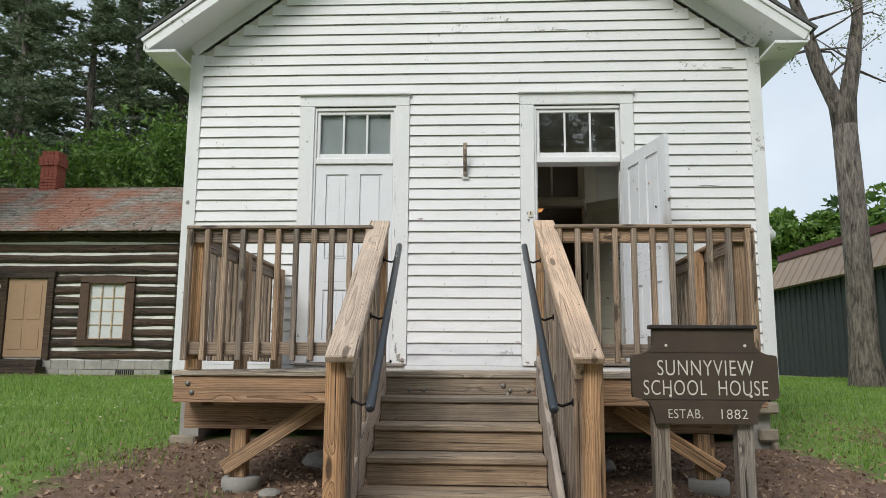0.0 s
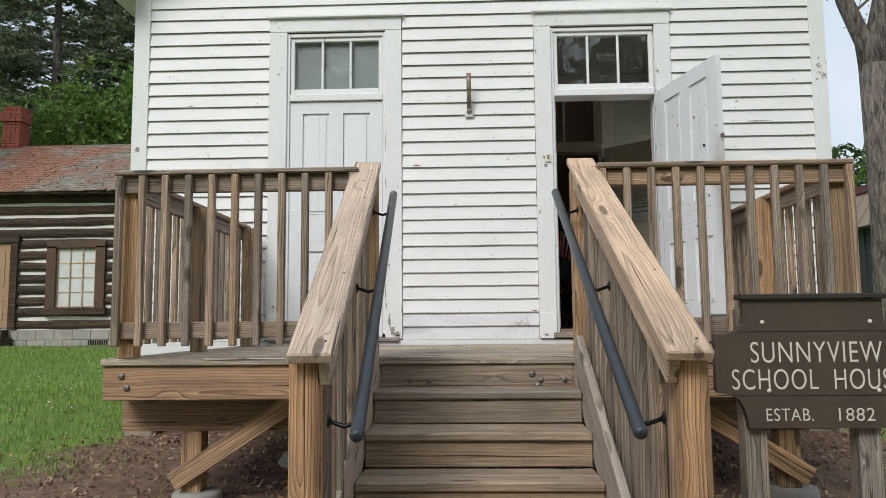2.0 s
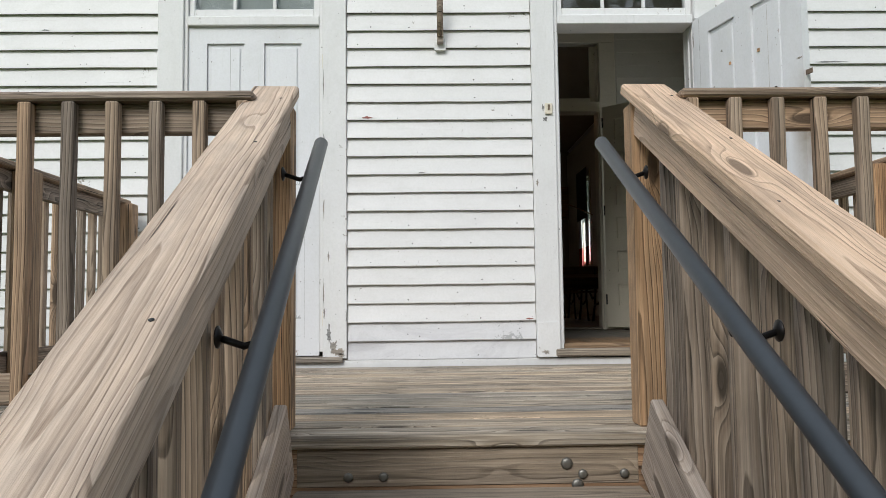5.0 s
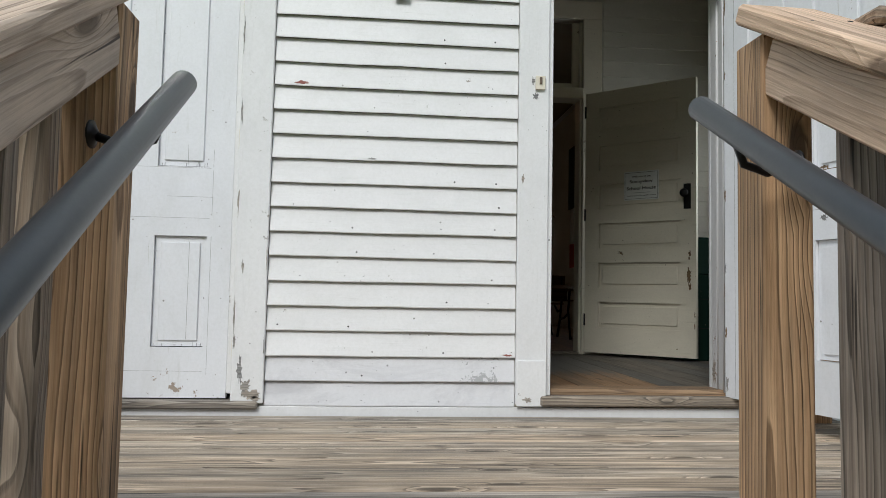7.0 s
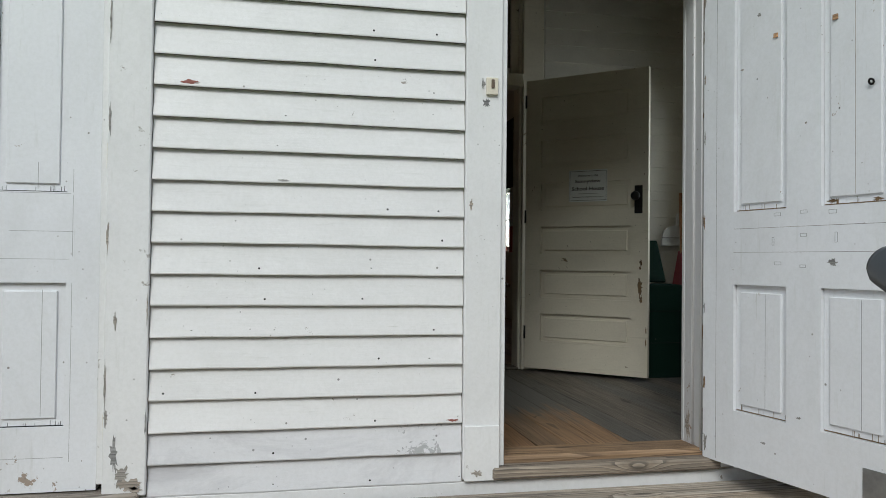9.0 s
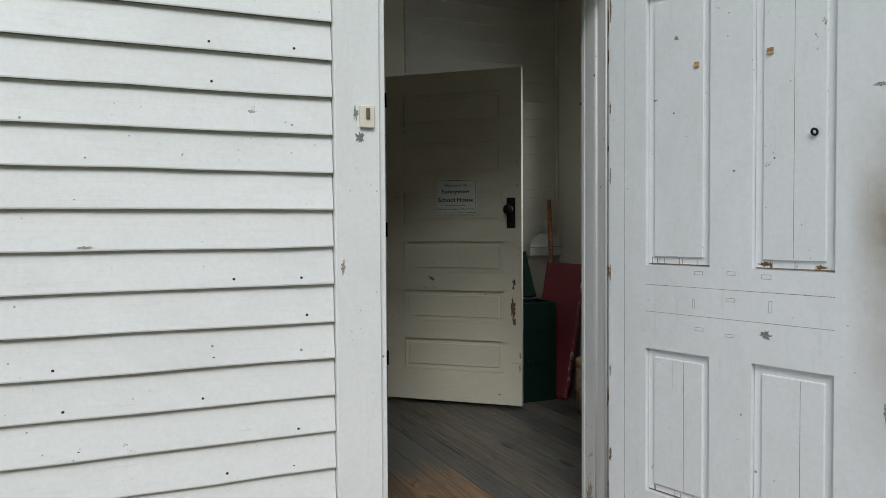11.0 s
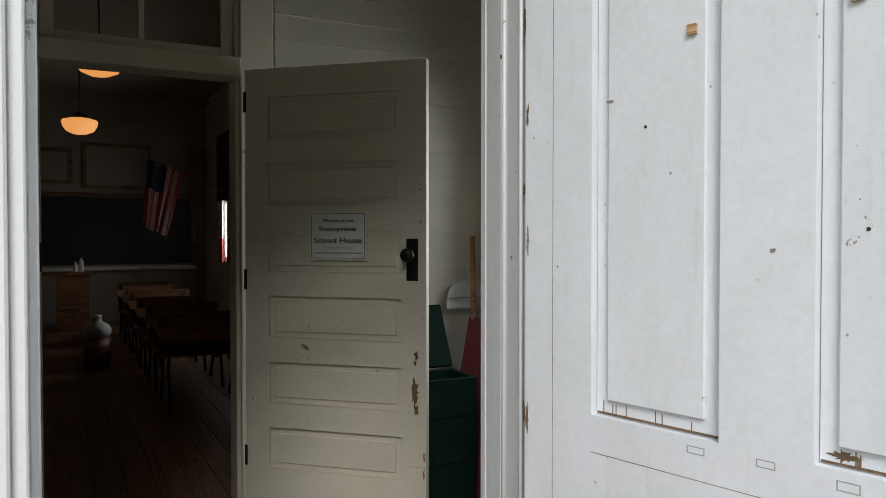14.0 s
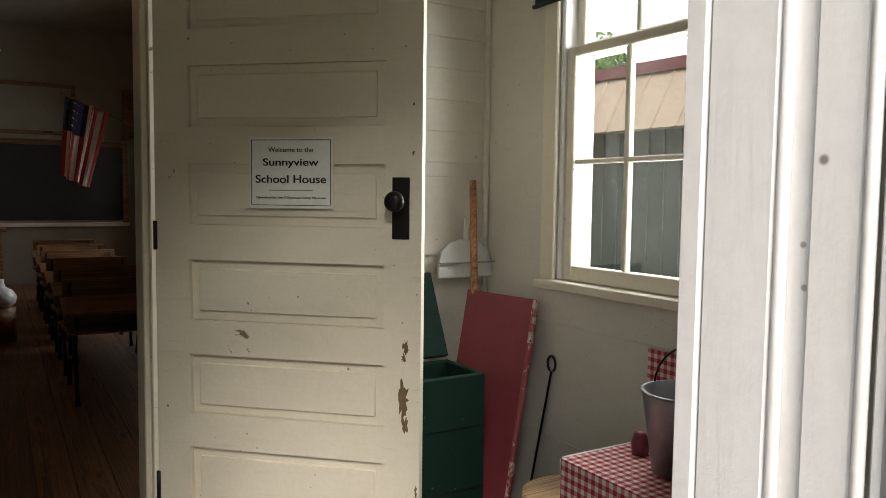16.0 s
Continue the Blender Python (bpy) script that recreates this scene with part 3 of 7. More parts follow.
def lettering(name, text, width, height, material, parent, m, bold=0.0, depth=0.003, spacing=1.0, serif=False):
    """Words in the built-in font as one mesh, width by height, about their middle, facing -y of m."""
    cu = bpy.data.curves.new(name, "FONT")
    cu.body, cu.align_x, cu.align_y = text, "CENTER", "CENTER"
    cu.extrude, cu.offset, cu.space_character = 0.02, bold, spacing
    tmp = bpy.data.objects.new(name, cu)
    scene.collection.objects.link(tmp)
    bpy.context.view_layer.update()
    me = bpy.data.meshes.new_from_object(tmp.evaluated_get(bpy.context.evaluated_depsgraph_get()))
    bpy.data.objects.remove(tmp)
    co = np.array([v.co[:] for v in me.vertices])
    lo, hi = co.min(0), co.max(0)
    for v in me.vertices:
        c = v.co
        v.co = ((c.x - (lo[0] + hi[0]) / 2) / (hi[0] - lo[0]) * width, -(c.z - lo[2]) / (hi[2] - lo[2]) * depth, (c.y - (lo[1] + hi[1]) / 2) / (hi[1] - lo[1]) * height)
    me.materials.clear()
    me.materials.append(material)
    if depth < 0.002:
        return tagged(part(name, me, None, parent, m=m), kind="stuff")
    # one part for each letter
    bm = bmesh.new()
    bm.from_mesh(me)
    left = set(bm.verts)
    groups = []
    while left:
        todo, isle = [left.pop()], []
        while todo:
            v = todo.pop()
            isle.append(v)
            for e in v.link_edges:
                o = e.other_vert(v)
                if o in left:
                    left.discard(o)
                    todo.append(o)
        x0, x1 = min(v.co.x for v in isle), max(v.co.x for v in isle)
        groups.append([x0, x1, isle])
    groups.sort(key=lambda g: g[0])
    joined = []
    for g in groups:
        if joined and g[0] < joined[-1][1] - 0.002:
            joined[-1][1] = max(joined[-1][1], g[1])
            joined[-1][2] += g[2]
        else:
            joined.append(g)
    for x0, x1, isle in joined:
        keep = set(isle)
        idx = {v: i for i, v in enumerate(isle)}
        fs = [tuple(idx[v] for v in f.verts) for f in bm.faces if f.verts[0] in keep]
        one = bpy.data.meshes.new("letter")
        one.from_pydata([v.co[:] for v in isle], [], fs)
        one.materials.append(material)
        part("letter", one, None, parent, m=m)
    bm.free()

# ---- ground ----
SLOPE = ((-60, -2.0), (-10, -0.6), (0.6, 0.2), (4, 0.5), (6, 0.7), (8, 0.80), (17, 1.27), (40, 1.5), (3000, 1.5))


def ground_z(x, y):
    z = float(np.interp(y, [p[0] for p in SLOPE], [p[1] for p in SLOPE]))
    near = max(0.0, 1 - math.hypot(x, y - 6) / 40)
    return z + near * 0.05 * noise.noise(Vector((x * 0.5, y * 0.5, 0.3)))


def bareness(x, y):
    """How bare the soil is: worn round the steps, under the deck and along the walls."""
    b = 0.0
    b = max(b, 1 - max(abs(x) - 2.3, 0) / 1.3 - max(y - 8, 0) - max(2.0 - y, 0) / 2.5)
    b = max(b, 0.75 - abs(y - 17.0) / 0.8) if -14 < x < -6.5 else b
    b = max(b, 0.65 - abs(x - 9.1) / 0.9) if y > 4 else b
    b = max(b, 0.62 - math.hypot(x - 4.6, (y - 8.8) * 1.3) / 3.2)
    return max(0.0, min(1.0, b))


def build_ground():
    xs = sorted({*np.round(np.arange(-16, 14.01, 0.25), 3), *(-1500, -600, -200, -80, -50, -35, -25, -20, 18, 24, 35, 50, 80, 200, 600, 1500)})
    ys = sorted({*np.round(np.arange(-2, 24.01, 0.25), 3), *(-1500, -600, -200, -60, -30, -18, -10, -6, -4, 28, 34, 40, 60, 120, 300, 900, 2500)})
    nx = len(xs)
    verts = [(x, y, ground_z(x, y)) for y in ys for x in xs]
    faces = [(j * nx + i, j * nx + i + 1, (j + 1) * nx + i + 1, (j + 1) * nx + i) for j in range(len(ys) - 1) for i in range(nx - 1)]
    me = bpy.data.meshes.new("ground")
    me.from_pydata(verts, [], faces)
    at = me.attributes.new("bare", "FLOAT", "POINT")
    at.data.foreach_set("value", [bareness(v[0], v[1]) for v in verts])
    for p in me.polygons:
        p.use_smooth = True
    me.materials.append(GROUND)
    tagged(new("ground", me), "green lawn sloping up, worn to brown soil by the steps", "ground", kind="structure")


build_ground()

# ---- the schoolhouse ----
F = 7.933            # front of the clapboards
XL, XR = -2.945, 2.87
FLOOR = 1.62
DECK = 1.51
COURSE = 0.1101
EAVE, PITCH = 4.69, 0.73
XM = (XL + XR) / 2
BACK = 18.75
YP = 10.236          # vestibule side of the inner partition
RW = 2.725           # inner face of the side wall
LW = -2.80


def gable_half(z):
    """Half the width of the front wall at height z."""
    return (XR - XL) / 2 if z < EAVE + 0.05 else max(0.0, (XR - XL) / 2 - (z - EAVE - 0.05) / PITCH)


OPENINGS = ((-1.625, -0.79, 1.55, 4.165), (0.612, 1.476, 1.55, 4.165))
TRIMX = ((-1.778, -0.648), (0.470, 1.607))


def front_wall():
    wall = tagged(new("wall_south"), "white clapboard front gable wall with peeling paint", "wall", kind="structure")
    # core of the wall, butted round the two doorways
    y0, y1 = F + 0.016, 8.09
    spans = [(XL + 0.01, OPENINGS[0][0] - 0.02), (OPENINGS[0][1] + 0.02, OPENINGS[1][0] - 0.02), (OPENINGS[1][1] + 0.02, XR - 0.01)]
    for a, b in spans:
        box("wall_core", a, b, y0, y1, 1.36, 4.19, INWALL, wall, 0)
    bm = bmesh.new()
    extrude_outline(bm, [(XL + 0.01, 4.19), (XR - 0.01, 4.19), (XR - 0.01, EAVE), (XM, EAVE + PITCH * (XR - XL) / 2), (XL + 0.01, EAVE)], y1 - y0)
    part("gable_core", bm, INWALL, wall, m=Matrix.Translation((0, y0, 0)))
    for o in OPENINGS:
        box("wall_core", o[0] - 0.02, o[1] + 0.02, y0, y1, 1.36, 1.53, INWALL, wall, 0)
    # corner boards and frieze along the rakes
    for x0, x1 in ((XL - 0.01, XL + 0.125), (XR - 0.115, XR + 0.01)):
        box("corner_board", x0, x1, F - 0.012, F + 0.015, 1.40, EAVE + 0.06, TRIM, wall, 0.003)
    for sgn, xe in ((1, XL), (-1, XR)):
        p0 = Vector((xe - sgn * 0.0, F - 0.002, EAVE + 0.105))
        p1 = Vector((XM, F - 0.002, EAVE + 0.105 + PITCH * (XR - XL) / 2))
        board("rake_frieze", p0, p1, 0.13, 0.022, TRIM, wall, up=(0, -1, 0))
    box("skirt_board", XL, XR, F - 0.004, F + 0.014, 1.36, 1.548, TRIM, wall, 0.003)
    return wall


WALL_S = front_wall()


def clapboards(wall):
    """Each board a tapered strip of its own, thick edge down."""
    k = 0
    rng = random.Random(4)
    z = 1.549
    while True:
        half = gable_half(z + COURSE * 0.7)
        if half < 0.25:
            break
        lo, hi = XM - half + 0.118, XM + half - 0.108
        cuts = []
        if z + COURSE < 4.31:
            cuts = [(lo, TRIMX[0][0] - 0.003), (TRIMX[0][1] + 0.003, TRIMX[1][0] - 0.003), (TRIMX[1][1] + 0.003, hi)]
        else:
            cuts = [(lo, hi)]
        runs = []
        for a, b in cuts:
            if b - a > 2.6:
                mid = a + (b - a) * rng.uniform(0.3, 0.7)
                runs += [(a, mid - 0.0012), (mid + 0.0012, b)]
            else:
                runs.append((a, b))
        for a, b in runs:
            L = b - a
            bm = bmesh.new()
            n = 6
            rows = []
            for i in range(n + 1):
                x = -L / 2 + L * i / n
                w1, w2 = rng.uniform(-0.0016, 0.0016), rng.uniform(-0.0014, 0.0014)
                rows.append([bm.verts.new(c) for c in ((x, w1 - 0.004, w2), (x, 0.0135, w2 + 0.001), (x, 0.0158, COURSE + 0.012), (x, 0.0140, COURSE + 0.012), (x, w1 - 0.0052, 0.004 + w2))])
            for r0, r1 in zip(rows, rows[1:]):
                for q in range(5):
                    fc = bm.faces.new((r0[q], r1[q], r1[(q + 1) % 5], r0[(q + 1) % 5]))
                    # the underside takes the painted-shadow colour
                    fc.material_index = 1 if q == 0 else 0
            bm.faces.new(rows[0])
            bm.faces.new(list(reversed(rows[-1])))
            bmesh.ops.recalc_face_normals(bm, faces=bm.faces[:])
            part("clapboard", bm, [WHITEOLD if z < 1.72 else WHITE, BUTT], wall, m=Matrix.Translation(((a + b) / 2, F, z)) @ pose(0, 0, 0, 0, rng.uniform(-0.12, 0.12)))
        k += 1
        z += COURSE


def roof():
    ob = tagged(new("roof"), "grey shingled gable roof with white boxed overhang", "roof", kind="structure")
    y0, y1 = 7.50, BACK + 0.4
    for sgn, xe in ((-1, XL), (1, XR)):
        run = (XR - XL) / 2 + 0.31
        zt = EAVE + 0.16 + PITCH * (XR - XL) / 2
        p_e = Vector((XM + sgn * run, 0, zt - PITCH * run))
        p_r = Vector((XM, 0, zt))
        for nm, off, th, mt, ya, yb in (("soffit", 0.012, 0.02, TRIM, y0 + 0.01, y1), ("shingles", 0.125, 0.03, DARKROOF, y0 - 0.035, y1 + 0.03)):
            nrm = Vector((sgn * PITCH, 0, 1)).normalized()
            a, b = p_e + nrm * off, p_r + nrm * off
            bm = bmesh.new()
            q = [a, b, b + nrm * th, a + nrm * th]
            lo = [bm.verts.new((v.x, ya, v.z)) for v in q]
            hi = [bm.verts.new((v.x, yb, v.z)) for v in q]
            bm.faces.new(lo)
            bm.faces.new(list(reversed(hi)))
            for k in range(4):
                bm.faces.new((lo[k], hi[k], hi[(k + 1) % 4], lo[(k + 1) % 4]))
            bmesh.ops.recalc_face_normals(bm, faces=bm.faces[:])
            part(nm, bm, mt, ob)
        nrm = Vector((sgn * PITCH, 0, 1)).normalized()
        board("rake_board", (p_e.x, y0, p_e.z + 0.055), (p_r.x, y0, p_r.z + 0.055), 0.125, 0.024, TRIM, ob, up=(0, -1, 0))
        board("rake_moulding", (p_e.x + nrm.x * 0.05, y0 - 0.02, p_e.z + 0.055 + nrm.z * 0.05), (p_r.x, y0 - 0.02, p_r.z + 0.115), 0.04, 0.02, TRIM, ob, up=(0, -1, 0))
        box("eave_fascia", min(p_e.x, p_e.x + sgn * 0.02), max(p_e.x, p_e.x + sgn * 0.02), y0, y1, p_e.z + 0.0, p_e.z + 0.13, TRIM, ob)
        # flat return under the eave end
        box("eave_return", min(xe, p_e.x), max(xe, p_e.x), y0, F - 0.014, p_e.z - 0.02, p_e.z + 0.01, TRIM, ob)
    return ob


roof()


def plain_walls():
    """Side, back and inner walls, floors and ceilings that close the house."""
    # west wall
    w = tagged(new("wall_west"), "cream painted board wall inside the schoolhouse", "wall", kind="structure")
    box("wall_core", XL, LW, 8.09, BACK, 1.36, 4.86, INWALL, w, 0)
    # east wall with one vestibule window and two classroom windows
    e = tagged(new("wall_east"), "cream painted board side wall with tall windows", "wall", kind="structure")
    ys = [8.09, 9.16, 9.785, 14.5, 15.25, 16.65, 17.4, BACK]
    for i in range(0, 8, 2):
        box("wall_core", RW, XR, ys[i], ys[i + 1], 1.36, 4.86, INWALL, e, 0)
    for i in range(1, 7, 2):
        box("wall_core", RW, XR, ys[i], ys[i + 1], 1.36, 2.50, INWALL, e, 0)
        box("wall_core", RW, XR, ys[i], ys[i + 1], 4.15, 4.86, INWALL, e, 0)
    for z in (1.95, 2.37):
        box("wall_seam", RW - 0.003, RW + 0.002, 8.10, YP - 0.01, z - 0.002, z + 0.002, INWALL, e, 0)
    n = tagged(new("wall_north"), "dim plastered classroom wall behind a blackboard", "wall", kind="structure")
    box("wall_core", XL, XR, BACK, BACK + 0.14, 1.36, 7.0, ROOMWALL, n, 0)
    f = tagged(new("floor"), "worn grey painted vestibule floorboards", "floor", kind="structure")
    box("subfloor", LW, RW, 8.09, 10.35, 1.45, FLOOR - 0.02, FLOORWOOD, f, 0)
    g = tagged(new("floor"), "dark varnished classroom floorboards", "floor", kind="structure")
    box("subfloor", LW, RW, 10.35, BACK, 1.45, FLOOR - 0.02, ROOMFLOOR, g, 0)
    for i in range(38):
        x0 = LW + i * 0.145
        if x0 + 0.143 < RW and -1.6 < x0 < 2.6:
            board("floorboard", (x0 + 0.0715, 10.36, FLOOR - 0.01), (x0 + 0.0715, BACK - 0.01, FLOOR - 0.01), 0.1425, 0.02, ROOMFLOOR, g, bevel=0.002)
    for i in range(40):
        x0 = LW + 0.005 + i * 0.1395
        if x0 + 0.138 < RW:
            board("floorboard", (x0 + 0.069, 8.122, FLOOR - 0.01), (x0 + 0.069, 10.345, FLOOR - 0.01), 0.138, 0.02, FLOORWORN if 0.45 < x0 < 1.2 else FLOORWOOD, f, bevel=0.002)
    box("ceiling", LW, RW, 8.09, 10.35, 4.52, 4.60, plain("dull_ceiling_boards", (0.45, 0.42, 0.36), 0.7), None, 0)
    tagged(bpy.data.objects["ceiling"], "dim board vestibule ceiling", "ceiling", kind="structure")
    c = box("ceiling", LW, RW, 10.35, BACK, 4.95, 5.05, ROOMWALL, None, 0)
    tagged(c, "dim classroom ceiling", "ceiling", kind="structure")


plain_walls()


def partition():
    p = tagged(new("wall_partition"), "cream lapped boards on the inner vestibule wall", "wall", kind="structure")
    y0, y1 = YP + 0.014, 10.35
    a, b = 0.592, 1.424
    box("wall_core", LW, a, y0, y1, FLOOR, 4.52, INWALL, p, 0)
    box("wall_core", b, RW, y0, y1, FLOOR, 4.52, INWALL, p, 0)
    box("wall_core", a, b, y0, y1, 4.26, 4.52, INWALL, p, 0)
    rng = random.Random(8)
    for x0, x1 in ((0.0, 0.415), (1.59, RW - 0.002)):
        z = FLOOR
        while z < 4.40:
            L = x1 - x0
            bm = bmesh.new()
            prof = ((0.0, 0.0), (0.012, 0.0), (0.014, 0.125), (0.0105, 0.125))
            l, r = [[bm.verts.new((s * L / 2, y + rng.uniform(-0.001, 0.001), zz)) for y, zz in prof] for s in (-1, 1)]
            for q in range(4):
                bm.faces.new((l[q], r[q], r[(q + 1) % 4], l[(q + 1) % 4]))
            bm.faces.new(l)
            bm.faces.new(list(reversed(r)))
            bmesh.ops.recalc_face_normals(bm, faces=bm.faces[:])
            part("lap_board", bm, INWALL, p, m=Matrix.Translation(((x0 + x1) / 2, YP, z)) @ pose(0, 0, 0, 0, rng.uniform(-0.25, 0.25)))
            z += 0.1215
    box("corner_strip", RW - 0.022, RW - 0.002, YP - 0.02, YP - 0.001, FLOOR, 4.5, INWALL, p)
    d = tagged(new("door_frame"), "cream painted inner door frame with a transom", "door frame", kind="structure")
    yf = YP - 0.012
    box("casing", 0.425, a, yf, YP + 0.013, FLOOR, 4.26, CREAM, d)
    box("casing", b, 1.575, yf, YP + 0.013, FLOOR, 4.26, CREAM, d)
    box("casing", 0.425, 1.575, yf, YP + 0.013, 4.262, 4.40, CREAM, d)
    box("jamb", a, a + 0.02, YP + 0.014, 10.39, FLOOR, 4.24, CREAM, d)
    box("jamb", b - 0.02, b, YP + 0.014, 10.39, FLOOR, 4.24, CREAM, d)
    box("transom_bar", a + 0.001, b - 0.001, YP - 0.03, 10.37, 3.612, 3.70, CREAM, d)
    box("transom_sash", a + 0.021, a + 0.075, YP + 0.04, YP + 0.075, 3.702, 4.24, CREAM, d)
    box("transom_sash", b - 0.075, b - 0.021, YP + 0.04, YP + 0.075, 3.702, 4.24, CREAM, d)
    box("transom_sash", a + 0.076, b - 0.076, YP + 0.04, YP + 0.075, 3.702, 3.75, CREAM, d)
    box("transom_muntin", 0.995, 1.02, YP + 0.045, YP + 0.07, 3.752, 4.24, CREAM, d)
    box("pane", a + 0.076, 0.994, YP + 0.055, YP + 0.059, 3.752, 4.24, GLASS, d, 0)
    box("pane", 1.021, b - 0.076, YP + 0.055, YP + 0.059, 3.752, 4.24, GLASS, d, 0)
    box("strike_plate", a - 0.004, a + 0.022, yf - 0.003, yf + 0.003, 2.74, 2.86, IRON, d, 0.001)
    box("threshold", a + 0.021, b - 0.021, YP - 0.02, 10.38, FLOOR, FLOOR + 0.018, FLOORWOOD, d)
    return p


partition()


def panel_door(name, label, w, h, panels, thick, material, group=""):
    """A stile-and-rail door: one slab with its panels sunk on both faces. Its hinge edge stands at the origin, x along the leaf."""
    d = thing(name, (0, 0, 0), label, "door", group)
    us = sorted({0.0, w, *[p[0] for p in panels], *[p[1] for p in panels]})
    vs = sorted({0.0, h, *[p[2] for p in panels], *[p[3] for p in panels]})
    bm = bmesh.new()
    for i in range(len(us) - 1):
        for j in range(len(vs) - 1):
            uc, vc = (us[i] + us[i + 1]) / 2, (vs[j] + vs[j + 1]) / 2
            if not any(p[0] < uc < p[1] and p[2] < vc < p[3] for p in panels):
                add_box(bm, us[i], us[i + 1], 0, thick, vs[j], vs[j + 1])
    bmesh.ops.remove_doubles(bm, verts=bm.verts[:], dist=1e-5)
    part("stile_and_rail_frame", bm, material, d)
    for p in panels:
        sink = 0.015
        bm = bmesh.new()
        add_box(bm, p[0] + 0.0022, p[1] - 0.0022, sink, thick - sink, p[2] + 0.0022, p[3] - 0.0022)
        add_box(bm, p[0], p[1], thick / 2 - 0.001, thick / 2 + 0.001, p[2], p[3])
        part("panel", bm, material, d)
        # raised field and bead round it
        bm = bmesh.new()
        mgn = 0.028
        add_box(bm, p[0] + mgn, p[1] - mgn, sink - 0.008, thick - sink + 0.008, p[2] + mgn, p[3] - mgn, 0.0025)
        part("panel_field", bm, material, d)
    return d


OUTER_PANELS = [(0.156, 0.396, 0.9765, 1.865), (0.536, 0.776, 0.9765, 1.865), (0.156, 0.396, 0.213, 0.697), (0.536, 0.776, 0.213, 0.697)]


def door_frames():
    for k, (x0, x1, z0, z1) in enumerate(OPENINGS):
        t0, t1 = TRIMX[k]
        fr = tagged(new("door_frame"), "white painted outer door frame with a three-pane transom window", "door frame", kind="structure")
        yf = F - 0.016
        box("casing", t0, x0, yf, F + 0.015, 1.56, 4.17, TRIM, fr, 0.004)
        box("casing", x1 + (0.038 if k else 0.0), t1, yf, F + 0.015, 1.56, 3.567 if k else 4.17, TRIM, fr, 0.004)
        if k:
            box("casing", x1, t1, yf, F + 0.015, 3.592, 4.17, TRIM, fr, 0.004)
        box("casing", t0, t1, yf, F + 0.015, 4.172, 4.285, TRIM, fr, 0.004)
        box("drip_cap", t0 - 0.015, t1 + 0.015, yf - 0.03, F + 0.012, 4.287, 4.308, TRIM, fr, 0.004)
        box("plinth_block", t0 + 0.004, x0 - 0.004, yf - 0.010, yf - 0.001, 1.555, 1.76, TRIM, fr, 0.002)
        jr = 0.009 if k else 0.022
        for a, b in ((x0, x0 + 0.022), (x1 - jr, x1)):
            if k and b == x1:
                # thick hinge jamb: flat inner board, beaded corner, groove, rabbet and an outer bead
                box("jamb", a, b, F + 0.095, 8.088, 1.60, 4.16, JAMBPAINT, fr, 0.004)
                box("jamb_edge", a - 0.001, b, 8.0885, 8.111, 1.60, 4.16, JAMBPAINT, fr, 0.004)
                tube("bead", [(a + 0.004, F + 0.091, 1.60), (a + 0.004, F + 0.091, 4.16)], 0.005, JAMBPAINT, fr, 8)
                box("groove", b - 0.002, b + 0.010, F + 0.072, F + 0.0945, 1.60, 4.16, JAMBPAINT, fr, 0.002)
                box("rabbet", a + 0.003, b + 0.010, F + 0.034, F + 0.0715, 1.60, 4.16, JAMBPAINT, fr, 0.003)
                tube("bead", [(a + 0.004, F + 0.030, 1.60), (a + 0.004, F + 0.030, 4.16)], 0.0045, JAMBPAINT, fr, 8)
                box("rabbet_lining", a + 0.008, b + 0.010, F + 0.0185, F + 0.0255, 1.60, 4.16, JAMBPAINT, fr, 0.002)
            else:
                box("jamb", a, b, F + 0.002, 8.10, 1.60, 4.16, TRIM, fr, 0.003)
        for a, b in ((x0 + 0.022, x0 + 0.036), (x1 - 0.036, x1 - 0.022))[:1 if k else 2]:
            box("door_stop", a, b, F + 0.062, 8.05, 1.62, 3.56, TRIM, fr, 0.002)
        box("head", x0 + 0.0225, x1 - jr - 0.0005, F - 0.006, 8.10, 3.568, 3.625, TRIM, fr, 0.004)
        box("head", x0 + 0.0225, x1 - jr - 0.0005, F + 0.004, 8.10, 4.13, 4.16, TRIM, fr, 0.003)
        # transom sash
        sx0, sx1, sz0, sz1 = x0 + 0.0225, x1 - jr - 0.0005, 3.627, 4.128
        sash = tagged(part("transom_window", bmesh.new(), TRIM, fr), "white three-pane transom sash")
        fw = 0.034
        ys0, ys1 = F + 0.022, F + 0.055
        box("sash_stile", sx0, sx0 + fw, ys0, ys1, sz0, sz1, TRIM, sash)
        box("sash_stile", sx1 - fw, sx1, ys0, ys1, sz0, sz1, TRIM, sash)
        box("sash_rail", sx0 + fw, sx1 - fw, ys0, ys1, sz0, sz0 + 0.05, TRIM, sash)
        box("sash_rail", sx0 + fw, sx1 - fw, ys0, ys1, sz1 - fw, sz1, TRIM, sash)
        n = 3
        gw = (sx1 - sx0 - 2 * fw) / n
        for i in range(n):
            a = sx0 + fw + i * gw
            if i:
                box("muntin", a - 0.010, a + 0.010, ys0 + 0.004, ys1 - 0.004, sz0 + 0.05, sz1 - fw, TRIM, sash, 0.003)
            box("pane", a + 0.011, a + gw - 0.011, ys0 + 0.016, ys0 + 0.019, sz0 + 0.051, sz1 - fw - 0.001, GLASS, sash, 0)
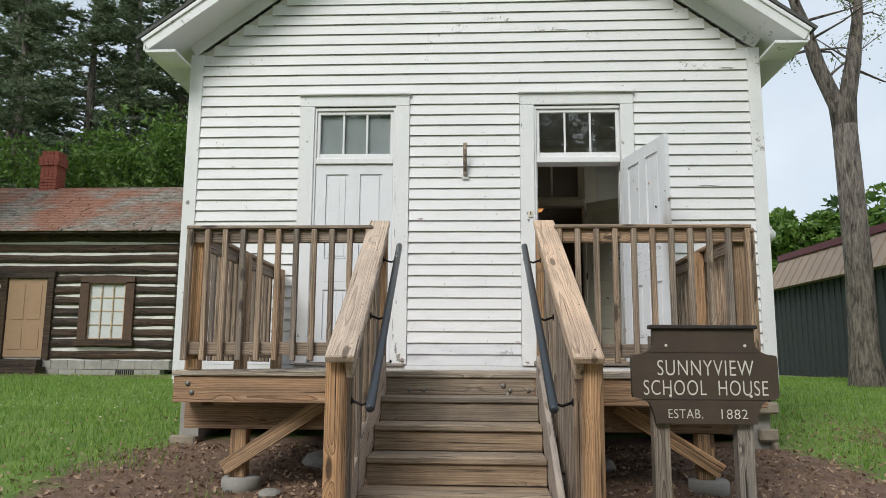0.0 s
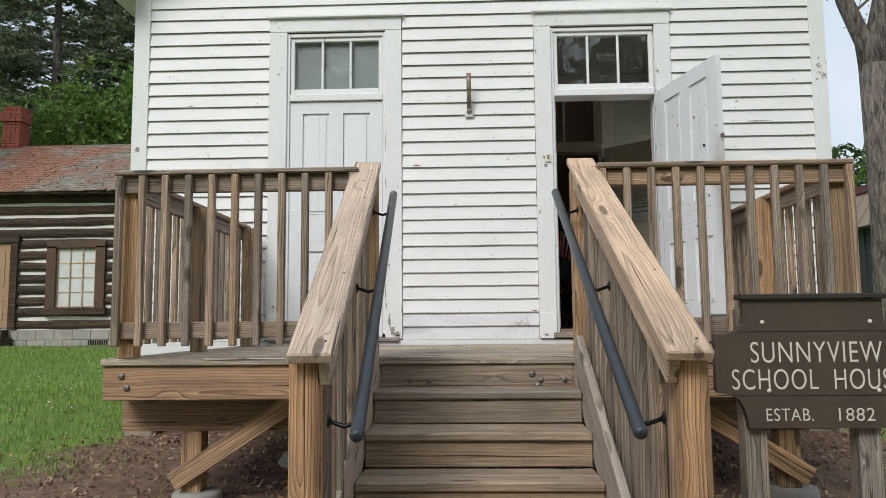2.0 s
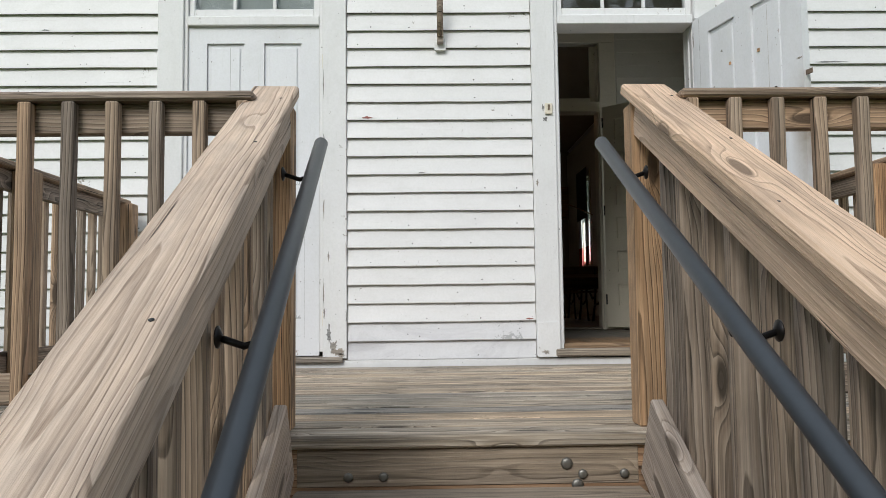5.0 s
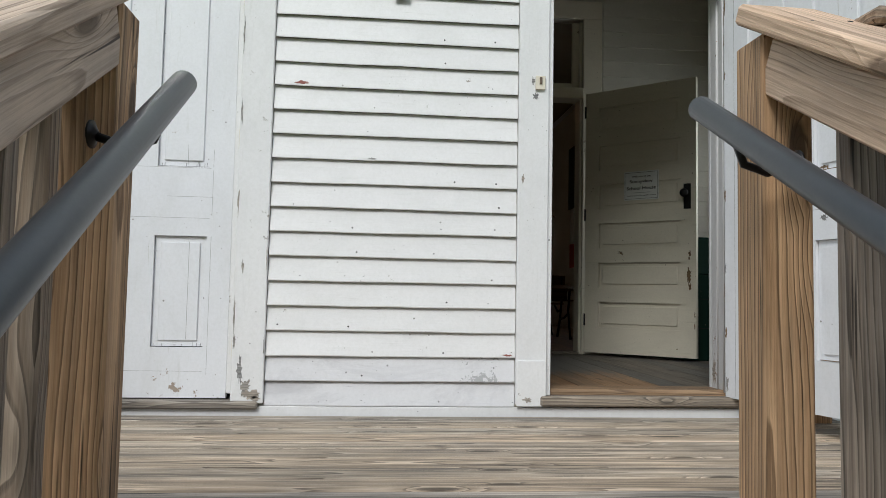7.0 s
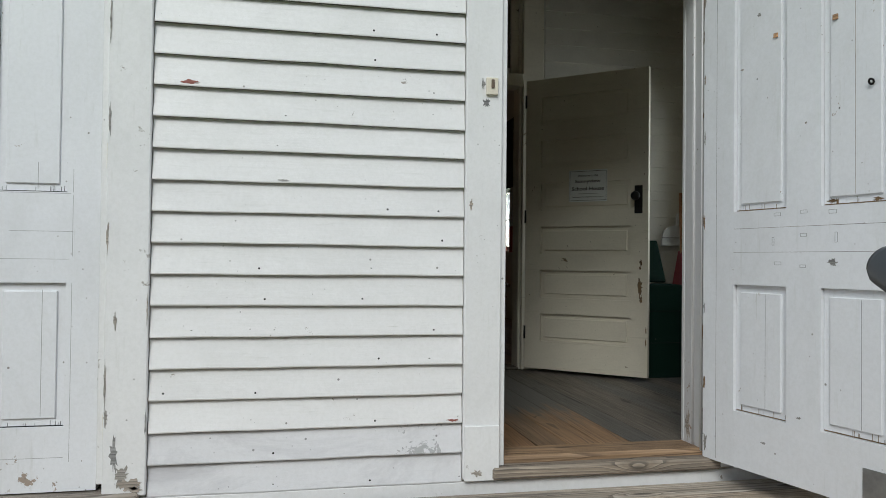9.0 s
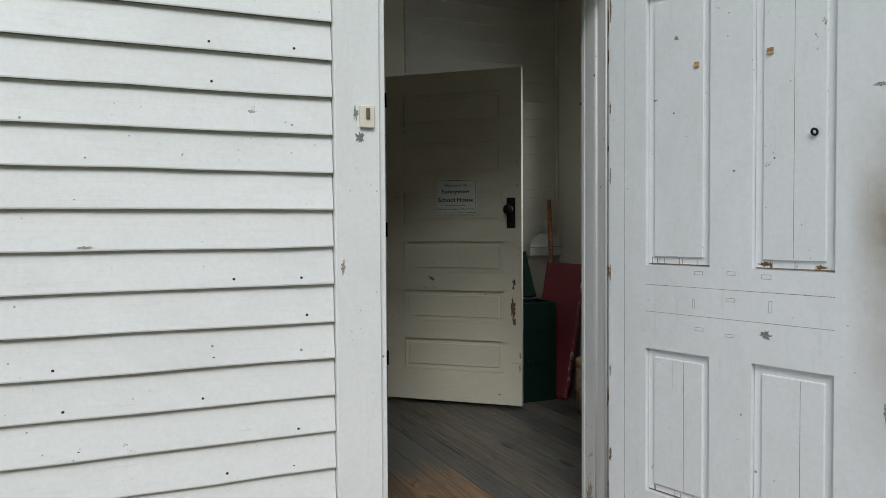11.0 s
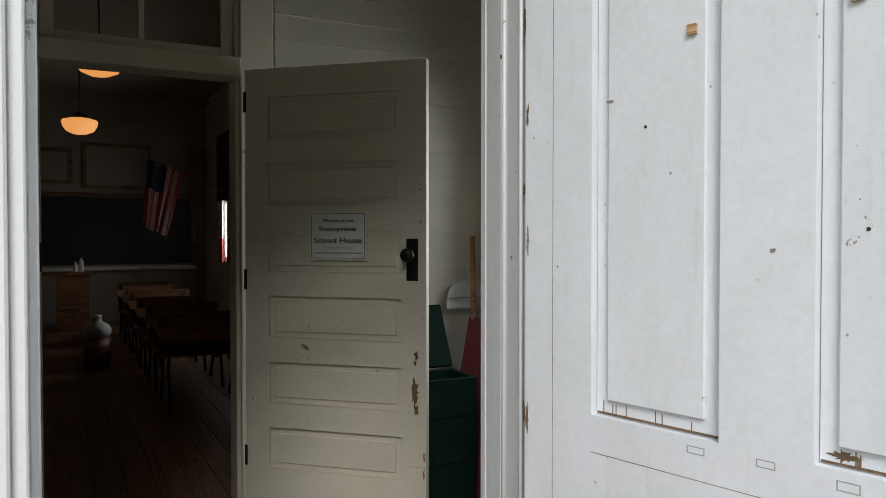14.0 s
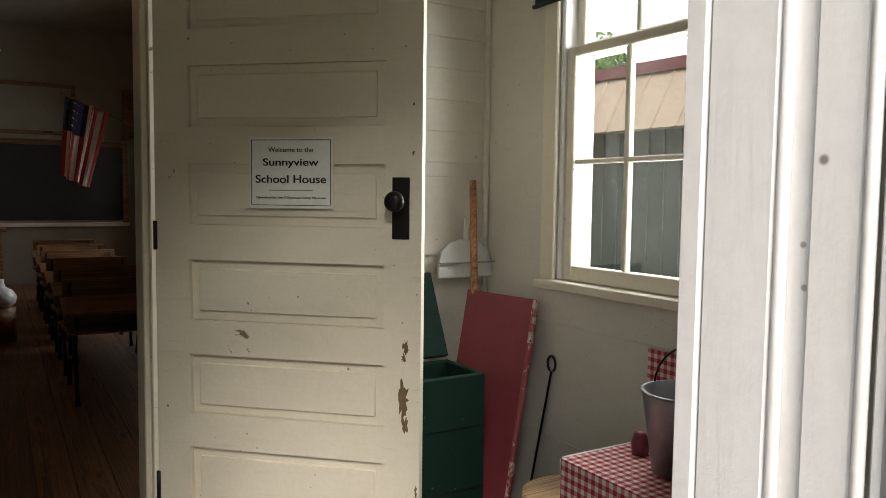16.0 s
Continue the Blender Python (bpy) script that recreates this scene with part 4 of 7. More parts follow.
        # sill
        if k:
            s = new("door_sill")
            board("nosing", (x0 - 0.03, F + 0.02, 1.579), (x1 + 0.05, F + 0.02, 1.579), 0.11, 0.046, SILLWOOD, s, bevel=0.008)
            board("saddle", (x0 - 0.005, F + 0.105, 1.592), (x1 + 0.018, F + 0.105, 1.592), 0.16, 0.072, FLOORTHRESH, s, bevel=0.012, label="orange-brown worn saddle board")
        else:
            s = box("door_sill", x0 - 0.12, x1 + 0.12, F - 0.03, 8.12, 1.535, 1.572, GREYWOOD, None, 0.008)
        tagged(s, "worn bare wood door sill" if k else "grey weathered door sill with flaking paint", "door sill", kind="structure")
    # added grey sheet behind the closed door's transom imitates sky reflected in the panes
    b = box("window_blind", -1.60, -0.81, 8.005, 8.009, 3.63, 4.13, plain("grey_reflection_tone", (0.46, 0.47, 0.49), 0.8), None, 0)
    tagged(b, "added grey sheet behind the transom panes, standing in for reflected sky", "blind")


door_frames()

closed = panel_door("door", "closed white four-panel outer door with cracked paint", 0.7865, 1.985, [(0.11, 0.335, 1.02, 1.885), (0.455, 0.68, 1.02, 1.885), (0.11, 0.335, 0.22, 0.71), (0.455, 0.68, 0.22, 0.71)], 0.042, DOORW)
closed.matrix_basis = Matrix.Translation((-1.602, F + 0.018, 1.578))
opened = panel_door("door", "white four-panel outer door standing open, grimy along its edge", 0.912, 1.982, OUTER_PANELS, 0.040, DOOROPEN)
HINGE = Vector((1.466, 7.939, 1.60))
LEAF_M = Matrix.Translation(HINGE) @ pose(0, 0, 0, 0, 0, -76.2)
opened.matrix_basis = LEAF_M
inner = panel_door("door", "cream six-panel inner door standing open into the vestibule", 0.856, 1.99, [(0.115, 0.745, z, z + 0.188) for z in (0.19, 0.487, 0.784, 1.081, 1.378, 1.675)], 0.038, CREAM)
IN_M = Matrix.Translation((1.430, 10.168, 1.645)) @ pose(0, 0, 0, 0, 0, math.degrees(math.atan2(-0.58, 0.63)))
inner.matrix_basis = IN_M


def under(parent, ob):
    ob.parent = parent
    ob.matrix_parent_inverse = Matrix()
    return ob


def closed_leaf_cracks():
    """Plank seams and open joints in the closed leaf."""
    rng = random.Random(51)
    for u, v0, v1, y in ((0.605, 0.255, 0.685, 0.0068), (0.245, 0.255, 0.685, 0.0068), (0.585, 1.03, 1.12, 0.0068), (0.25, 1.03, 1.86, 0.0068)):
        under(closed, box("plank_seam", u - 0.0009, u + 0.0009, y, y + 0.001, v0, v1, GREYINK, None, 0))
    for u0, u1, v in ((0.0, 0.68, 0.115), (0.12, 0.69, 0.79), (0.50, 0.70, 0.885), (0.02, 0.69, 1.015)):
        under(closed, box("plank_seam", u0, u1, -0.0003, 0.0004, v, v + 0.0013, GREYINK, None, 0))
    for u0 in (0.11, 0.455):
        for v in (0.222, 1.022):
            under(closed, box("open_joint", u0, u0 + 0.225, 0.0135, 0.0148, v - 0.002, v + 0.0015, IRON, None, 0))
            for _ in range(9):
                u = u0 + rng.uniform(0.01, 0.215)
                under(closed, box("paint_crack", u, u + 0.0012, 0.0140, 0.0148, v, v + rng.uniform(0.008, 0.022), IRON, None, 0))
    for v0, v1 in ((0.10, 0.71), (1.02, 1.10), (0.80, 1.01)):
        under(closed, box("paint_crack", 0.6985, 0.6998, -0.0003, 0.0004, v0, v1, GREYINK, None, 0))


def inner_door_fittings():
    plate = under(inner, box("lock_plate", 0.768, 0.820, -0.004, 0.0, 1.05, 1.23, IRON, None, 0.001))
    tagged(plate, "black iron lock plate")
    bm = bmesh.new()
    add_lathe(bm, [(0.010, 0.0), (0.010, 0.03), (0.026, 0.036), (0.030, 0.047), (0.027, 0.058), (0.012, 0.064)], 20)
    k = part("door_knob", bm, IRON, None, "round black door knob", True, pose(0.787, -0.004, 1.16, 90))
    under(inner, k)
    for z in (0.2, 1.0, 1.8):
        h = tube("hinge", [(0, 0, z), (0, 0, z + 0.09)], 0.007, IRON)
        under(inner, h)
    n = thing("notice", (0, 0, 0), "white welcome notice in black print taped to the cream door", "sign")
    n.matrix_basis = IN_M @ pose(0.4545, -0.006, 1.2415)
    W, H = 0.265, 0.212

    def on(ob):
        ob.parent = n
        ob.matrix_parent_inverse = Matrix()
        return ob

    on(box("sheet", -W / 2, W / 2, 0, 0.002, -H / 2, H / 2, PAPER, None, 0))
    for a in ((-W / 2 + 0.008, W / 2 - 0.008, H / 2 - 0.010, H / 2 - 0.008), (-W / 2 + 0.008, W / 2 - 0.008, -H / 2 + 0.008, -H / 2 + 0.010),
              (-W / 2 + 0.006, -W / 2 + 0.008, -H / 2 + 0.008, H / 2 - 0.008), (W / 2 - 0.008, W / 2 - 0.006, -H / 2 + 0.008, H / 2 - 0.008)):
        on(box("border_line", a[0], a[1], -0.0006, 0.0, a[2], a[3], INK, None, 0))
    for text, w, h, z, bold in (("Welcome to the", 0.142, 0.014, 0.068, 0.0), ("Sunnyview", 0.177, 0.029, 0.028, 0.012), ("School House", 0.224, 0.024, -0.019, 0.012), ("Operated by the Chippewa Valley Museum", 0.222, 0.009, -0.075, 0.0)):
        on(lettering("lettering", text, w, h, INK, None, Matrix.Translation((0, -0.0002, z)), bold, 0.0015))
    on(box("faint_line", -0.07, 0.07, -0.0004, 0.0, -0.054, -0.051, GREYINK, None, 0))


inner_door_fittings()
closed_leaf_cracks()


def outer_door_fittings():
    # iron ring, marks and patches on the open leaf, on the face towards the porch (its -y side)
    ring = tagged(under(opened, tube("pull_ring", [(0.718 + 0.008 * math.cos(a), -0.002 - 0.003 * math.sin(a), 1.363 + 0.008 * math.sin(a)) for a in np.linspace(0, math.tau, 14)], 0.0035, IRON)), "small black iron ring")
    for u, v, s in ((0.345, 1.612, 0.008), (0.586, 1.609, 0.009)):
        under(opened, box("wood_patch", u - s, u + s, 0.0015, 0.006, v - s, v + s, POSTWOOD, None, 0))
    for v in (0.16, 0.95, 1.72):
        under(opened, tube("hinge", [(0.004, 0.048, v), (0.004, 0.048, v + 0.1)], 0.008, TRIM))
    hasp = under(opened, box("hasp", 0.911, 0.955, 0.012, 0.018, 1.375, 1.40, BRASSY, None, 0.003))
    tagged(hasp, "rusty steel hasp")
    under(opened, box("kick_plate", 0.69, 0.909, -0.003, 0.0, 0.005, 0.13, ZINC, None, 0.001))
    lock = thing("lock_strike", (0.566, F - 0.02, 3.03), "rusty strike box screwed to the white casing", "door hardware")
    box("strike_box", 0.545, 0.590, F - 0.030, F - 0.017, 3.005, 3.070, CREAM, lock, 0.002)
    box("keeper", 0.562, 0.574, F - 0.036, F - 0.031, 3.03, 3.062, BRASSY, lock, 0.002)
    br = thing("flag_bracket", (-0.08, F - 0.01, 3.4), "grey weathered flag-pole bracket on a small white plate", "bracket")
    box("plate", -0.115, -0.045, F - 0.018, F - 0.004, 3.40, 3.455, TRIM, br, 0.003)
    box("foot", -0.100, -0.060, F - 0.045, F - 0.018, 3.435, 3.50, GREYWOOD, br, 0.004)
    tube("socket", [(-0.08, F - 0.04, 3.48), (-0.082, F - 0.13, 3.74)], 0.019, GREYWOOD, br, 12)
    for z in (1.75, 2.68, 3.3):
        h = box("hinge", -0.793, -0.777, F - 0.006, F + 0.004, z, z + 0.09, CREAM, None, 0.002)
        tagged(h, "cream paint-covered steel door hinge", "hinge")


outer_door_fittings()


def side_window(y0, y1, z0, z1, label, panes=2):
    """A double-hung sash window in the east wall."""
    w = tagged(new("window"), label, "window", kind="structure")
    xi = RW
    box("casing", xi - 0.018, xi - 0.001, y1, y1 + 0.075, z0 - 0.02, z1 + 0.1, CREAM, w)
    box("casing", xi - 0.018, xi - 0.001, y0 - 0.075, y0, z0 - 0.02, z1 + 0.1, CREAM, w)
    box("casing", xi - 0.018, xi - 0.001, y0, y1, z1, z1 + 0.1, CREAM, w)
    box("window_sill", xi - 0.035, XR + 0.03, y0 - 0.09, y1 + 0.09, z0 - 0.035, z0 - 0.001, CREAM, w)
    for a, b in ((y0, y0 + 0.02), (y1 - 0.02, y1)):
        box("jamb", xi, XR, a, b, z0, z1, TRIM, w)
    zm = z0 + (z1 - z0) * 0.5
    for za, zb, x0 in ((z0, zm + 0.02, xi + 0.012), (zm - 0.02, z1, xi + 0.052)):
        ya, yb = y0 + 0.021, y1 - 0.021
        st = 0.042
        box("sash_stile", x0, x0 + 0.034, ya, ya + st, za, zb, CREAM, w)
        box("sash_stile", x0, x0 + 0.034, yb - st, yb, za, zb, CREAM, w)
        box("sash_rail", x0, x0 + 0.034, ya + st, yb - st, za, za + 0.055, CREAM, w)
        box("sash_rail", x0, x0 + 0.034, ya + st, yb - st, zb - 0.035, zb, CREAM, w)
        ym = (ya + yb) / 2
        zc = (za + 0.055 + zb - 0.035) / 2
        box("muntin", x0 + 0.004, x0 + 0.030, ym - 0.011, ym + 0.011, za + 0.055, zb - 0.035, CREAM, w)
        for a, b in ((ya + st, ym - 0.011), (ym + 0.011, yb - st)):
            box("muntin", x0 + 0.004, x0 + 0.030, a, b, zc - 0.009, zc + 0.009, CREAM, w)
            for c, d in ((za + 0.055, zc - 0.009), (zc + 0.009, zb - 0.035)):
                g = box("pane", x0 + 0.015, x0 + 0.018, a, b, c, d, GLASS, w, 0)
                g.visible_shadow = False
    return w


side_window(9.16, 9.785, 2.53, 4.12, "white two-over-two sash window in the vestibule")
side_window(14.5, 15.25, 2.53, 4.12, "tall classroom sash window with curtains")
side_window(16.65, 17.4, 2.53, 4.12, "tall classroom sash window with curtains")


# ---- the porch deck ----
DX0, DX1, DY0, DY1 = -2.02, 1.95, 5.65, 7.905


def deck():
    d = thing("porch_deck", (0, 6.8, 0.75), "raised porch deck of weathered boards on braced posts", "deck")
    rng = random.Random(2)
    n = 16
    step = (DY1 - DY0) / n
    for i in range(n):
        y = DY0 + step * (i + 0.5)
        board("deck_board", (DX0 + rng.uniform(-0.006, 0.006), y, DECK - 0.019), (DX1 + rng.uniform(-0.006, 0.006), y, DECK - 0.019 + rng.uniform(-0.002, 0.002)), step - 0.006, 0.038, DECKWOOD, d, bevel=0.006)
    zt, zb = DECK - 0.040, DECK - 0.040 - 0.175
    board("rim_joist", (DX0 + 0.015, DY0 + 0.04, (zt + zb) / 2), (DX1 - 0.015, DY0 + 0.04, (zt + zb) / 2), 0.038, zt - zb, RIMWOOD, d, label="orange-brown rim board with dark knots")
    for x in (DX0 + 0.036, DX1 - 0.036):
        board("rim_joist", (x, DY0 + 0.062, (zt + zb) / 2), (x, DY1, (zt + zb) / 2), 0.038, zt - zb, RIMWOOD, d)
    for i in range(1, 9):
        x = DX0 + 0.036 + (DX1 - DX0 - 0.072) * i / 9
        board("joist", (x, DY0 + 0.062, (zt + zb) / 2), (x, DY1, (zt + zb) / 2), 0.038, zt - zb - 0.004, RAILWOOD, d)
    zb2 = zb - 0.19
    for y in (5.95, 5.99):
        board("beam", (DX0 + 0.0, y, (zb + zb2) / 2 - 0.002), (DX1 - 0.10, y, (zb + zb2) / 2 - 0.002), 0.038, zb - zb2, RIMWOOD, d)
    for x, s in ((-1.62, 1), (1.60, -1)):
        g = ground_z(x, 5.97)
        board("post", (x, 5.97, g + 0.08), (x, 5.97, zb2 - 0.003), 0.11, 0.11, POSTWOOD, d, up=(0, 1, 0))
        board("brace", (x - s * 0.09, 5.89, g + 0.14), (x + s * 0.60, 5.89, zb - 0.01), 0.10, 0.038, POSTWOOD, d, up=(0, -1, 0))
        lathe("footing", [(0.135, 0.0), (0.135, 0.115), (0.122, 0.13)], (x + 0.02, 5.97, g - 0.05), CONCRETE, d, 20, "round grey concrete footing")
    for x in (-1.93, -0.9, 0.2):
        for dz in (0.05, 0.11):
            lathe("bolt", [(0.018, 0), (0.018, 0.006), (0.010, 0.010)], (x + dz * 0.5, DY0 + 0.021, zt - dz), SCREW, d, 8).matrix_basis @= pose(0, 0, 0, 90)


deck()

BAL_T = 0.036


def level_rail(x0, y0, x1, y1, out, posts, label):
    """A guard rail along a straight edge; out points outwards."""
    a, b = Vector((x0, y0, 0)), Vector((x1, y1, 0))
    o = Vector((*out, 0))
    r = thing("guard_rail", ((x0 + x1) / 2, (y0 + y1) / 2, DECK), label, "railing", "porch railings")
    d = (b - a).normalized()
    zc = 2.495
    board("cap", a + Vector((0, 0, zc - 0.014)) + o * 0.008, b + Vector((0, 0, zc - 0.014)) + o * 0.008, 0.112, 0.028, RAILWOOD, r, bevel=0.008)
    board("top_rail", a + Vector((0, 0, zc - 0.073)) + o * 0.012, b + Vector((0, 0, zc - 0.073)) + o * 0.012, 0.036, 0.088, RAILWOOD, r)
    board("bottom_rail", a + Vector((0, 0, 1.655)) + o * 0.012, b + Vector((0, 0, 1.655)) + o * 0.012, 0.036, 0.088, RAILWOOD, r)
    L = (b - a).length
    n = int(round(L / 0.131))
    for i in range(n + 1):
        p = a + d * (0.03 + (L - 0.06) * i / n) + o * (0.031 + BAL_T / 2)
        board("baluster", p + Vector((0, 0, 1.575)), p + Vector((0, 0, zc - 0.03)), BAL_T, BAL_T, RAILWOOD, r, up=(d.x, d.y, 0))
    for p in posts:
        q = a + d * p - o * 0.052
        board("post", q + Vector((0, 0, DECK + 0.001)), q + Vector((0, 0, zc - 0.03)), 0.089, 0.089, POSTWOOD, r, up=(0, 1, 0))
    return r


YF = 5.66
level_rail(-1.95, YF, -0.66, YF, (0, -1), [0.06], "weathered brown guard rail along the front of the deck")
level_rail(0.57, YF, 1.87, YF, (0, -1), [1.24], "weathered brown guard rail beside the carved sign")
level_rail(-1.94, 5.74, -1.94, 7.86, (-1, 0), [0.98, 2.05], "weathered brown guard rail at the deck's end by the closed door")
level_rail(1.875, 5.74, 1.875, 7.86, (1, 0), [0.98, 2.05], "weathered brown guard rail at the deck's end by the open door")

RISE, RUN, NSTEP = 0.15, 0.285, 6
SX0, SX1 = -0.545, 0.455


def stairs():
    s = thing("porch_stairs", (-0.04, 4.8, 0.5), "open wooden porch stairs with worn plank treads", "stairs")
    for k in range(1, NSTEP + 1):
        y, z = DY0 - RUN * k, DECK - RISE * k
        for j in (0, 1):
            board("tread", (SX0 - 0.004, y + 0.07 + j * 0.146, z - 0.019), (SX1 - 0.021, y + 0.07 + j * 0.146, z - 0.019), 0.141, 0.038, STEPWOOD, s, bevel=0.007)
        board("riser", (SX0 - 0.003, y + RUN + 0.028, z + RISE / 2 - 0.02), (SX1 - 0.022, y + RUN + 0.028, z + RISE / 2 - 0.02), 0.02, RISE - 0.042, STEPWOOD, s)
    sl = RISE / RUN
    for x in (SX0 - 0.024, SX1 - 0.001):
        y0, y1 = DY0 - RUN * NSTEP - 0.16, DY0 - 0.045
        z1 = DECK - 0.005
        board("stringer", (x, y0, z1 - (y1 - y0) * sl), (x, y1, z1), 0.036, 0.25, CAPWOOD, s)
    for x in (-0.40, -0.30, 0.27, 0.39):
        lathe("bolt", [(0.014, 0), (0.014, 0.005), (0.008, 0.008)], (x, DY0 + 0.018, DECK - 0.12), SCREW, s, 8).matrix_basis @= pose(0, 0, 0, 90)
    return s


stairs()


def stair_rail(x0, x1, side, label):
    """A sloping guard with a broad cap, its foot at x0 and its head at x1; the steps lie towards side."""
    r = thing("stair_rail", (x0, 4.8, 0.5), label, "railing", "stair railings")
    p0, p1 = Vector((x0, 4.03, 1.575)), Vector((x1, 5.70, 2.495))
    p2 = p1 + (p1 - p0).normalized() * 0.105
    d = (p1 - p0).normalized()
    nrm = Vector((0, -d.z, d.y)).normalized()
    board("cap", p0, p2, 0.142, 0.036, CAPWOOD, r, bevel=0.006, label="broad pale worn cap board")
    off = Vector((side * 0.034, 0, 0))
    board("top_rail", p0 + d * 0.03 - nrm * 0.066 + off, p1 - nrm * 0.066 + off, 0.036, 0.092, CAPWOOD, r)

    def cx(y):
        return x0 + (x1 - x0) * (y - 4.03) / 1.67

    for f, s in ((0.03, -1), (0.04, 1), (0.30, 1), (0.52, -1), (0.74, 1), (0.96, -1), (0.97, 1)):
        q = p0.lerp(p1, f) + Vector((s * 0.038, 0, 0)) + nrm * 0.0175
        lathe("screw", [(0.0045, 0), (0.0045, 0.001)], q, INK, r, 8).matrix_basis @= pose(0, 0, 0, math.degrees(math.atan2(d.z, d.y)))
    sl = d.z / d.y
    for y, zb in ((4.14, ground_z(x0, 4.14)), (5.775, DECK)):
        z = p0.z + (y - p0.y) * sl - (0.026 if y < 5 else 0.045)
        xp = cx(y) - side * (0.030 if y < 5.5 else -0.012)
        board("post", (xp, y, zb), (xp, y, z - (0 if y > 5.5 else (0.02 if y < 4.5 else 0.12))), 0.089, 0.089, POSTWOOD, r, up=(0, 1, 0))
    n = 11
    for i in range(1, n):
        y = 4.12 + (5.72 - 4.12) * i / n
        z = p0.z + (y - p0.y) * sl - 0.034
        zb = DECK - (DY0 - y) * (RISE / RUN) - 0.10
        xb = cx(y) + side * 0.034 + side * -0.037
        board("baluster", (xb, y, zb), (xb, y, z - 0.06), 0.074 if i % 2 else 0.056, BAL_T, RAILWOOD, r, up=(0, 1, 0))
    return r


stair_rail(-0.561, -0.630, 1, "sloping stair guard with a broad worn cap, by the closed door")
stair_rail(0.560, 0.516, -1, "sloping stair guard with a broad worn cap, by the carved sign")


def handrail(top, bottom, side, label):
    h = thing("handrail", bottom, label, "handrail", "pipe handrails")
    top, bottom = Vector(top), Vector(bottom)
    d = (top - bottom).normalized()
    pts = [bottom - d * 0.012, bottom - d * 0.008, bottom, top, top + d * 0.008, top + d * 0.012]
    tube("pipe", pts, [0.009, 0.017, 0.021, 0.021, 0.017, 0.009], PIPE, h, 20)
    for f in (0.07, 0.5, 0.93):
        p = bottom.lerp(top, f)
        wx = p.x - side * 0.10
        tube("bracket", [p - Vector((0, 0, 0.016)), p - Vector((side * 0.012, 0, 0.05)), Vector((p.x - side * 0.05, p.y, p.z - 0.062)), Vector((wx, p.y, p.z - 0.045))], 0.007, IRON, h, 8)
        lathe("rosette", [(0.021, 0.0), (0.021, 0.003), (0.010, 0.008), (0.005, 0.011)], (wx, p.y, p.z - 0.045), IRON, h, 14).matrix_basis @= pose(0, 0, 0, 0, 90 * side)
    return h


handrail((-0.495, 5.793, 2.38), (-0.405, 3.93, 1.365), 1, "dark grey pipe handrail bracketed to the stair guard")
handrail((0.379, 5.793, 2.376), (0.395, 3.97, 1.365), -1, "dark grey pipe handrail bracketed to the stair guard")


# ---- the carved sign ----
def sign():
    s = thing("sign", (1.34, 5.0, 0.6), "brown carved wooden sign with cream letters on two grey posts", "sign")
    cx = 1.34
    half = [(0.285, 1.765), (0.285, 1.70), (0.292, 1.665), (0.315, 1.640), (0.35, 1.625), (0.400, 1.618), (0.408, 1.600), (0.408, 1.40), (0.400, 1.382), (0.345, 1.372), (0.315, 1.352), (0.298, 1.320), (0.285, 1.275), (0.280, 1.238)]
    pts = [(cx + a, z) for a, z in half] + [(cx - a, z) for a, z in reversed(half)]
    bm = bmesh.new()
    extrude_outline(bm, pts, 0.038)
    part("sign_board", bm, SIGNBROWN, s, m=Matrix.Translation((0, 4.98, 0)))
    for z in (1.635, 1.372):
        box("board_joint", cx - 0.40 if z < 1.5 else cx - 0.31, cx + 0.40 if z < 1.5 else cx + 0.31, 4.9775, 4.979, z - 0.0015, z + 0.0015, SIGNDARK, s, 0)
    box("cap", cx - 0.30, cx + 0.30, 4.96, 5.05, 1.767, 1.790, SIGNDARK, s, 0.004, "dark weathered cap strip")
    for x in (1.10, 1.565):
        g = ground_z(x, 5.06)
        board("post", (x, 5.065, g - 0.1), (x, 5.065, 1.73), 0.09, 0.09, GREYWOOD, s, up=(0, 1, 0))
    for text, w, h, x, z in (("SUNNYVIEW", 0.535, 0.086, 1.345, 1.548), ("SCHOOL  HOUSE", 0.69, 0.083, 1.342, 1.437), ("ESTAB.", 0.19, 0.050, 1.225, 1.293), ("1882", 0.145, 0.052, 1.495, 1.293)):
        lettering("lettering", text, w, h, LETTER, s, Matrix.Translation((x, 4.981, z)), -0.008, 0.004, 1.1)
    for x, z in ((1.13, 1.672), (1.57, 1.672), (1.145, 1.39), (1.59, 1.39)):
        lathe("screw", [(0.009, 0), (0.009, 0.003), (0.005, 0.006)], (x, 4.979, z), LETTER, s, 10).matrix_basis @= pose(0, 0, 0, 90)


sign()


def wear(name, cx, cz, w, h, y, material, parent, seed):
    """A flake of lost paint: a thin ragged plate on a face that looks south."""
    rng = random.Random(seed)
    n = 26
    pts = []
    for i in range(n):
        a = i * math.tau / n
        k = rng.uniform(0.35, 1.1)
        pts.append((math.cos(a) * w / 2 * k, -math.sin(a) * h / 2 * k))
    bm = bmesh.new()
    extrude_outline(bm, pts, 0.0006)
    return part(name, bm, material, parent, m=Matrix.Translation((cx, y - 0.0006, cz)))


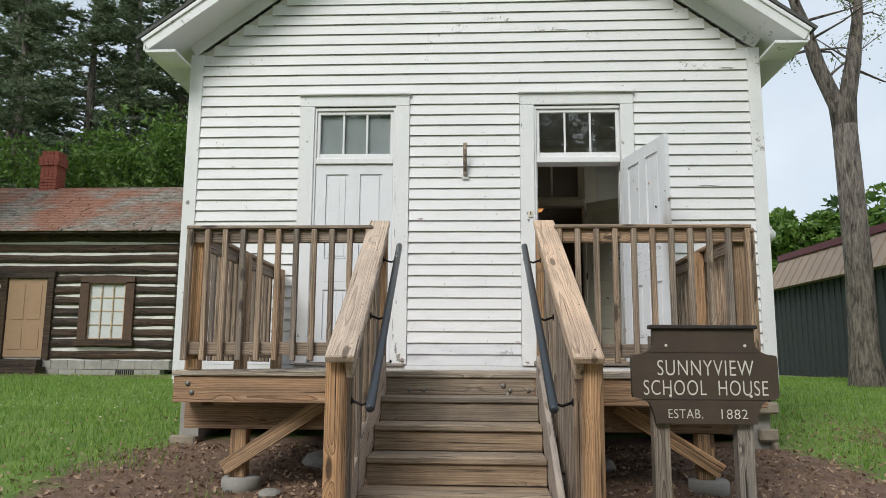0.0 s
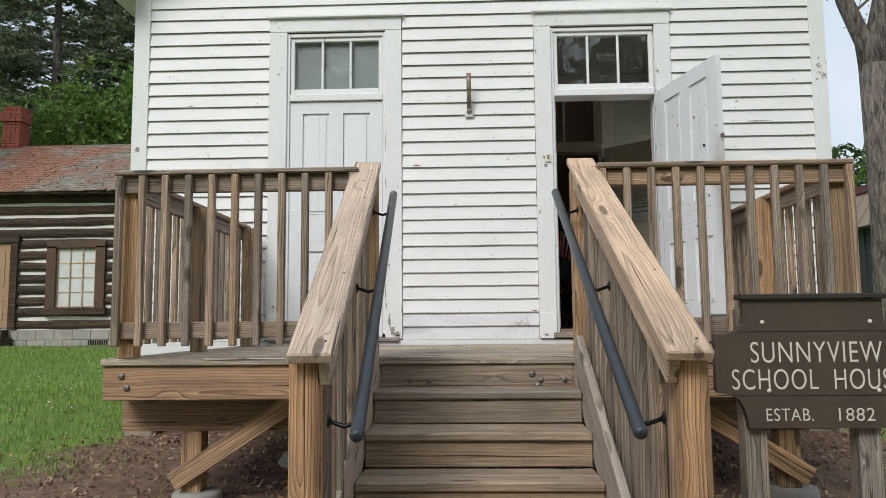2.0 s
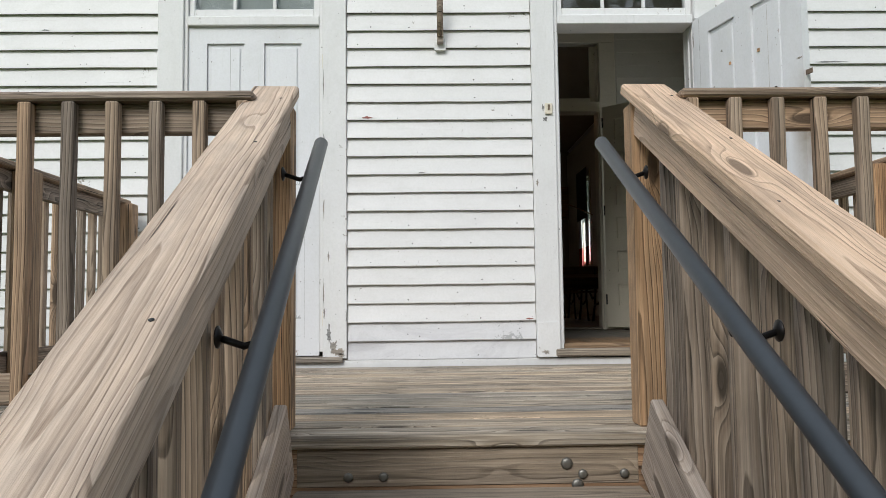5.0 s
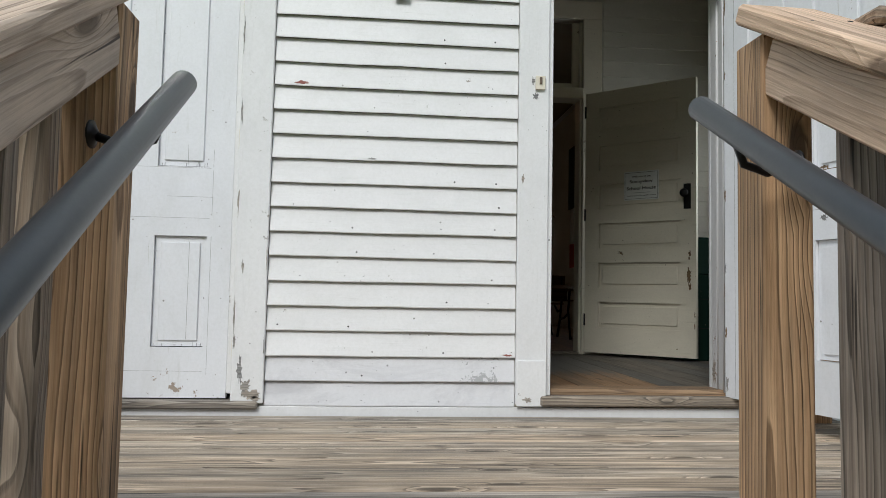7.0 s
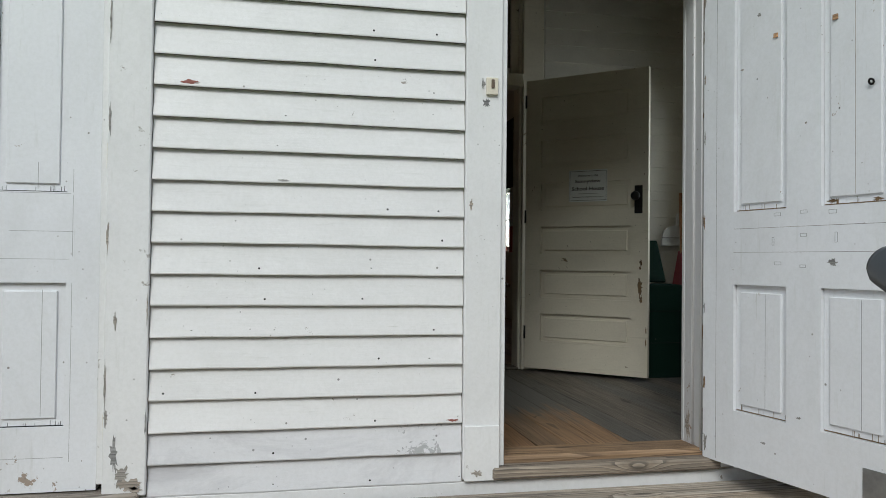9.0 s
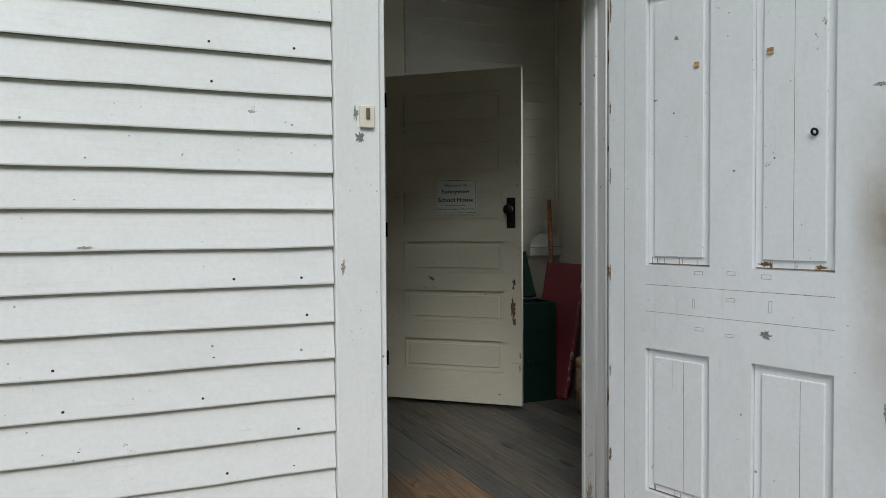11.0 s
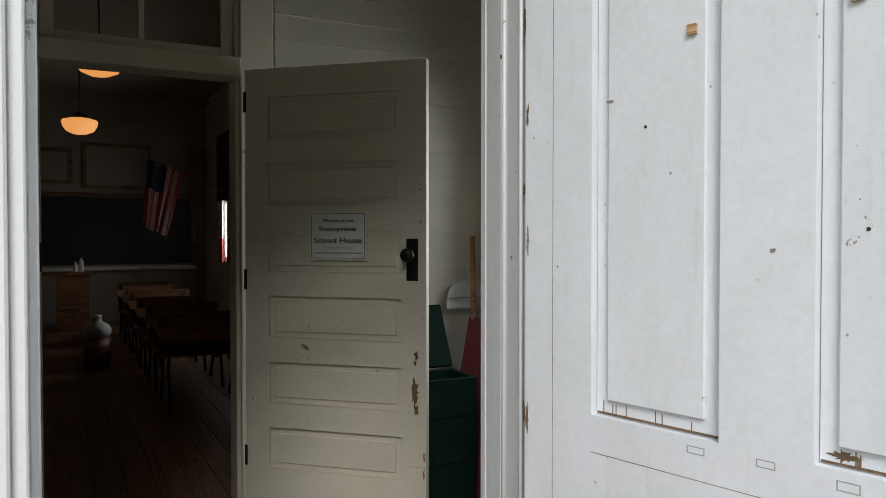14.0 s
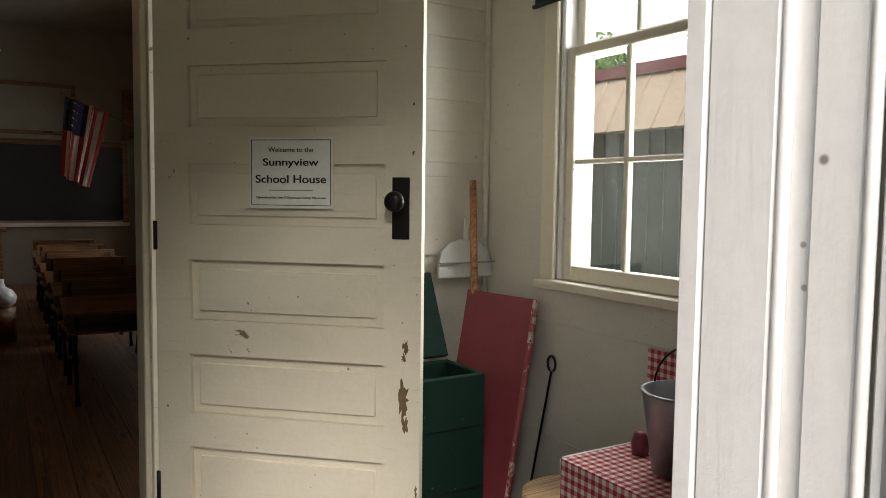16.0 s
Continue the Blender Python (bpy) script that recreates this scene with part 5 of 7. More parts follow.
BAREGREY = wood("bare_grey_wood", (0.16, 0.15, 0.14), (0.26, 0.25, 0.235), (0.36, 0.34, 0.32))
BAREBROWN = plain("bare_brown_wood", (0.16, 0.10, 0.05), 0.7, vary=0.4, scale=30)
OLDRED = plain("old_red_paint", (0.30, 0.11, 0.09), 0.7)
FRAME_L, FRAME_R = [o for o in bpy.data.objects if o.name.startswith("door_frame") and "outer" in o["label"]]
for k, (x, z, w, h) in enumerate(((-0.752, 1.70, 0.035, 0.17), (-0.725, 1.63, 0.06, 0.10), (-0.755, 2.16, 0.012, 0.07), (-0.68, 1.585, 0.05, 0.03), (-0.783, 2.45, 0.010, 0.16), (-0.784, 1.95, 0.009, 0.20), (-0.782, 2.85, 0.010, 0.12), (-0.784, 3.2, 0.008, 0.2), (-0.78, 1.83, 0.014, 0.08), (-0.652, 2.2, 0.006, 0.12), (-0.652, 1.8, 0.007, 0.10), (-0.70, 1.60, 0.08, 0.05))):
    wear("paint_loss", x, z, w, h, F - 0.016 - 0.0007 * (k % 4), BAREGREY, FRAME_L, 200 + k)
for k, (x, z, w, h) in enumerate(((0.492, 2.588, 0.017, 0.05), (0.548, 2.975, 0.036, 0.036), (0.535, 3.045, 0.02, 0.05), (1.50, 1.66, 0.04, 0.06), (0.485, 3.95, 0.015, 0.05), (0.52, 1.585, 0.05, 0.03))):
    wear("paint_loss", x, z, w, h, F - (0.0165 if z > 1.77 else 0.0265), BAREGREY, FRAME_R, 220 + k)
for k, (x, z, w, h, mt) in enumerate(((-0.526, 2.993, 0.07, 0.018, OLDRED), (0.43, 1.772, 0.05, 0.012, OLDRED), (-2.45, 3.57, 0.05, 0.012, BAREGREY), (2.3, 3.35, 0.22, 0.012, BAREGREY), (1.9, 3.16, 0.12, 0.010, BAREGREY), (0.9, 4.98, 0.20, 0.012, BAREGREY), (-0.3, 5.2, 0.16, 0.010, BAREGREY), (2.55, 4.50, 0.16, 0.02, BAREGREY), (-2.2, 2.5, 0.06, 0.010, BAREGREY), (-0.2, 2.66, 0.05, 0.008, BAREGREY))):
    zc = 1.549 + round((z - 1.549) / COURSE) * COURSE + h / 2 + 0.006
    wear("paint_loss", x, zc, w, h, F - 0.0058, mt, WALL_S, 240 + k)
wear("paint_loss", -2.90, 3.17, 0.05, 0.06, F - 0.0125, BAREGREY, WALL_S, 260)


for k, (y, z, h, x) in enumerate(((8.03, 3.25, 0.012, 1.4668), (7.957, 3.42, 0.11, 1.4735), (7.955, 3.30, 0.06, 1.4735), (7.956, 2.98, 0.03, 1.4735), (7.955, 2.55, 0.05, 1.4735), (7.957, 2.1, 0.08, 1.4735), (8.06, 1.70, 0.14, 1.4668), (7.957, 1.75, 0.16, 1.4735))):
    o = wear("paint_loss", 0, 0, 0.012 if h < 0.12 else 0.05, h, 0, BAREBROWN if h < 0.12 else BAREGREY, FRAME_R, 270 + k)
    o.matrix_basis = Matrix.Translation((x, y, z)) @ pose(0, 0, 0, 0, 0, -90)


def nails():
    """Rusty nail heads near the thick edges of the clapboards."""
    rng = random.Random(31)
    bm = bmesh.new()
    add_lathe(bm, [(0.0042, 0), (0.0042, 0.0008)], 6)
    me = finish("nail", bm, INK)
    for k in range(24):
        z = 1.549 + k * COURSE + 0.022
        for x in (-2.6, -2.2, -1.9, -0.55, -0.25, 0.12, 0.40, 1.75, 2.15, 2.6):
            if rng.random() < 0.55:
                part("nail", me, None, WALL_S, m=Matrix.Translation((x + rng.uniform(-0.06, 0.06), F - 0.0015, z + rng.uniform(-0.004, 0.004))) @ pose(0, 0, 0, 90))


nails()


def leaf_details():
    """Plank seams, split panel ends, old plugged holes and chips on the open leaf."""
    rng = random.Random(77)
    for u, v0, v1 in ((0.657, 1.01, 1.835), (0.30, 0.245, 0.665), (0.68, 0.245, 0.665), (0.068, 0.01, 1.97)):
        y = 0.0068 if u > 0.1 else -0.0002
        under(opened, box("plank_seam", u - 0.0008, u + 0.0008, y, y + 0.001, v0, v1, BAREGREY, None, 0))
    for v in (0.91, 0.82):
        under(opened, box("plank_seam", 0.156, 0.776, -0.0003, 0.0004, v, v + 0.0014, BAREGREY, None, 0))
    for u, v, w, h in ((0.358, 0.957, 0.03, 0.012), (0.469, 0.961, 0.028, 0.012), (0.581, 0.956, 0.03, 0.014), (0.34, 0.86, 0.010, 0.03), (0.468, 0.88, 0.026, 0.012), (0.594, 0.869, 0.011, 0.035), (0.36, 0.78, 0.03, 0.012), (0.465, 0.771, 0.025, 0.010)):
        for a in ((u - w / 2, u + w / 2, v - h / 2, v - h / 2 + 0.0014), (u - w / 2, u + w / 2, v + h / 2 - 0.0014, v + h / 2), (u - w / 2, u - w / 2 + 0.0014, v - h / 2, v + h / 2), (u + w / 2 - 0.0014, u + w / 2, v - h / 2, v + h / 2)):
            under(opened, box("plug_edge", a[0], a[1], -0.0004, 0.0004, a[2], a[3], GREYINK, None, 0))
    # the panels have shrunk: open joint and split ends along their lower edges
    for u0, u1, v in ((0.156, 0.396, 0.9765), (0.536, 0.776, 0.9765), (0.156, 0.396, 0.213), (0.536, 0.776, 0.213)):
        under(opened, box("open_joint", u0 + 0.004, u1 - 0.002, 0.0140, 0.0149, v + 0.0025, v + 0.006, BAREBROWN, None, 0))
        for _ in range(7):
            u = u0 + rng.uniform(0.01, u1 - u0 - 0.01)
            under(opened, box("paint_crack", u, u + 0.0014, 0.0142, 0.0149, v + 0.003, v + rng.uniform(0.016, 0.027), BAREBROWN, None, 0))
    for k, (u, v, w, h, y, mt) in enumerate((
            (0.581, 0.784, 0.045, 0.03, 0.0, BAREGREY), (0.57, 0.992, 0.045, 0.014, 0.0148, BAREBROWN), (0.73, 0.988, 0.04, 0.014, 0.0148, BAREBROWN), (0.269, 1.709, 0.022, 0.016, 0.007, BAREGREY),
            (0.182, 1.333, 0.008, 0.006, 0.0148, BAREBROWN), (0.477, 1.27, 0.010, 0.010, 0.0, BAREGREY), (0.89, 1.468, 0.05, 0.012, 0.0, BAREGREY), (0.19, 1.52, 0.018, 0.010, 0.007, BAREGREY),
            (0.006, 1.86, 0.010, 0.09, 0.0, BAREBROWN), (0.005, 1.52, 0.008, 0.05, 0.0, BAREBROWN), (0.006, 1.28, 0.010, 0.06, 0.0, BAREGREY), (0.005, 0.94, 0.009, 0.07, 0.0, BAREBROWN), (0.006, 0.60, 0.010, 0.05, 0.0, BAREGREY), (0.006, 0.30, 0.012, 0.08, 0.0, BAREBROWN), (0.012, 0.06, 0.026, 0.09, 0.0, BAREGREY),
            (0.906, 0.62, 0.010, 0.08, 0.0, BAREGREY), (0.907, 0.20, 0.010, 0.06, 0.0, BAREGREY), (0.45, 0.24, 0.02, 0.012, 0.0, BAREGREY), (0.30, 0.12, 0.03, 0.010, 0.0, BAREGREY))):
        o = wear("paint_loss", 0, 0, w, h, 0, mt, None, 300 + k)
        o.matrix_basis = Matrix.Translation((u, y - 0.0007, v))
        under(opened, o)
    for u, v in ((0.715, 1.631), (0.26, 1.47), (0.60, 1.30)):
        bm = bmesh.new()
        add_lathe(bm, [(0.0028, 0.0), (0.0028, 0.0008)], 10)
        under(opened, part("nail", bm, GREYINK if v > 1.6 else INK, None, m=pose(u, 0.0 if not (0.156 < u < 0.396 or 0.536 < u < 0.776) else 0.0069, v, 90)))


leaf_details()


for k, (u, v, w, h) in enumerate(((0.812, 0.735, 0.022, 0.05), (0.806, 0.70, 0.016, 0.03), (0.806, 0.575, 0.036, 0.15), (0.812, 0.50, 0.022, 0.05), (0.83, 1.30, 0.010, 0.02), (0.845, 0.30, 0.010, 0.05), (0.845, 0.22, 0.010, 0.06), (0.83, 1.44, 0.008, 0.012), (0.72, 0.06, 0.02, 0.01))):
    o = wear("paint_loss", 0, 0, w, h, 0, BAREBROWN, None, 400 + k)
    o.matrix_basis = Matrix.Translation((u, -0.0007, v))
    under(inner, o)

# ---- things in the vestibule ----
def dustpan():
    d = thing("dustpan", (2.62, YP - 0.03, 2.5), "white enamel dustpan hung on the lapped boards", "dustpan")
    pts = [(-0.128, 0.0), (0.128, 0.0), (0.122, 0.06), (0.108, 0.105), (0.07, 0.135), (0.02, 0.15), (-0.02, 0.15), (-0.07, 0.135), (-0.108, 0.105), (-0.122, 0.06)]
    bm = bmesh.new()
    extrude_outline(bm, pts, 0.012)
    part("pan", bm, ENAMEL, d, m=Matrix.Translation((2.60, YP - 0.05, 2.505)) @ pose(0, 0, 0, -6))
    box("lip", 2.472, 2.728, YP - 0.066, YP - 0.052, 2.56, 2.565, GREYINK, d, 0.001)
    tube("handle", [(2.60, YP - 0.045, 2.65), (2.60, YP - 0.04, 2.74)], [0.012, 0.008], ENAMEL, d)


dustpan()


def broom():
    b = thing("broom", (2.58, YP - 0.13, FLOOR), "brown wooden broom handle leaning in the corner", "broom")
    tube("handle", [(2.56, YP - 0.20, FLOOR + 0.32), (2.60, YP - 0.085, 2.885)], [0.014, 0.014], BRUSHWOOD, b)
    box("brush", 2.46, 2.66, YP - 0.25, YP - 0.16, FLOOR, FLOOR + 0.32, BOXWOOD, b, 0.01)


broom()


def red_board():
    r = thing("red_board", (2.5, 9.8, FLOOR), "dull red painted board leaning against the wall", "board")
    p = [Vector((2.33, 9.98, FLOOR + 0.01)), Vector((2.43, 9.70, FLOOR + 0.01)), Vector((2.665, 9.83, 2.455)), Vector((2.565, 10.12, 2.465))]
    n = (p[1] - p[0]).cross(p[3] - p[0]).normalized()
    bm = bmesh.new()
    a = [bm.verts.new(v) for v in p]
    b = [bm.verts.new(v - n * 0.022) for v in p]
    bm.faces.new(a)
    bm.faces.new(list(reversed(b)))
    for k in range(4):
        bm.faces.new((a[k], b[k], b[(k + 1) % 4], a[(k + 1) % 4]))
    bmesh.ops.recalc_face_normals(bm, faces=bm.faces[:])
    part("panel", bm, RED, r)
    board("edge_strip", p[1] - n * 0.011, p[2] - n * 0.011, 0.014, 0.026, REDEDGE, r, up=n)


red_board()


def chest():
    c = thing("chest", (2.15, 9.75, FLOOR), "dark green painted wooden chest with its lid raised", "chest")
    x0, x1, y0, y1, zt = 2.03, 2.395, 9.74, 9.985, 2.235
    t = 0.022
    for a in ((x0, x1, y0, y0 + t), (x0, x1, y1 - t, y1)):
        box("side", *a, FLOOR, zt, GREEN, c, 0.004)
    for a in ((x0, x0 + t, y0 + t, y1 - t), (x1 - t, x1, y0 + t, y1 - t)):
        box("end", *a, FLOOR, zt, GREEN, c, 0.004)
    box("bottom", x0 + t, x1 - t, y0 + t, y1 - t, FLOOR, FLOOR + 0.02, GREEN, c)
    for z in (1.85, 2.06):
        box("plank_joint", x0, x1 + 0.001, y0 - 0.001, y0 + 0.001, z - 0.002, z + 0.002, IRON, c, 0)
    board("lid", (x0, 10.055, zt + 0.155), (x1, 10.055, zt + 0.155), 0.022, 0.32, GREEN, c, up=(0, 0.42, 0.9))
    return c


chest()


def poker():
    p = thing("poker", (2.69, 9.5, FLOOR), "thin iron poker with a looped handle leaning on the wall", "poker")
    top = Vector((2.70, 9.77, 2.20))
    low = Vector((2.52, 9.70, FLOOR + 0.01))
    loop = [top + Vector((0, 0.022 * math.sin(a), 0.028 - 0.028 * math.cos(a))) for a in np.linspace(0, math.tau * 0.93, 12)]
    tube("rod", [low, top, *loop[1:]], 0.0045, IRON, p, 8)


poker()


def cheese_box():
    b = thing("round_box", (2.52, 9.42, FLOOR), "round pale wooden box with a lid, on the floor", "box")
    lathe("drum", [(0.145, 0), (0.145, 0.27)], (2.50, 9.42, FLOOR), BOXWOOD, b, 32)
    lathe("lid", [(0.150, 0.0), (0.150, 0.04), (0.140, 0.046)], (2.50, 9.42, FLOOR + 0.255), BOXWOOD, b, 32)


cheese_box()


def cloth_box(bm, x0, x1, y0, y1, z0, z1):
    vs = add_box(bm, x0, x1, y0, y1, z0, z1)
    uv = bm.loops.layers.uv.verify()
    for f in bm.faces:
        n = f.normal
        f.normal_update()
        n = f.normal
        for l in f.loops:
            c = l.vert.co
            l[uv].uv = (c.x, c.y) if abs(n.z) > 0.5 else ((c.y, c.z) if abs(n.x) > 0.5 else (c.x, c.z))


def washstand():
    t = thing("bench", (2.45, 9.0, FLOOR), "white painted wash bench against the wall under the window", "bench")
    x0, x1, y0, y1, zt = 2.30, 2.705, 8.35, 9.25, 2.12
    box("top", x0, x1, y0, y1, zt - 0.04, zt, ENAMEL, t, 0.012)
    for x in (x0 + 0.05, x1 - 0.05):
        for y in (y0 + 0.05, y1 - 0.06):
            board("leg", (x, y, FLOOR), (x, y, zt - 0.041), 0.05, 0.05, ENAMEL, t, up=(0, 1, 0))
    box("apron", x0 + 0.03, x1 - 0.03, y1 - 0.05, y1 - 0.03, zt - 0.14, zt - 0.041, ENAMEL, t)
    c = thing("tablecloth", (2.5, 9.0, 2.12), "red and white gingham cloth over the bench", "tablecloth")
    bm = bmesh.new()
    cloth_box(bm, x0 - 0.006, x1, y0 + 0.05, y1 - 0.03, zt + 0.001, zt + 0.004)
    part("spread", bm, GINGHAM, c)
    bm = bmesh.new()
    cloth_box(bm, x0 - 0.010, x0 - 0.006, y0 + 0.05, y1 - 0.03, zt - 0.16, zt + 0.004)
    part("drop", bm, GINGHAM, c)
    s = thing("splash_cloth", (2.71, 8.9, 2.13), "red and white gingham cloth hung on the wall behind the bench", "cloth")
    bm = bmesh.new()
    cloth_box(bm, RW - 0.016, RW - 0.010, y0 + 0.05, y1 + 0.07, 2.13, 2.365)
    part("cloth", bm, GINGHAM, s)
    b = thing("bucket", (2.47, 9.03, 2.125), "galvanised steel bucket with a wire handle on the gingham cloth", "bucket")
    lathe("pail", [(0.085, 0), (0.115, 0.20), (0.119, 0.205), (0.119, 0.212), (0.110, 0.212), (0.083, 0.02)], (2.50, 8.98, 2.125), ZINC, b, 32)
    tube("wire_handle", [(2.50, 8.98 + 0.117 * math.cos(a), 2.315 + 0.13 * math.sin(a)) for a in np.linspace(0, math.pi, 12)], 0.003, IRON, b, 6)
    p = thing("small_jar", (2.36, 9.20, 2.125), "small red jar on the gingham cloth", "jar")
    lathe("jar", [(0.022, 0), (0.024, 0.03), (0.018, 0.05), (0.015, 0.06)], (2.50, 9.14, 2.125), RED, p, 14)


washstand()
bl = box("window_blind", RW - 0.055, RW - 0.05, 9.10, 9.87, 3.50, 4.25, SHADE, None, 0)
tagged(bl, "dark green roller blind half drawn over the window", "blind")
tagged(tube("blind_rod", [(RW - 0.052, 9.09, 3.50), (RW - 0.052, 9.88, 3.50)], 0.008, SHADE), "bottom rod of the dark green blind", "blind rod")


# ---- the classroom ----
def pendant(x, y, z):
    l = thing("pendant_lamp", (x, y, z), "lit schoolhouse pendant lamp of milk glass on a rod", "lamp", "classroom lamps")
    lathe("shade", [(0.02, 0.0), (0.07, 0.006), (0.135, 0.035), (0.168, 0.085), (0.178, 0.135), (0.170, 0.152), (0.11, 0.168), (0.075, 0.172)], (x, y, z), LAMPGLASS, l, 32, "glowing orange milk glass shade")
    lathe("fitter", [(0.075, 0.0), (0.078, 0.03), (0.03, 0.06)], (x, y, z + 0.172), IRON, l, 20)
    tube("rod", [(x, y, z + 0.22), (x, y, 4.95)], 0.008, IRON, l, 8)
    lathe("canopy", [(0.055, 0.0), (0.06, 0.03)], (x, y, 4.92), IRON, l, 16)


pendant(0.893, 15.6, 3.955)
pendant(0.965, 13.0, 4.09)


def classroom_wall():
    b = thing("blackboard", (0.2, BACK - 0.02, 2.4), "long blackboard in a dark frame with a chalk rail", "blackboard")
    box("slate", -2.2, 2.49, BACK - 0.02, BACK - 0.004, 2.45, 3.43, SLATE, b, 0)
    box("frame", -2.28, -2.2, BACK - 0.03, BACK - 0.003, 2.37, 3.50, DESKWOOD, b)
    box("frame", 2.49, 2.56, BACK - 0.03, BACK - 0.003, 2.37, 3.50, DESKWOOD, b)
    box("frame", -2.2, 2.49, BACK - 0.03, BACK - 0.003, 3.43, 3.50, DESKWOOD, b)
    box("chalk_rail", -2.28, 2.56, BACK - 0.09, BACK - 0.003, 2.37, 2.42, CREAM, b)
    for x0, x1, z0, z1, lab in ((1.0, 1.93, 3.56, 4.22, "wide dark framed picture above the blackboard"), (0.40, 0.87, 3.62, 4.12, "small framed picture above the blackboard")):
        p = thing("picture", ((x0 + x1) / 2, BACK - 0.02, z0), lab, "picture")
        for a in ((x0, x1, z0, z0 + 0.05), (x0, x1, z1 - 0.05, z1), (x0, x0 + 0.05, z0 + 0.05, z1 - 0.05), (x1 - 0.05, x1, z0 + 0.05, z1 - 0.05)):
            box("frame", a[0], a[1], BACK - 0.035, BACK - 0.004, a[2], a[3], DESKWOOD, p)
        box("print", x0 + 0.05, x1 - 0.05, BACK - 0.02, BACK - 0.012, z0 + 0.05, z1 - 0.05, ROOMWALL, p, 0)
    c = tagged(box("clock_case", 2.50, 2.71, BACK - 0.16, BACK - 0.004, 3.53, 4.2, DESKWOOD), "dark wooden wall cabinet beside the blackboard", "cabinet")


classroom_wall()


def flag():
    f = thing("flag", (1.5, 16.4, 2.9), "striped red, white and blue flag hanging from a slanted pole", "flag")
    tube("pole", [(2.70, 16.35, 3.36), (1.57, 16.12, 3.81)], 0.010, DESKWOOD, f, 8)
    stripes = plain("flag_red", (0.33, 0.03, 0.035), 0.8), plain("flag_white", (0.62, 0.58, 0.52), 0.8)
    blue = plain("flag_blue", (0.014, 0.02, 0.06), 0.8)

    def at(s, t):
        # s across the stripes (0 to 1), t down their length
        x = 1.62 + 0.38 * s + 0.02 * math.sin(s * 14) - 0.06 * t - 0.13 * t * s
        z = 3.79 - 0.15 * s - t * (0.80 - 0.03 * s)
        y = 16.13 + 0.05 * s + 0.05 * math.sin(s * 17 + t * 2)
        return Vector((x, y, z))

    n = 13
    for k in range(n):
        bm = bmesh.new()
        cols = []
        for j in range(3):
            s = (k + j / 2) / n
            t0 = 0.42 if s < 0.52 else 0.0
            cols.append([(bm.verts.new(at(s, t)), bm.verts.new(at(s, t) + Vector((0, 0.004, 0)))) for t in np.linspace(t0, 1.0, 7)])
        for a, b in zip(cols, cols[1:]):
            for p, q, r, u in zip(a, a[1:], b, b[1:]):
                bm.faces.new((p[0], q[0], u[0], r[0]))
                bm.faces.new((p[1], r[1], u[1], q[1]))
        part("stripe", bm, stripes[k % 2], f)
    bm = bmesh.new()
    g = [[bm.verts.new(at(s, t) + Vector((0, 0.001, 0))) for t in np.linspace(0, 0.42, 4)] for s in np.linspace(0, 7 / 13, 8)]
    for a, b in zip(g, g[1:]):
        for j in range(3):
            bm.faces.new((a[j], a[j + 1], b[j + 1], b[j]))
    part("canton", bm, blue, f)
    star = bmesh.new()
    for i in range(6):
        for j in range(4):
            p = at((i + 0.6) / 12.5, 0.05 + j * 0.095)
            add_box(star, p.x - 0.006, p.x + 0.006, p.y - 0.004, p.y - 0.001, p.z - 0.006, p.z + 0.006)
    part("stars", star, stripes[1], f)


flag()


def desk():
    d = thing("school_desk", (0, 0, FLOOR), "old wooden school desk on black iron legs", "desk", "rows of school desks")
    Z = FLOOR
    board("desktop", (-0.32, 0.0, Z + 0.545), (0.32, 0.0, Z + 0.545), 0.40, 0.024, DESKWOOD, d, up=(0, -0.12, 1))
    box("shelf_front", -0.30, 0.30, 0.14, 0.16, Z + 0.40, Z + 0.53, DESKWOOD, d)
    box("shelf", -0.30, 0.30, -0.15, 0.14, Z + 0.40, Z + 0.415, DESKWOOD, d)
    board("seat", (-0.30, 0.44, Z + 0.37), (0.30, 0.44, Z + 0.37), 0.30, 0.022, DESKWOOD, d)
    board("backrest", (-0.30, 0.24, Z + 0.56), (0.30, 0.24, Z + 0.56), 0.02, 0.24, DESKWOOD, d)
    for x in (-0.26, 0.26):
        bm = bmesh.new()
        add_tube(bm, [(x, -0.17, Z), (x, -0.14, Z + 0.05), (x, -0.06, Z + 0.30), (x, -0.12, Z + 0.53)], [0.017, 0.012, 0.012, 0.014], 8)
        add_tube(bm, [(x, 0.40, Z), (x, 0.30, Z + 0.18), (x, 0.22, Z + 0.40), (x, 0.24, Z + 0.66)], [0.017, 0.012, 0.012, 0.012], 8)
        add_tube(bm, [(x, -0.07, Z + 0.27), (x, 0.10, Z + 0.22), (x, 0.28, Z + 0.20)], [0.012] * 3, 8)
        add_tube(bm, [(x, 0.26, Z + 0.30), (x, 0.40, Z + 0.28), (x, 0.55, Z + 0.355)], [0.011] * 3, 8)
        part("iron_leg", bm, IRON, d, smooth=True)
    return d


first = desk()
first.matrix_basis = Matrix.Translation((1.63, 12.45, FLOOR))
for col, xs in ((0, 1.63), (1, 0.05), (2, -1.2)):
    for row in range(6):
        if (col, row) == (0, 0):
            continue
        copy_thing(first, Matrix.Translation((xs, 12.45 + row * 0.83, FLOOR)))


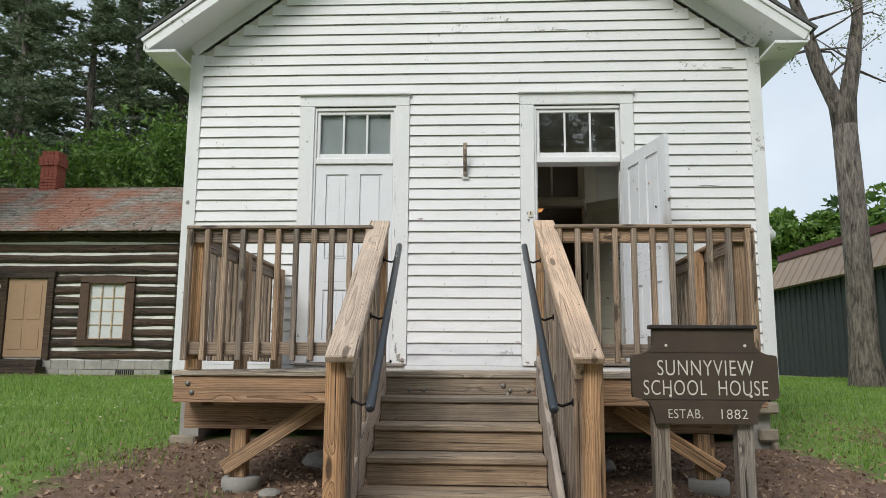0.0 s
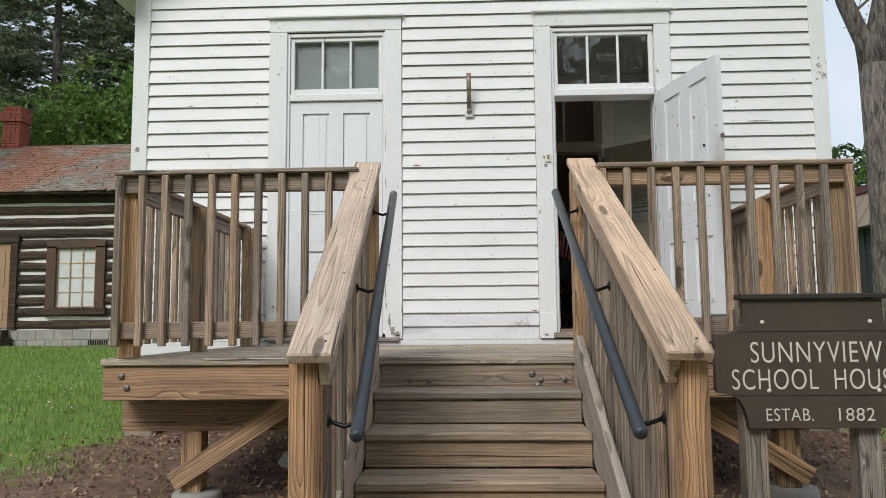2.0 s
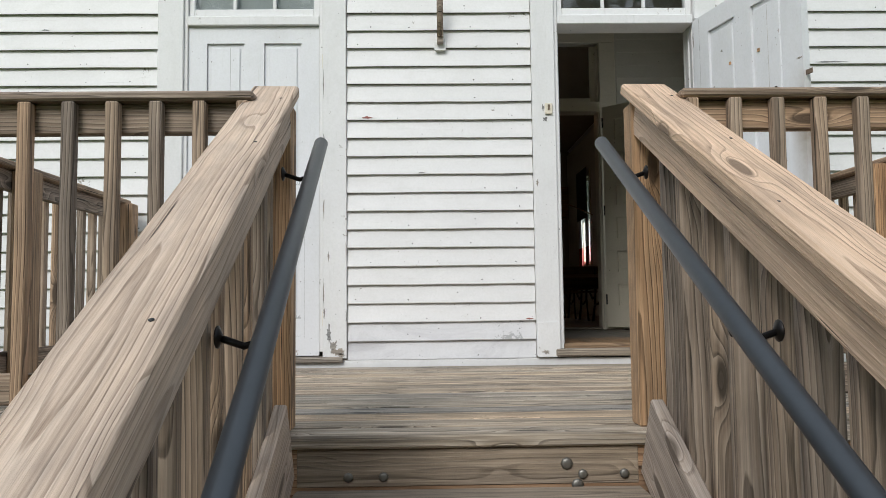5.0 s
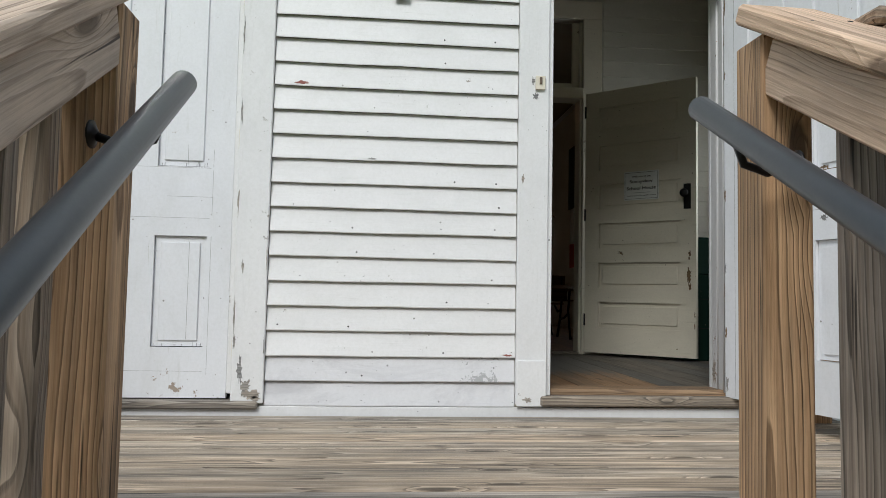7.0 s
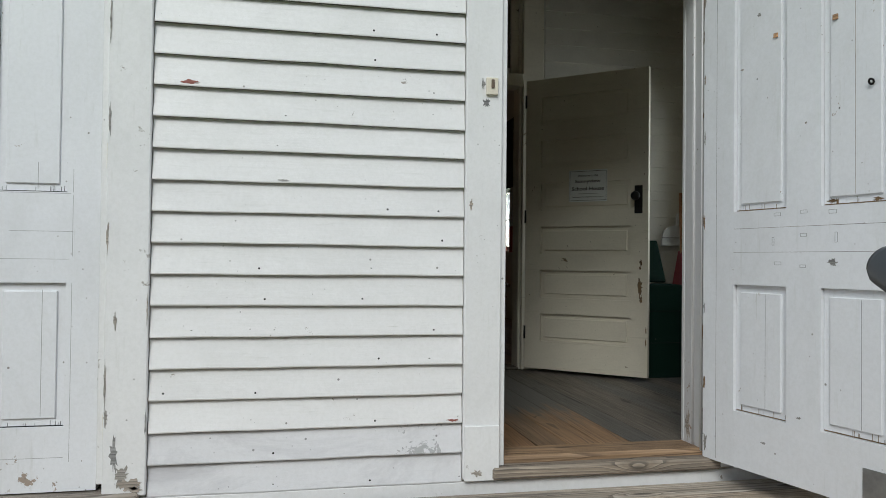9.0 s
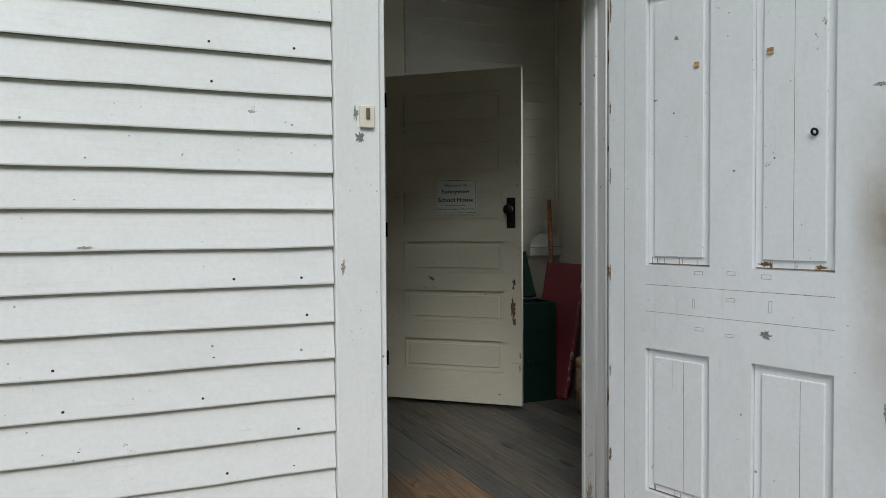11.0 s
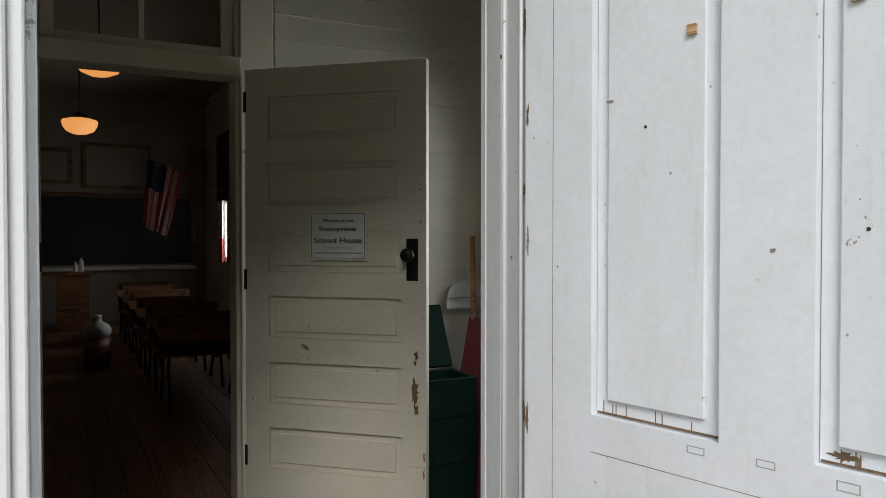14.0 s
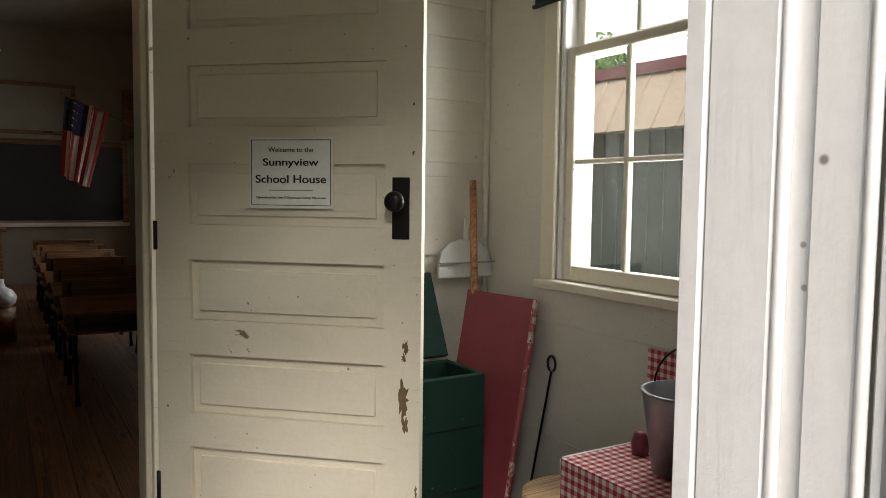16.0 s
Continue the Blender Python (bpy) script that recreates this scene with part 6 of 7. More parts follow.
def classroom_rest():
    t = thing("teacher_desk", (0.3, 17.9, FLOOR), "dark wooden teacher's desk before the blackboard", "desk")
    box("top", -0.4, 1.1, 17.6, 18.2, FLOOR + 0.74, FLOOR + 0.77, DESKWOOD, t)
    for x in (-0.35, 0.65):
        box("pedestal", x, x + 0.4, 17.63, 18.17, FLOOR, FLOOR + 0.739, DESKWOOD, t)
    for x, z in ((0.95, 0.14), (0.88, 0.09)):
        o = lathe("bottle", [(0.03, 0), (0.03, z), (0.012, z + 0.03), (0.012, z + 0.05)], (x, 17.8, FLOOR + 0.771), ENAMEL, None, 12)
        tagged(o, "small pale bottle on the teacher's desk", "bottle")
    p = thing("water_jug", (0.95, 14.6, FLOOR), "white enamel jug standing low by the desks", "jug")
    lathe("jug_body", [(0.07, 0), (0.12, 0.04), (0.13, 0.09), (0.10, 0.14), (0.05, 0.17), (0.04, 0.21), (0.045, 0.23)], (1.0, 14.6, FLOOR + 0.27), ENAMEL, p, 20)
    lathe("stool", [(0.12, 0), (0.12, 0.27)], (1.0, 14.6, FLOOR), DESKWOOD, p, 16)
    for y0, y1 in ((14.5, 15.25), (16.65, 17.4)):
        for a, b in ((y0 - 0.03, y0 + 0.2), (y1 - 0.2, y1 + 0.03)):
            cu = thing("curtain", (RW - 0.05, (a + b) / 2, 2.5), "pale curtain with a red lower band at the classroom window", "curtain")
            for z0, z1, mt in ((2.84, 3.4, CURTAIN), (2.5, 2.84, REDCURTAIN)):
                bm = bmesh.new()
                n = 12
                pts = [(RW - 0.05 + 0.012 * math.sin(i * 1.9), a + (b - a) * i / n) for i in range(n + 1)]
                lo = [bm.verts.new((x, y, z0)) for x, y in pts]
                hi = [bm.verts.new((x, y, z1)) for x, y in pts]
                for i in range(n):
                    bm.faces.new((lo[i], lo[i + 1], hi[i + 1], hi[i]))
                part("cloth", bm, mt, cu)
        bd = box("window_blind", RW - 0.075, RW - 0.07, y0 - 0.06, y1 + 0.06, 3.35, 4.25, SHADE, None, 0)
        tagged(bd, "dark green roller blind drawn over the upper sash", "blind")


classroom_rest()


# ---- log house ----
def log_house():
    h = thing("log_house", (-10, 18, 1.2), "old dark log house with white chinking and a mossy shingle roof", "house")
    y = 17.7
    x0, x1 = -16.5, -7.05
    zb, ze = 1.62, 4.62
    rng = random.Random(11)
    box("chinking_wall", x0 + 0.05, x1 - 0.05, y + 0.07, y + 0.30, zb, ze, CHINK, h, 0)
    box("east_wall", x1 - 0.25, x1 - 0.06, y + 0.3, y + 6.0, zb, ze, LOGWOOD, h, 0)
    n = 12
    step = (ze - zb) / n
    holes = ((-11.27, -10.02, 1.5, 3.62), (-9.33, -8.05, 2.0, 3.47))
    for i in range(n):
        z = zb + step * (i + 0.5)
        runs = [(x0, x1)]
        for a, b, c, d in holes:
            if c < z < d:
                new_runs = []
                for p, q in runs:
                    if p < a and b < q:
                        new_runs += [(p, a), (b, q)]
                    else:
                        new_runs.append((p, q))
                runs = new_runs
        for p, q in runs:
            bm = bmesh.new()
            m = max(2, int((q - p) / 0.16))
            rings = []
            for k in range(m + 1):
                x = p + (q - p) * k / m
                hh = step * (0.41 + 0.075 * noise.noise(Vector((x * 1.3, i * 3.1, 0))) + 0.03 * noise.noise(Vector((x * 4.0, i * 1.7, 6))))
                dz = 0.035 * noise.noise(Vector((x * 0.5, i * 5.7, 4)))
                yy = y + 0.03 + 0.02 * noise.noise(Vector((x * 0.9, i * 2.2, 9)))
                rings.append([bm.verts.new(c) for c in ((x, yy + 0.12, z + dz - hh), (x, yy + 0.02, z + dz - hh * 0.9), (x, yy - 0.015, z + dz - hh * 0.3), (x, yy - 0.015, z + dz + hh * 0.4), (x, yy + 0.02, z + dz + hh * 0.9), (x, yy + 0.12, z + dz + hh))])
            for r0, r1 in zip(rings, rings[1:]):
                for k in range(5):
                    bm.faces.new((r0[k], r1[k], r1[k + 1], r0[k + 1]))
            bm.faces.new(rings[0])
            bm.faces.new(rings[-1])
            bmesh.ops.recalc_face_normals(bm, faces=bm.faces[:])
            part("log", bm, LOGWOOD, h)
        box("log_end", x1 - 0.02, x1 + 0.10, y + 0.02, y + 0.22, z - step * 0.36, z + step * 0.36, LOGWOOD, h, 0.02)
    # block foundation
    for r in range(2):
        for i in range(24):
            a = x0 + i * 0.4 + (0.2 if r else 0)
            if a + 0.39 < x1 + 0.05:
                box("block", a, a + 0.392, y + 0.0, y + 0.25, 1.20 + r * 0.21, 1.403 + r * 0.21, CONCRETE, h, 0.006)
    for k in range(9):
        box("vent_bar", -8.35 + k * 0.05, -8.32 + k * 0.05, y - 0.012, y - 0.002, 1.26, 1.40, IRON, h, 0)
    # door
    d = tagged(box("door", -11.10, -10.15, y + 0.02, y + 0.07, 1.68, 3.52, TANDOOR, h), "closed tan four-panel door")
    for a, b, c, e in ((-10.98, -10.68, 2.55, 3.38), (-10.57, -10.27, 2.55, 3.38), (-10.98, -10.68, 1.85, 2.33), (-10.57, -10.27, 1.85, 2.33)):
        box("panel", a, b, y + 0.008, y + 0.019, c, e, TANDOOR, d, 0.003)
    for a in ((-11.27, -11.11, 1.62, 3.66), (-10.14, -9.98, 1.62, 3.66)):
        box("door_jamb", a[0], a[1], y - 0.03, y + 0.1, a[2], a[3], LOGWOOD, h)
    box("door_head", -11.35, -9.95, y - 0.05, y + 0.1, 3.53, 3.70, LOGWOOD, h)
    box("step", -11.4, -10.0, y - 0.45, y - 0.03, 1.25, 1.45, LOGWOOD, h)
    box("step", -11.3, -10.1, y - 0.25, y - 0.03, 1.452, 1.63, LOGWOOD, h)
    # window
    w = tagged(box("window", -9.10, -8.26, y + 0.060, y + 0.066, 2.12, 3.40, CURTAIN, h, 0), "nine-over-six pane window with a white curtain behind")
    for a in ((-9.33, -9.12, 2.0, 3.44), (-8.24, -8.03, 2.0, 3.44)):
        box("frame", a[0], a[1], y - 0.03, y + 0.1, a[2], a[3], WINWOOD, w)
    box("frame", -9.33, -8.03, y - 0.03, y + 0.1, 3.402, 3.56, WINWOOD, w)
    box("sill", -9.38, -7.98, y - 0.07, y + 0.1, 1.95, 2.09, LOGWOOD, w)
    for i in range(4):
        x = -9.11 + i * 0.28
        box("muntin", x - 0.012, x + 0.012, y + 0.03, y + 0.045, 2.10, 3.40, BOXWOOD, w, 0)
    for i in range(5):
        z = 2.12 + i * 0.318
        box("muntin", -9.11, -8.25, y + 0.0455, y + 0.059, z - 0.011, z + 0.011, BOXWOOD, w, 0)
    # roof of lapped shingle courses
    ye, yr, zr = y - 0.32, y + 3.0, 6.45
    rows = 26
    for i in range(rows):
        a, b = i / rows, (i + 1.25) / rows
        ya, za = ye + (yr - ye) * a, ze - 0.02 + (zr - ze) * a
        yb, zz = ye + (yr - ye) * b, ze - 0.02 + (zr - ze) * b
        bm = bmesh.new()
        x = x0 - 0.3
        while x < x1 + 0.22:
            wdt = rng.uniform(0.10, 0.26)
            dz = rng.uniform(0, 0.012)
            dy = rng.uniform(-0.02, 0.02)
            q = [bm.verts.new(c) for c in ((x, ya + dy, za + 0.03 + dz), (x + wdt - 0.008, ya + dy, za + 0.03 + dz), (x + wdt - 0.008, yb, zz + 0.006), (x, yb, zz + 0.006), (x, ya + dy, za + dz), (x + wdt - 0.008, ya + dy, za + dz))]
            bm.faces.new(q[:4])
            bm.faces.new((q[0], q[4], q[5], q[1]))
            x += wdt
        part("shingle_course", bm, SHINGLE, h)
    bm = bmesh.new()
    for a, b, c, d in (((x0 - 0.3, yr, zr), (x1 + 0.22, yr, zr), (x1 + 0.22, yr + 3.3, ze), (x0 - 0.3, yr + 3.3, ze)),):
        bm.faces.new([bm.verts.new(v) for v in (a, b, c, d)])
    part("back_roof", bm, SHINGLE, h)
    bm = bmesh.new()
    bm.faces.new([bm.verts.new(v) for v in ((x1 - 0.1, y + 0.1, ze - 0.1), (x1 - 0.1, y + 5.9, ze - 0.1), (x1 - 0.1, yr, zr - 0.06))])
    part("gable", bm, LOGWOOD, h)
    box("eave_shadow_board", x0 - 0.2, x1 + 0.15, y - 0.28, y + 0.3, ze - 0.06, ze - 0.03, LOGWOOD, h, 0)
    # chimney of brick courses
    cx, cy = -12.05, yr
    c = tagged(box("chimney", cx - 0.20, cx + 0.20, cy - 0.20, cy + 0.20, 6.0, 7.42, CONCRETE, h, 0), "red brick chimney")
    for r in range(17):
        z = 6.05 + r * 0.083
        g = 0.05 if r in (12, 13, 14) else 0.0
        for i in range(4):
            a = cx - 0.24 - g + i * (0.48 + 2 * g) / 4
            box("brick", a + 0.005, a + (0.48 + 2 * g) / 4 - 0.005, cy - 0.25 - g, cy - 0.201, z, z + 0.073, BRICK, c, 0)
            box("brick", cx + 0.201, cx + 0.24 + g, cy - 0.20 + i * 0.1, cy - 0.20 + i * 0.1 + 0.094, z, z + 0.073, BRICK, c, 0)


log_house()


# ---- barn ----
def barn():
    b = thing("shed", (9.6, 14, 1.2), "long dark green shed with a tan metal mansard roof", "building")
    p0, p1 = Vector((9.05, 24.0, 0)), Vector((10.4, 4.0, 0))
    d = (p1 - p0).normalized()
    L = (p1 - p0).length
    nrm = Vector((d.y, -d.x, 0))
    if nrm.x > 0:
        nrm = -nrm
    ang = math.atan2(d.y, d.x)
    base = Matrix.Translation(p0) @ Matrix.Rotation(ang, 4, "Z")
    # local x along the wall, local -y or +y outwards
    s = 1 if (base.to_3x3() @ Vector((0, 1, 0))).dot(nrm) > 0 else -1
    bm = bmesh.new()
    add_box(bm, 0, L, -s * 0.2 if s > 0 else 0, 0 if s > 0 else 0.2, 1.0, 3.87)
    part("wall", bm, BARNWALL, b, m=base)
    k = 0
    x = 0.1
    while x < L:
        bm = bmesh.new()
        add_box(bm, -0.02, 0.02, min(0, s * 0.03), max(0, s * 0.03), 0.95, 3.86)
        part("batten", bm, BARNWALL, b, m=base @ Matrix.Translation((x, 0, 0)))
        x += 0.305
    bm = bmesh.new()
    for a, c in (((0, s * 0.28, 3.87), (0, -s * 0.25, 4.80)),):
        q = [bm.verts.new(v) for v in (a, (L, a[1], a[2]), (L, c[1], c[2]), c)]
        bm.faces.new(q)
        q2 = [bm.verts.new(v) for v in (a, (L, a[1], a[2]), (L, 0, 3.87), (0, 0, 3.87))]
        bm.faces.new(q2)
    part("mansard_roof", bm, BARNROOF, b, m=base)
    x = 0.2
    while x < L:
        board("standing_seam", base @ Vector((x, s * 0.285, 3.88)), base @ Vector((x, -s * 0.245, 4.80)), 0.03, 0.03, BARNROOF, b, up=nrm, bevel=0)
        x += 0.45
    bm = bmesh.new()
    add_box(bm, 0, L, min(-s * 0.45, -s * 0.18), max(-s * 0.45, -s * 0.18), 4.78, 4.96)
    part("ridge_trim", bm, BARNTRIM, b, m=base)
    bm = bmesh.new()
    add_box(bm, 0, L, min(-s * 8, -s * 0.3), max(-s * 8, -s * 0.3), 4.70, 4.85)
    part("flat_roof", bm, BARNTRIM, b, m=base)
    bm = bmesh.new()
    add_box(bm, 0, 0.2, min(-s * 8, -s * 0.2), max(-s * 8, -s * 0.2), 1.0, 4.7)
    part("end_wall", bm, BARNWALL, b, m=base)


barn()


def corner_lamp():
    v = thing("wall_lamp", (2.98, 8.2, 2.9), "small white lamp box on the corner of the house", "lamp")
    box("box", 2.885, 2.97, 8.10, 8.25, 2.83, 2.95, TRIM, v)
    lathe("dome", [(0.02, 0), (0.055, 0.03), (0.06, 0.08), (0.03, 0.12)], (2.96, 8.14, 2.80), ENAMEL, v, 14)


corner_lamp()


# ---- stone foundation and small ground things ----
def foundation():
    f = tagged(new("foundation"), "rough tan stone foundation under the house", "foundation", kind="structure")
    rng = random.Random(5)
    box("mortar_wall", XL + 0.06, XL + 0.25, 8.02, 8.20, 0.55, 1.36, CONCRETE, f, 0)
    box("mortar_wall", XR - 0.25, XR - 0.06, 8.02, 8.20, 0.55, 1.36, CONCRETE, f, 0)
    box("sill_beam", XL + 0.05, XR - 0.05, 8.0, 8.2, 1.20, 1.359, LOGWOOD, f, 0)
    box("back_footing", XL + 0.06, XR - 0.06, 12.0, 12.2, 0.55, 1.36, CONCRETE, f, 0)
    box("mortar_wall", XR - 0.2, XR - 0.06, 8.2, BACK, 0.55, 1.36, CONCRETE, f, 0)
    box("mortar_wall", XL + 0.06, XL + 0.2, 8.2, BACK, 0.55, 1.36, CONCRETE, f, 0)
    for r in range(6):
        z = 0.62 + r * 0.124
        x = XL + rng.uniform(-0.02, 0.05)
        while x < XR - 0.05:
            w = min(rng.uniform(0.22, 0.5), XR - x)
            if w > 0.06 and abs(x + w / 2 - XM) > 2.78:
                bm = bmesh.new()
                vs = add_box(bm, -w / 2 + 0.008, w / 2 - 0.008, -0.06 - rng.uniform(0, 0.03), 0.03, 0.004, 0.118, 0.018)
                for v in bm.verts:
                    v.co += Vector((rng.uniform(-1, 1), rng.uniform(-1, 1), rng.uniform(-1, 1))) * 0.006
                part("stone", bm, STONE, f, m=Matrix.Translation((x + w / 2, 8.0, z)))
            x += w


foundation()


def ground_stones():
    rng = random.Random(9)
    for x, y, s in ((-2.0, 5.2, 0.14), (-0.9, 6.5, 0.10), (-1.15, 6.9, 0.2), (0.9, 6.8, 0.2), (-1.35, 5.8, 0.07), (0.6, 6.3, 0.1)):
        bm = bmesh.new()
        bmesh.ops.create_icosphere(bm, subdivisions=2, radius=s)
        for v in bm.verts:
            v.co = Vector((v.co.x * 1.2, v.co.y, v.co.z * 0.55)) * (1 + 0.25 * noise.noise(v.co * 9 + Vector((x, y, 0))))
        o = part("stone", bm, CONCRETE, None, m=Matrix.Translation((x, y, ground_z(x, y) + s * 0.12)))
        tagged(o, "grey field stone lying on the bare soil", "stone", "stones by the deck")


ground_stones()


# ---- trees ----
def scatter(name, material, items, label, category, kind="stuff", parent=None):
    """Many small blades or leaves in one mesh; items are lists of corner points."""
    verts, faces = [], []
    for q in items:
        n = len(verts)
        verts += q
        faces.append(tuple(range(n, n + len(q))))
    me = bpy.data.meshes.new(name)
    me.from_pydata([tuple(v) for v in verts], [], faces)
    me.materials.append(material)
    ob = new(name, me)
    if parent is not None:
        return adopt(ob, parent)
    return tagged(ob, label, category, kind=kind)


def rand_dir(rng):
    z = rng.uniform(-1, 1)
    a = rng.uniform(0, math.tau)
    r = math.sqrt(1 - z * z)
    return Vector((r * math.cos(a), r * math.sin(a), z))


def leaf_quad(p, size, rng, flat=0.0):
    a = rand_dir(rng)
    if flat:
        a.z *= 1 - flat
        a.normalize()
    b = a.cross(rand_dir(rng)).normalized()
    return [p - a * size, p - b * size * 0.45, p + a * size, p + b * size * 0.45]


def pine(x, y, height, spread, seed, clumps=900):
    rng = random.Random(seed)
    z0 = ground_z(x, y)
    t = thing("pine_tree", (x, y, z0), "tall dark pine with drooping needle boughs", "tree", "pines behind the log house")
    tube("trunk", [(x, y, z0 - 0.2), (x + 0.1, y, z0 + height * 0.5), (x, y, z0 + height)], [0.26, 0.17, 0.02], BARK, t, 10)
    items = []
    bm = bmesh.new()
    n = int(height * 4.6)
    per = max(6, clumps // n)
    for i in range(n):
        f = 0.14 + 0.86 * i / n
        z = z0 + height * f
        ln = spread * (1 - f) ** 0.7 * rng.uniform(0.55, 1.1) + 0.25
        a = rng.uniform(0, math.tau)
        d = Vector((math.cos(a), math.sin(a), rng.uniform(-0.10, 0.22)))
        p0 = Vector((x, y, z))
        p1 = p0 + d * ln - Vector((0, 0, ln * ln * 0.03))
        add_tube(bm, [p0, p0.lerp(p1, 0.5) + Vector((0, 0, 0.05)), p1], [0.035, 0.022, 0.008], 4, False)
        for k in range(per):
            s = rng.uniform(0.25, 1.05)
            c = p0.lerp(p1, s) + Vector((rng.gauss(0, 0.22), rng.gauss(0, 0.22), rng.gauss(0.05, 0.12))) * (0.5 + ln * 0.25)
            for _ in range(11):
                dv = rand_dir(rng)
                dv.z = abs(dv.z) * 0.7 + 0.05
                w = dv.cross(rand_dir(rng)).normalized() * 0.030
                q = c + dv * rng.uniform(0.16, 0.34)
                items.append([c - w, c + w, q])
    part("bough_frame", bm, BARK, t)
    scatter("needles", NEEDLE, items, "", "", parent=t)
    return t


def broadleaf(x, y, z0, height, spread, seed, leaves, material, size, label, group, trunk=0.14, low=0.15):
    rng = random.Random(seed)
    t = thing("tree", (x, y, z0), label, "tree", group)
    bm = bmesh.new()
    top = Vector((x, y, z0 + height * 0.75))
    add_tube(bm, [(x, y, z0 - 0.2), (x + 0.1, y, z0 + height * 0.4), top], [trunk, trunk * 0.7, trunk * 0.2], 8)
    tips = []
    for i in range(18):
        f = rng.uniform(low, 0.75)
        p0 = Vector((x, y, z0 + height * f))
        d = rand_dir(rng)
        d.z = abs(d.z) * 0.8
        p1 = p0 + Vector((d.x * spread, d.y * spread, d.z * height * 0.35))
        add_tube(bm, [p0, p0.lerp(p1, 0.5) + Vector((0, 0, 0.15)), p1], [trunk * 0.35, trunk * 0.2, trunk * 0.06], 5, False)
        tips += [p0.lerp(p1, s) for s in (0.5, 0.75, 1.0)]
    part("trunk", bm, BARK, t)
    items = []
    blobs = [(p + rand_dir(rng) * 0.3, rng.uniform(0.35, 0.9) * spread * 0.42) for p in tips]
    for i in range(leaves):
        c, r = blobs[rng.randrange(len(blobs))]
        p = c + rand_dir(rng) * r * rng.uniform(0.55, 1.0) ** 0.5
        items.append(leaf_quad(p, size * rng.uniform(0.6, 1.2), rng))
    scatter("crown", material, items, "", "", parent=t)
    return t


for k, (px, py, ph, ps) in enumerate(((-17.5, 27, 17, 4.4), (-14.2, 26, 16, 4.2), (-11.4, 27.5, 16.5, 4.2), (-8.6, 26.5, 13.5, 4.0), (-6.0, 28, 12, 3.8), (-20.5, 31, 18, 4.6), (-15.5, 32, 19, 4.6), (-12.4, 31, 18, 4.6), (-9.4, 33, 16, 4.6), (-18.5, 37, 20, 5.0), (-13.8, 38, 20, 5.0), (-23, 36, 21, 5.2), (-10.8, 39, 17, 5.0))):
    pine(px, py, ph, ps, 20 + k, 3600)
pine(-14.6, 15.6, 14.0, 3.0, 77, 3000)
for k, (px, py, ph, ps) in enumerate(((-13.6, 23.8, 7.6, 2.4), (-10.2, 24.0, 8.6, 2.6), (-7.6, 24.4, 7.8, 2.4), (-16.5, 24.5, 9.0, 2.6), (-18.5, 22, 13, 2.8))):
    broadleaf(px, py, 1.3, ph, ps, 40 + k, 12000, LEAF, 0.10, "young broadleaf tree in fresh green leaf", "young trees", 0.09)
for k, (px, py, ph, ps, mt) in enumerate(((19, 48, 9, 3.4, LEAF), (24, 50, 9.5, 4.0, DULLLEAF), (29, 46, 9, 4.0, DULLLEAF), (34, 48, 10, 4.5, LEAF), (15.5, 55, 8.5, 3.6, DULLLEAF), (40, 50, 10, 4.5, DULLLEAF), (22, 44, 8, 3.6, LEAF))):
    broadleaf(px, py, 1.5, ph * 1.12, ps * 1.1, 60 + k, 15000, mt, 0.30, "broadleaf tree in leaf beyond the shed", "far trees", 0.2)
for k, (px, py, ph, ps) in enumerate(((-9, -15, 15, 6), (0, -17, 17, 6.5), (6, -15, 16, 6), (12, -16, 15, 6), (-4, -22, 20, 7))):
    broadleaf(px, py, -1.0, ph, ps, 80 + k, 11000, DULLLEAF, 0.30, "broadleaf tree in leaf across the lawn", "trees across the lawn", 0.3)


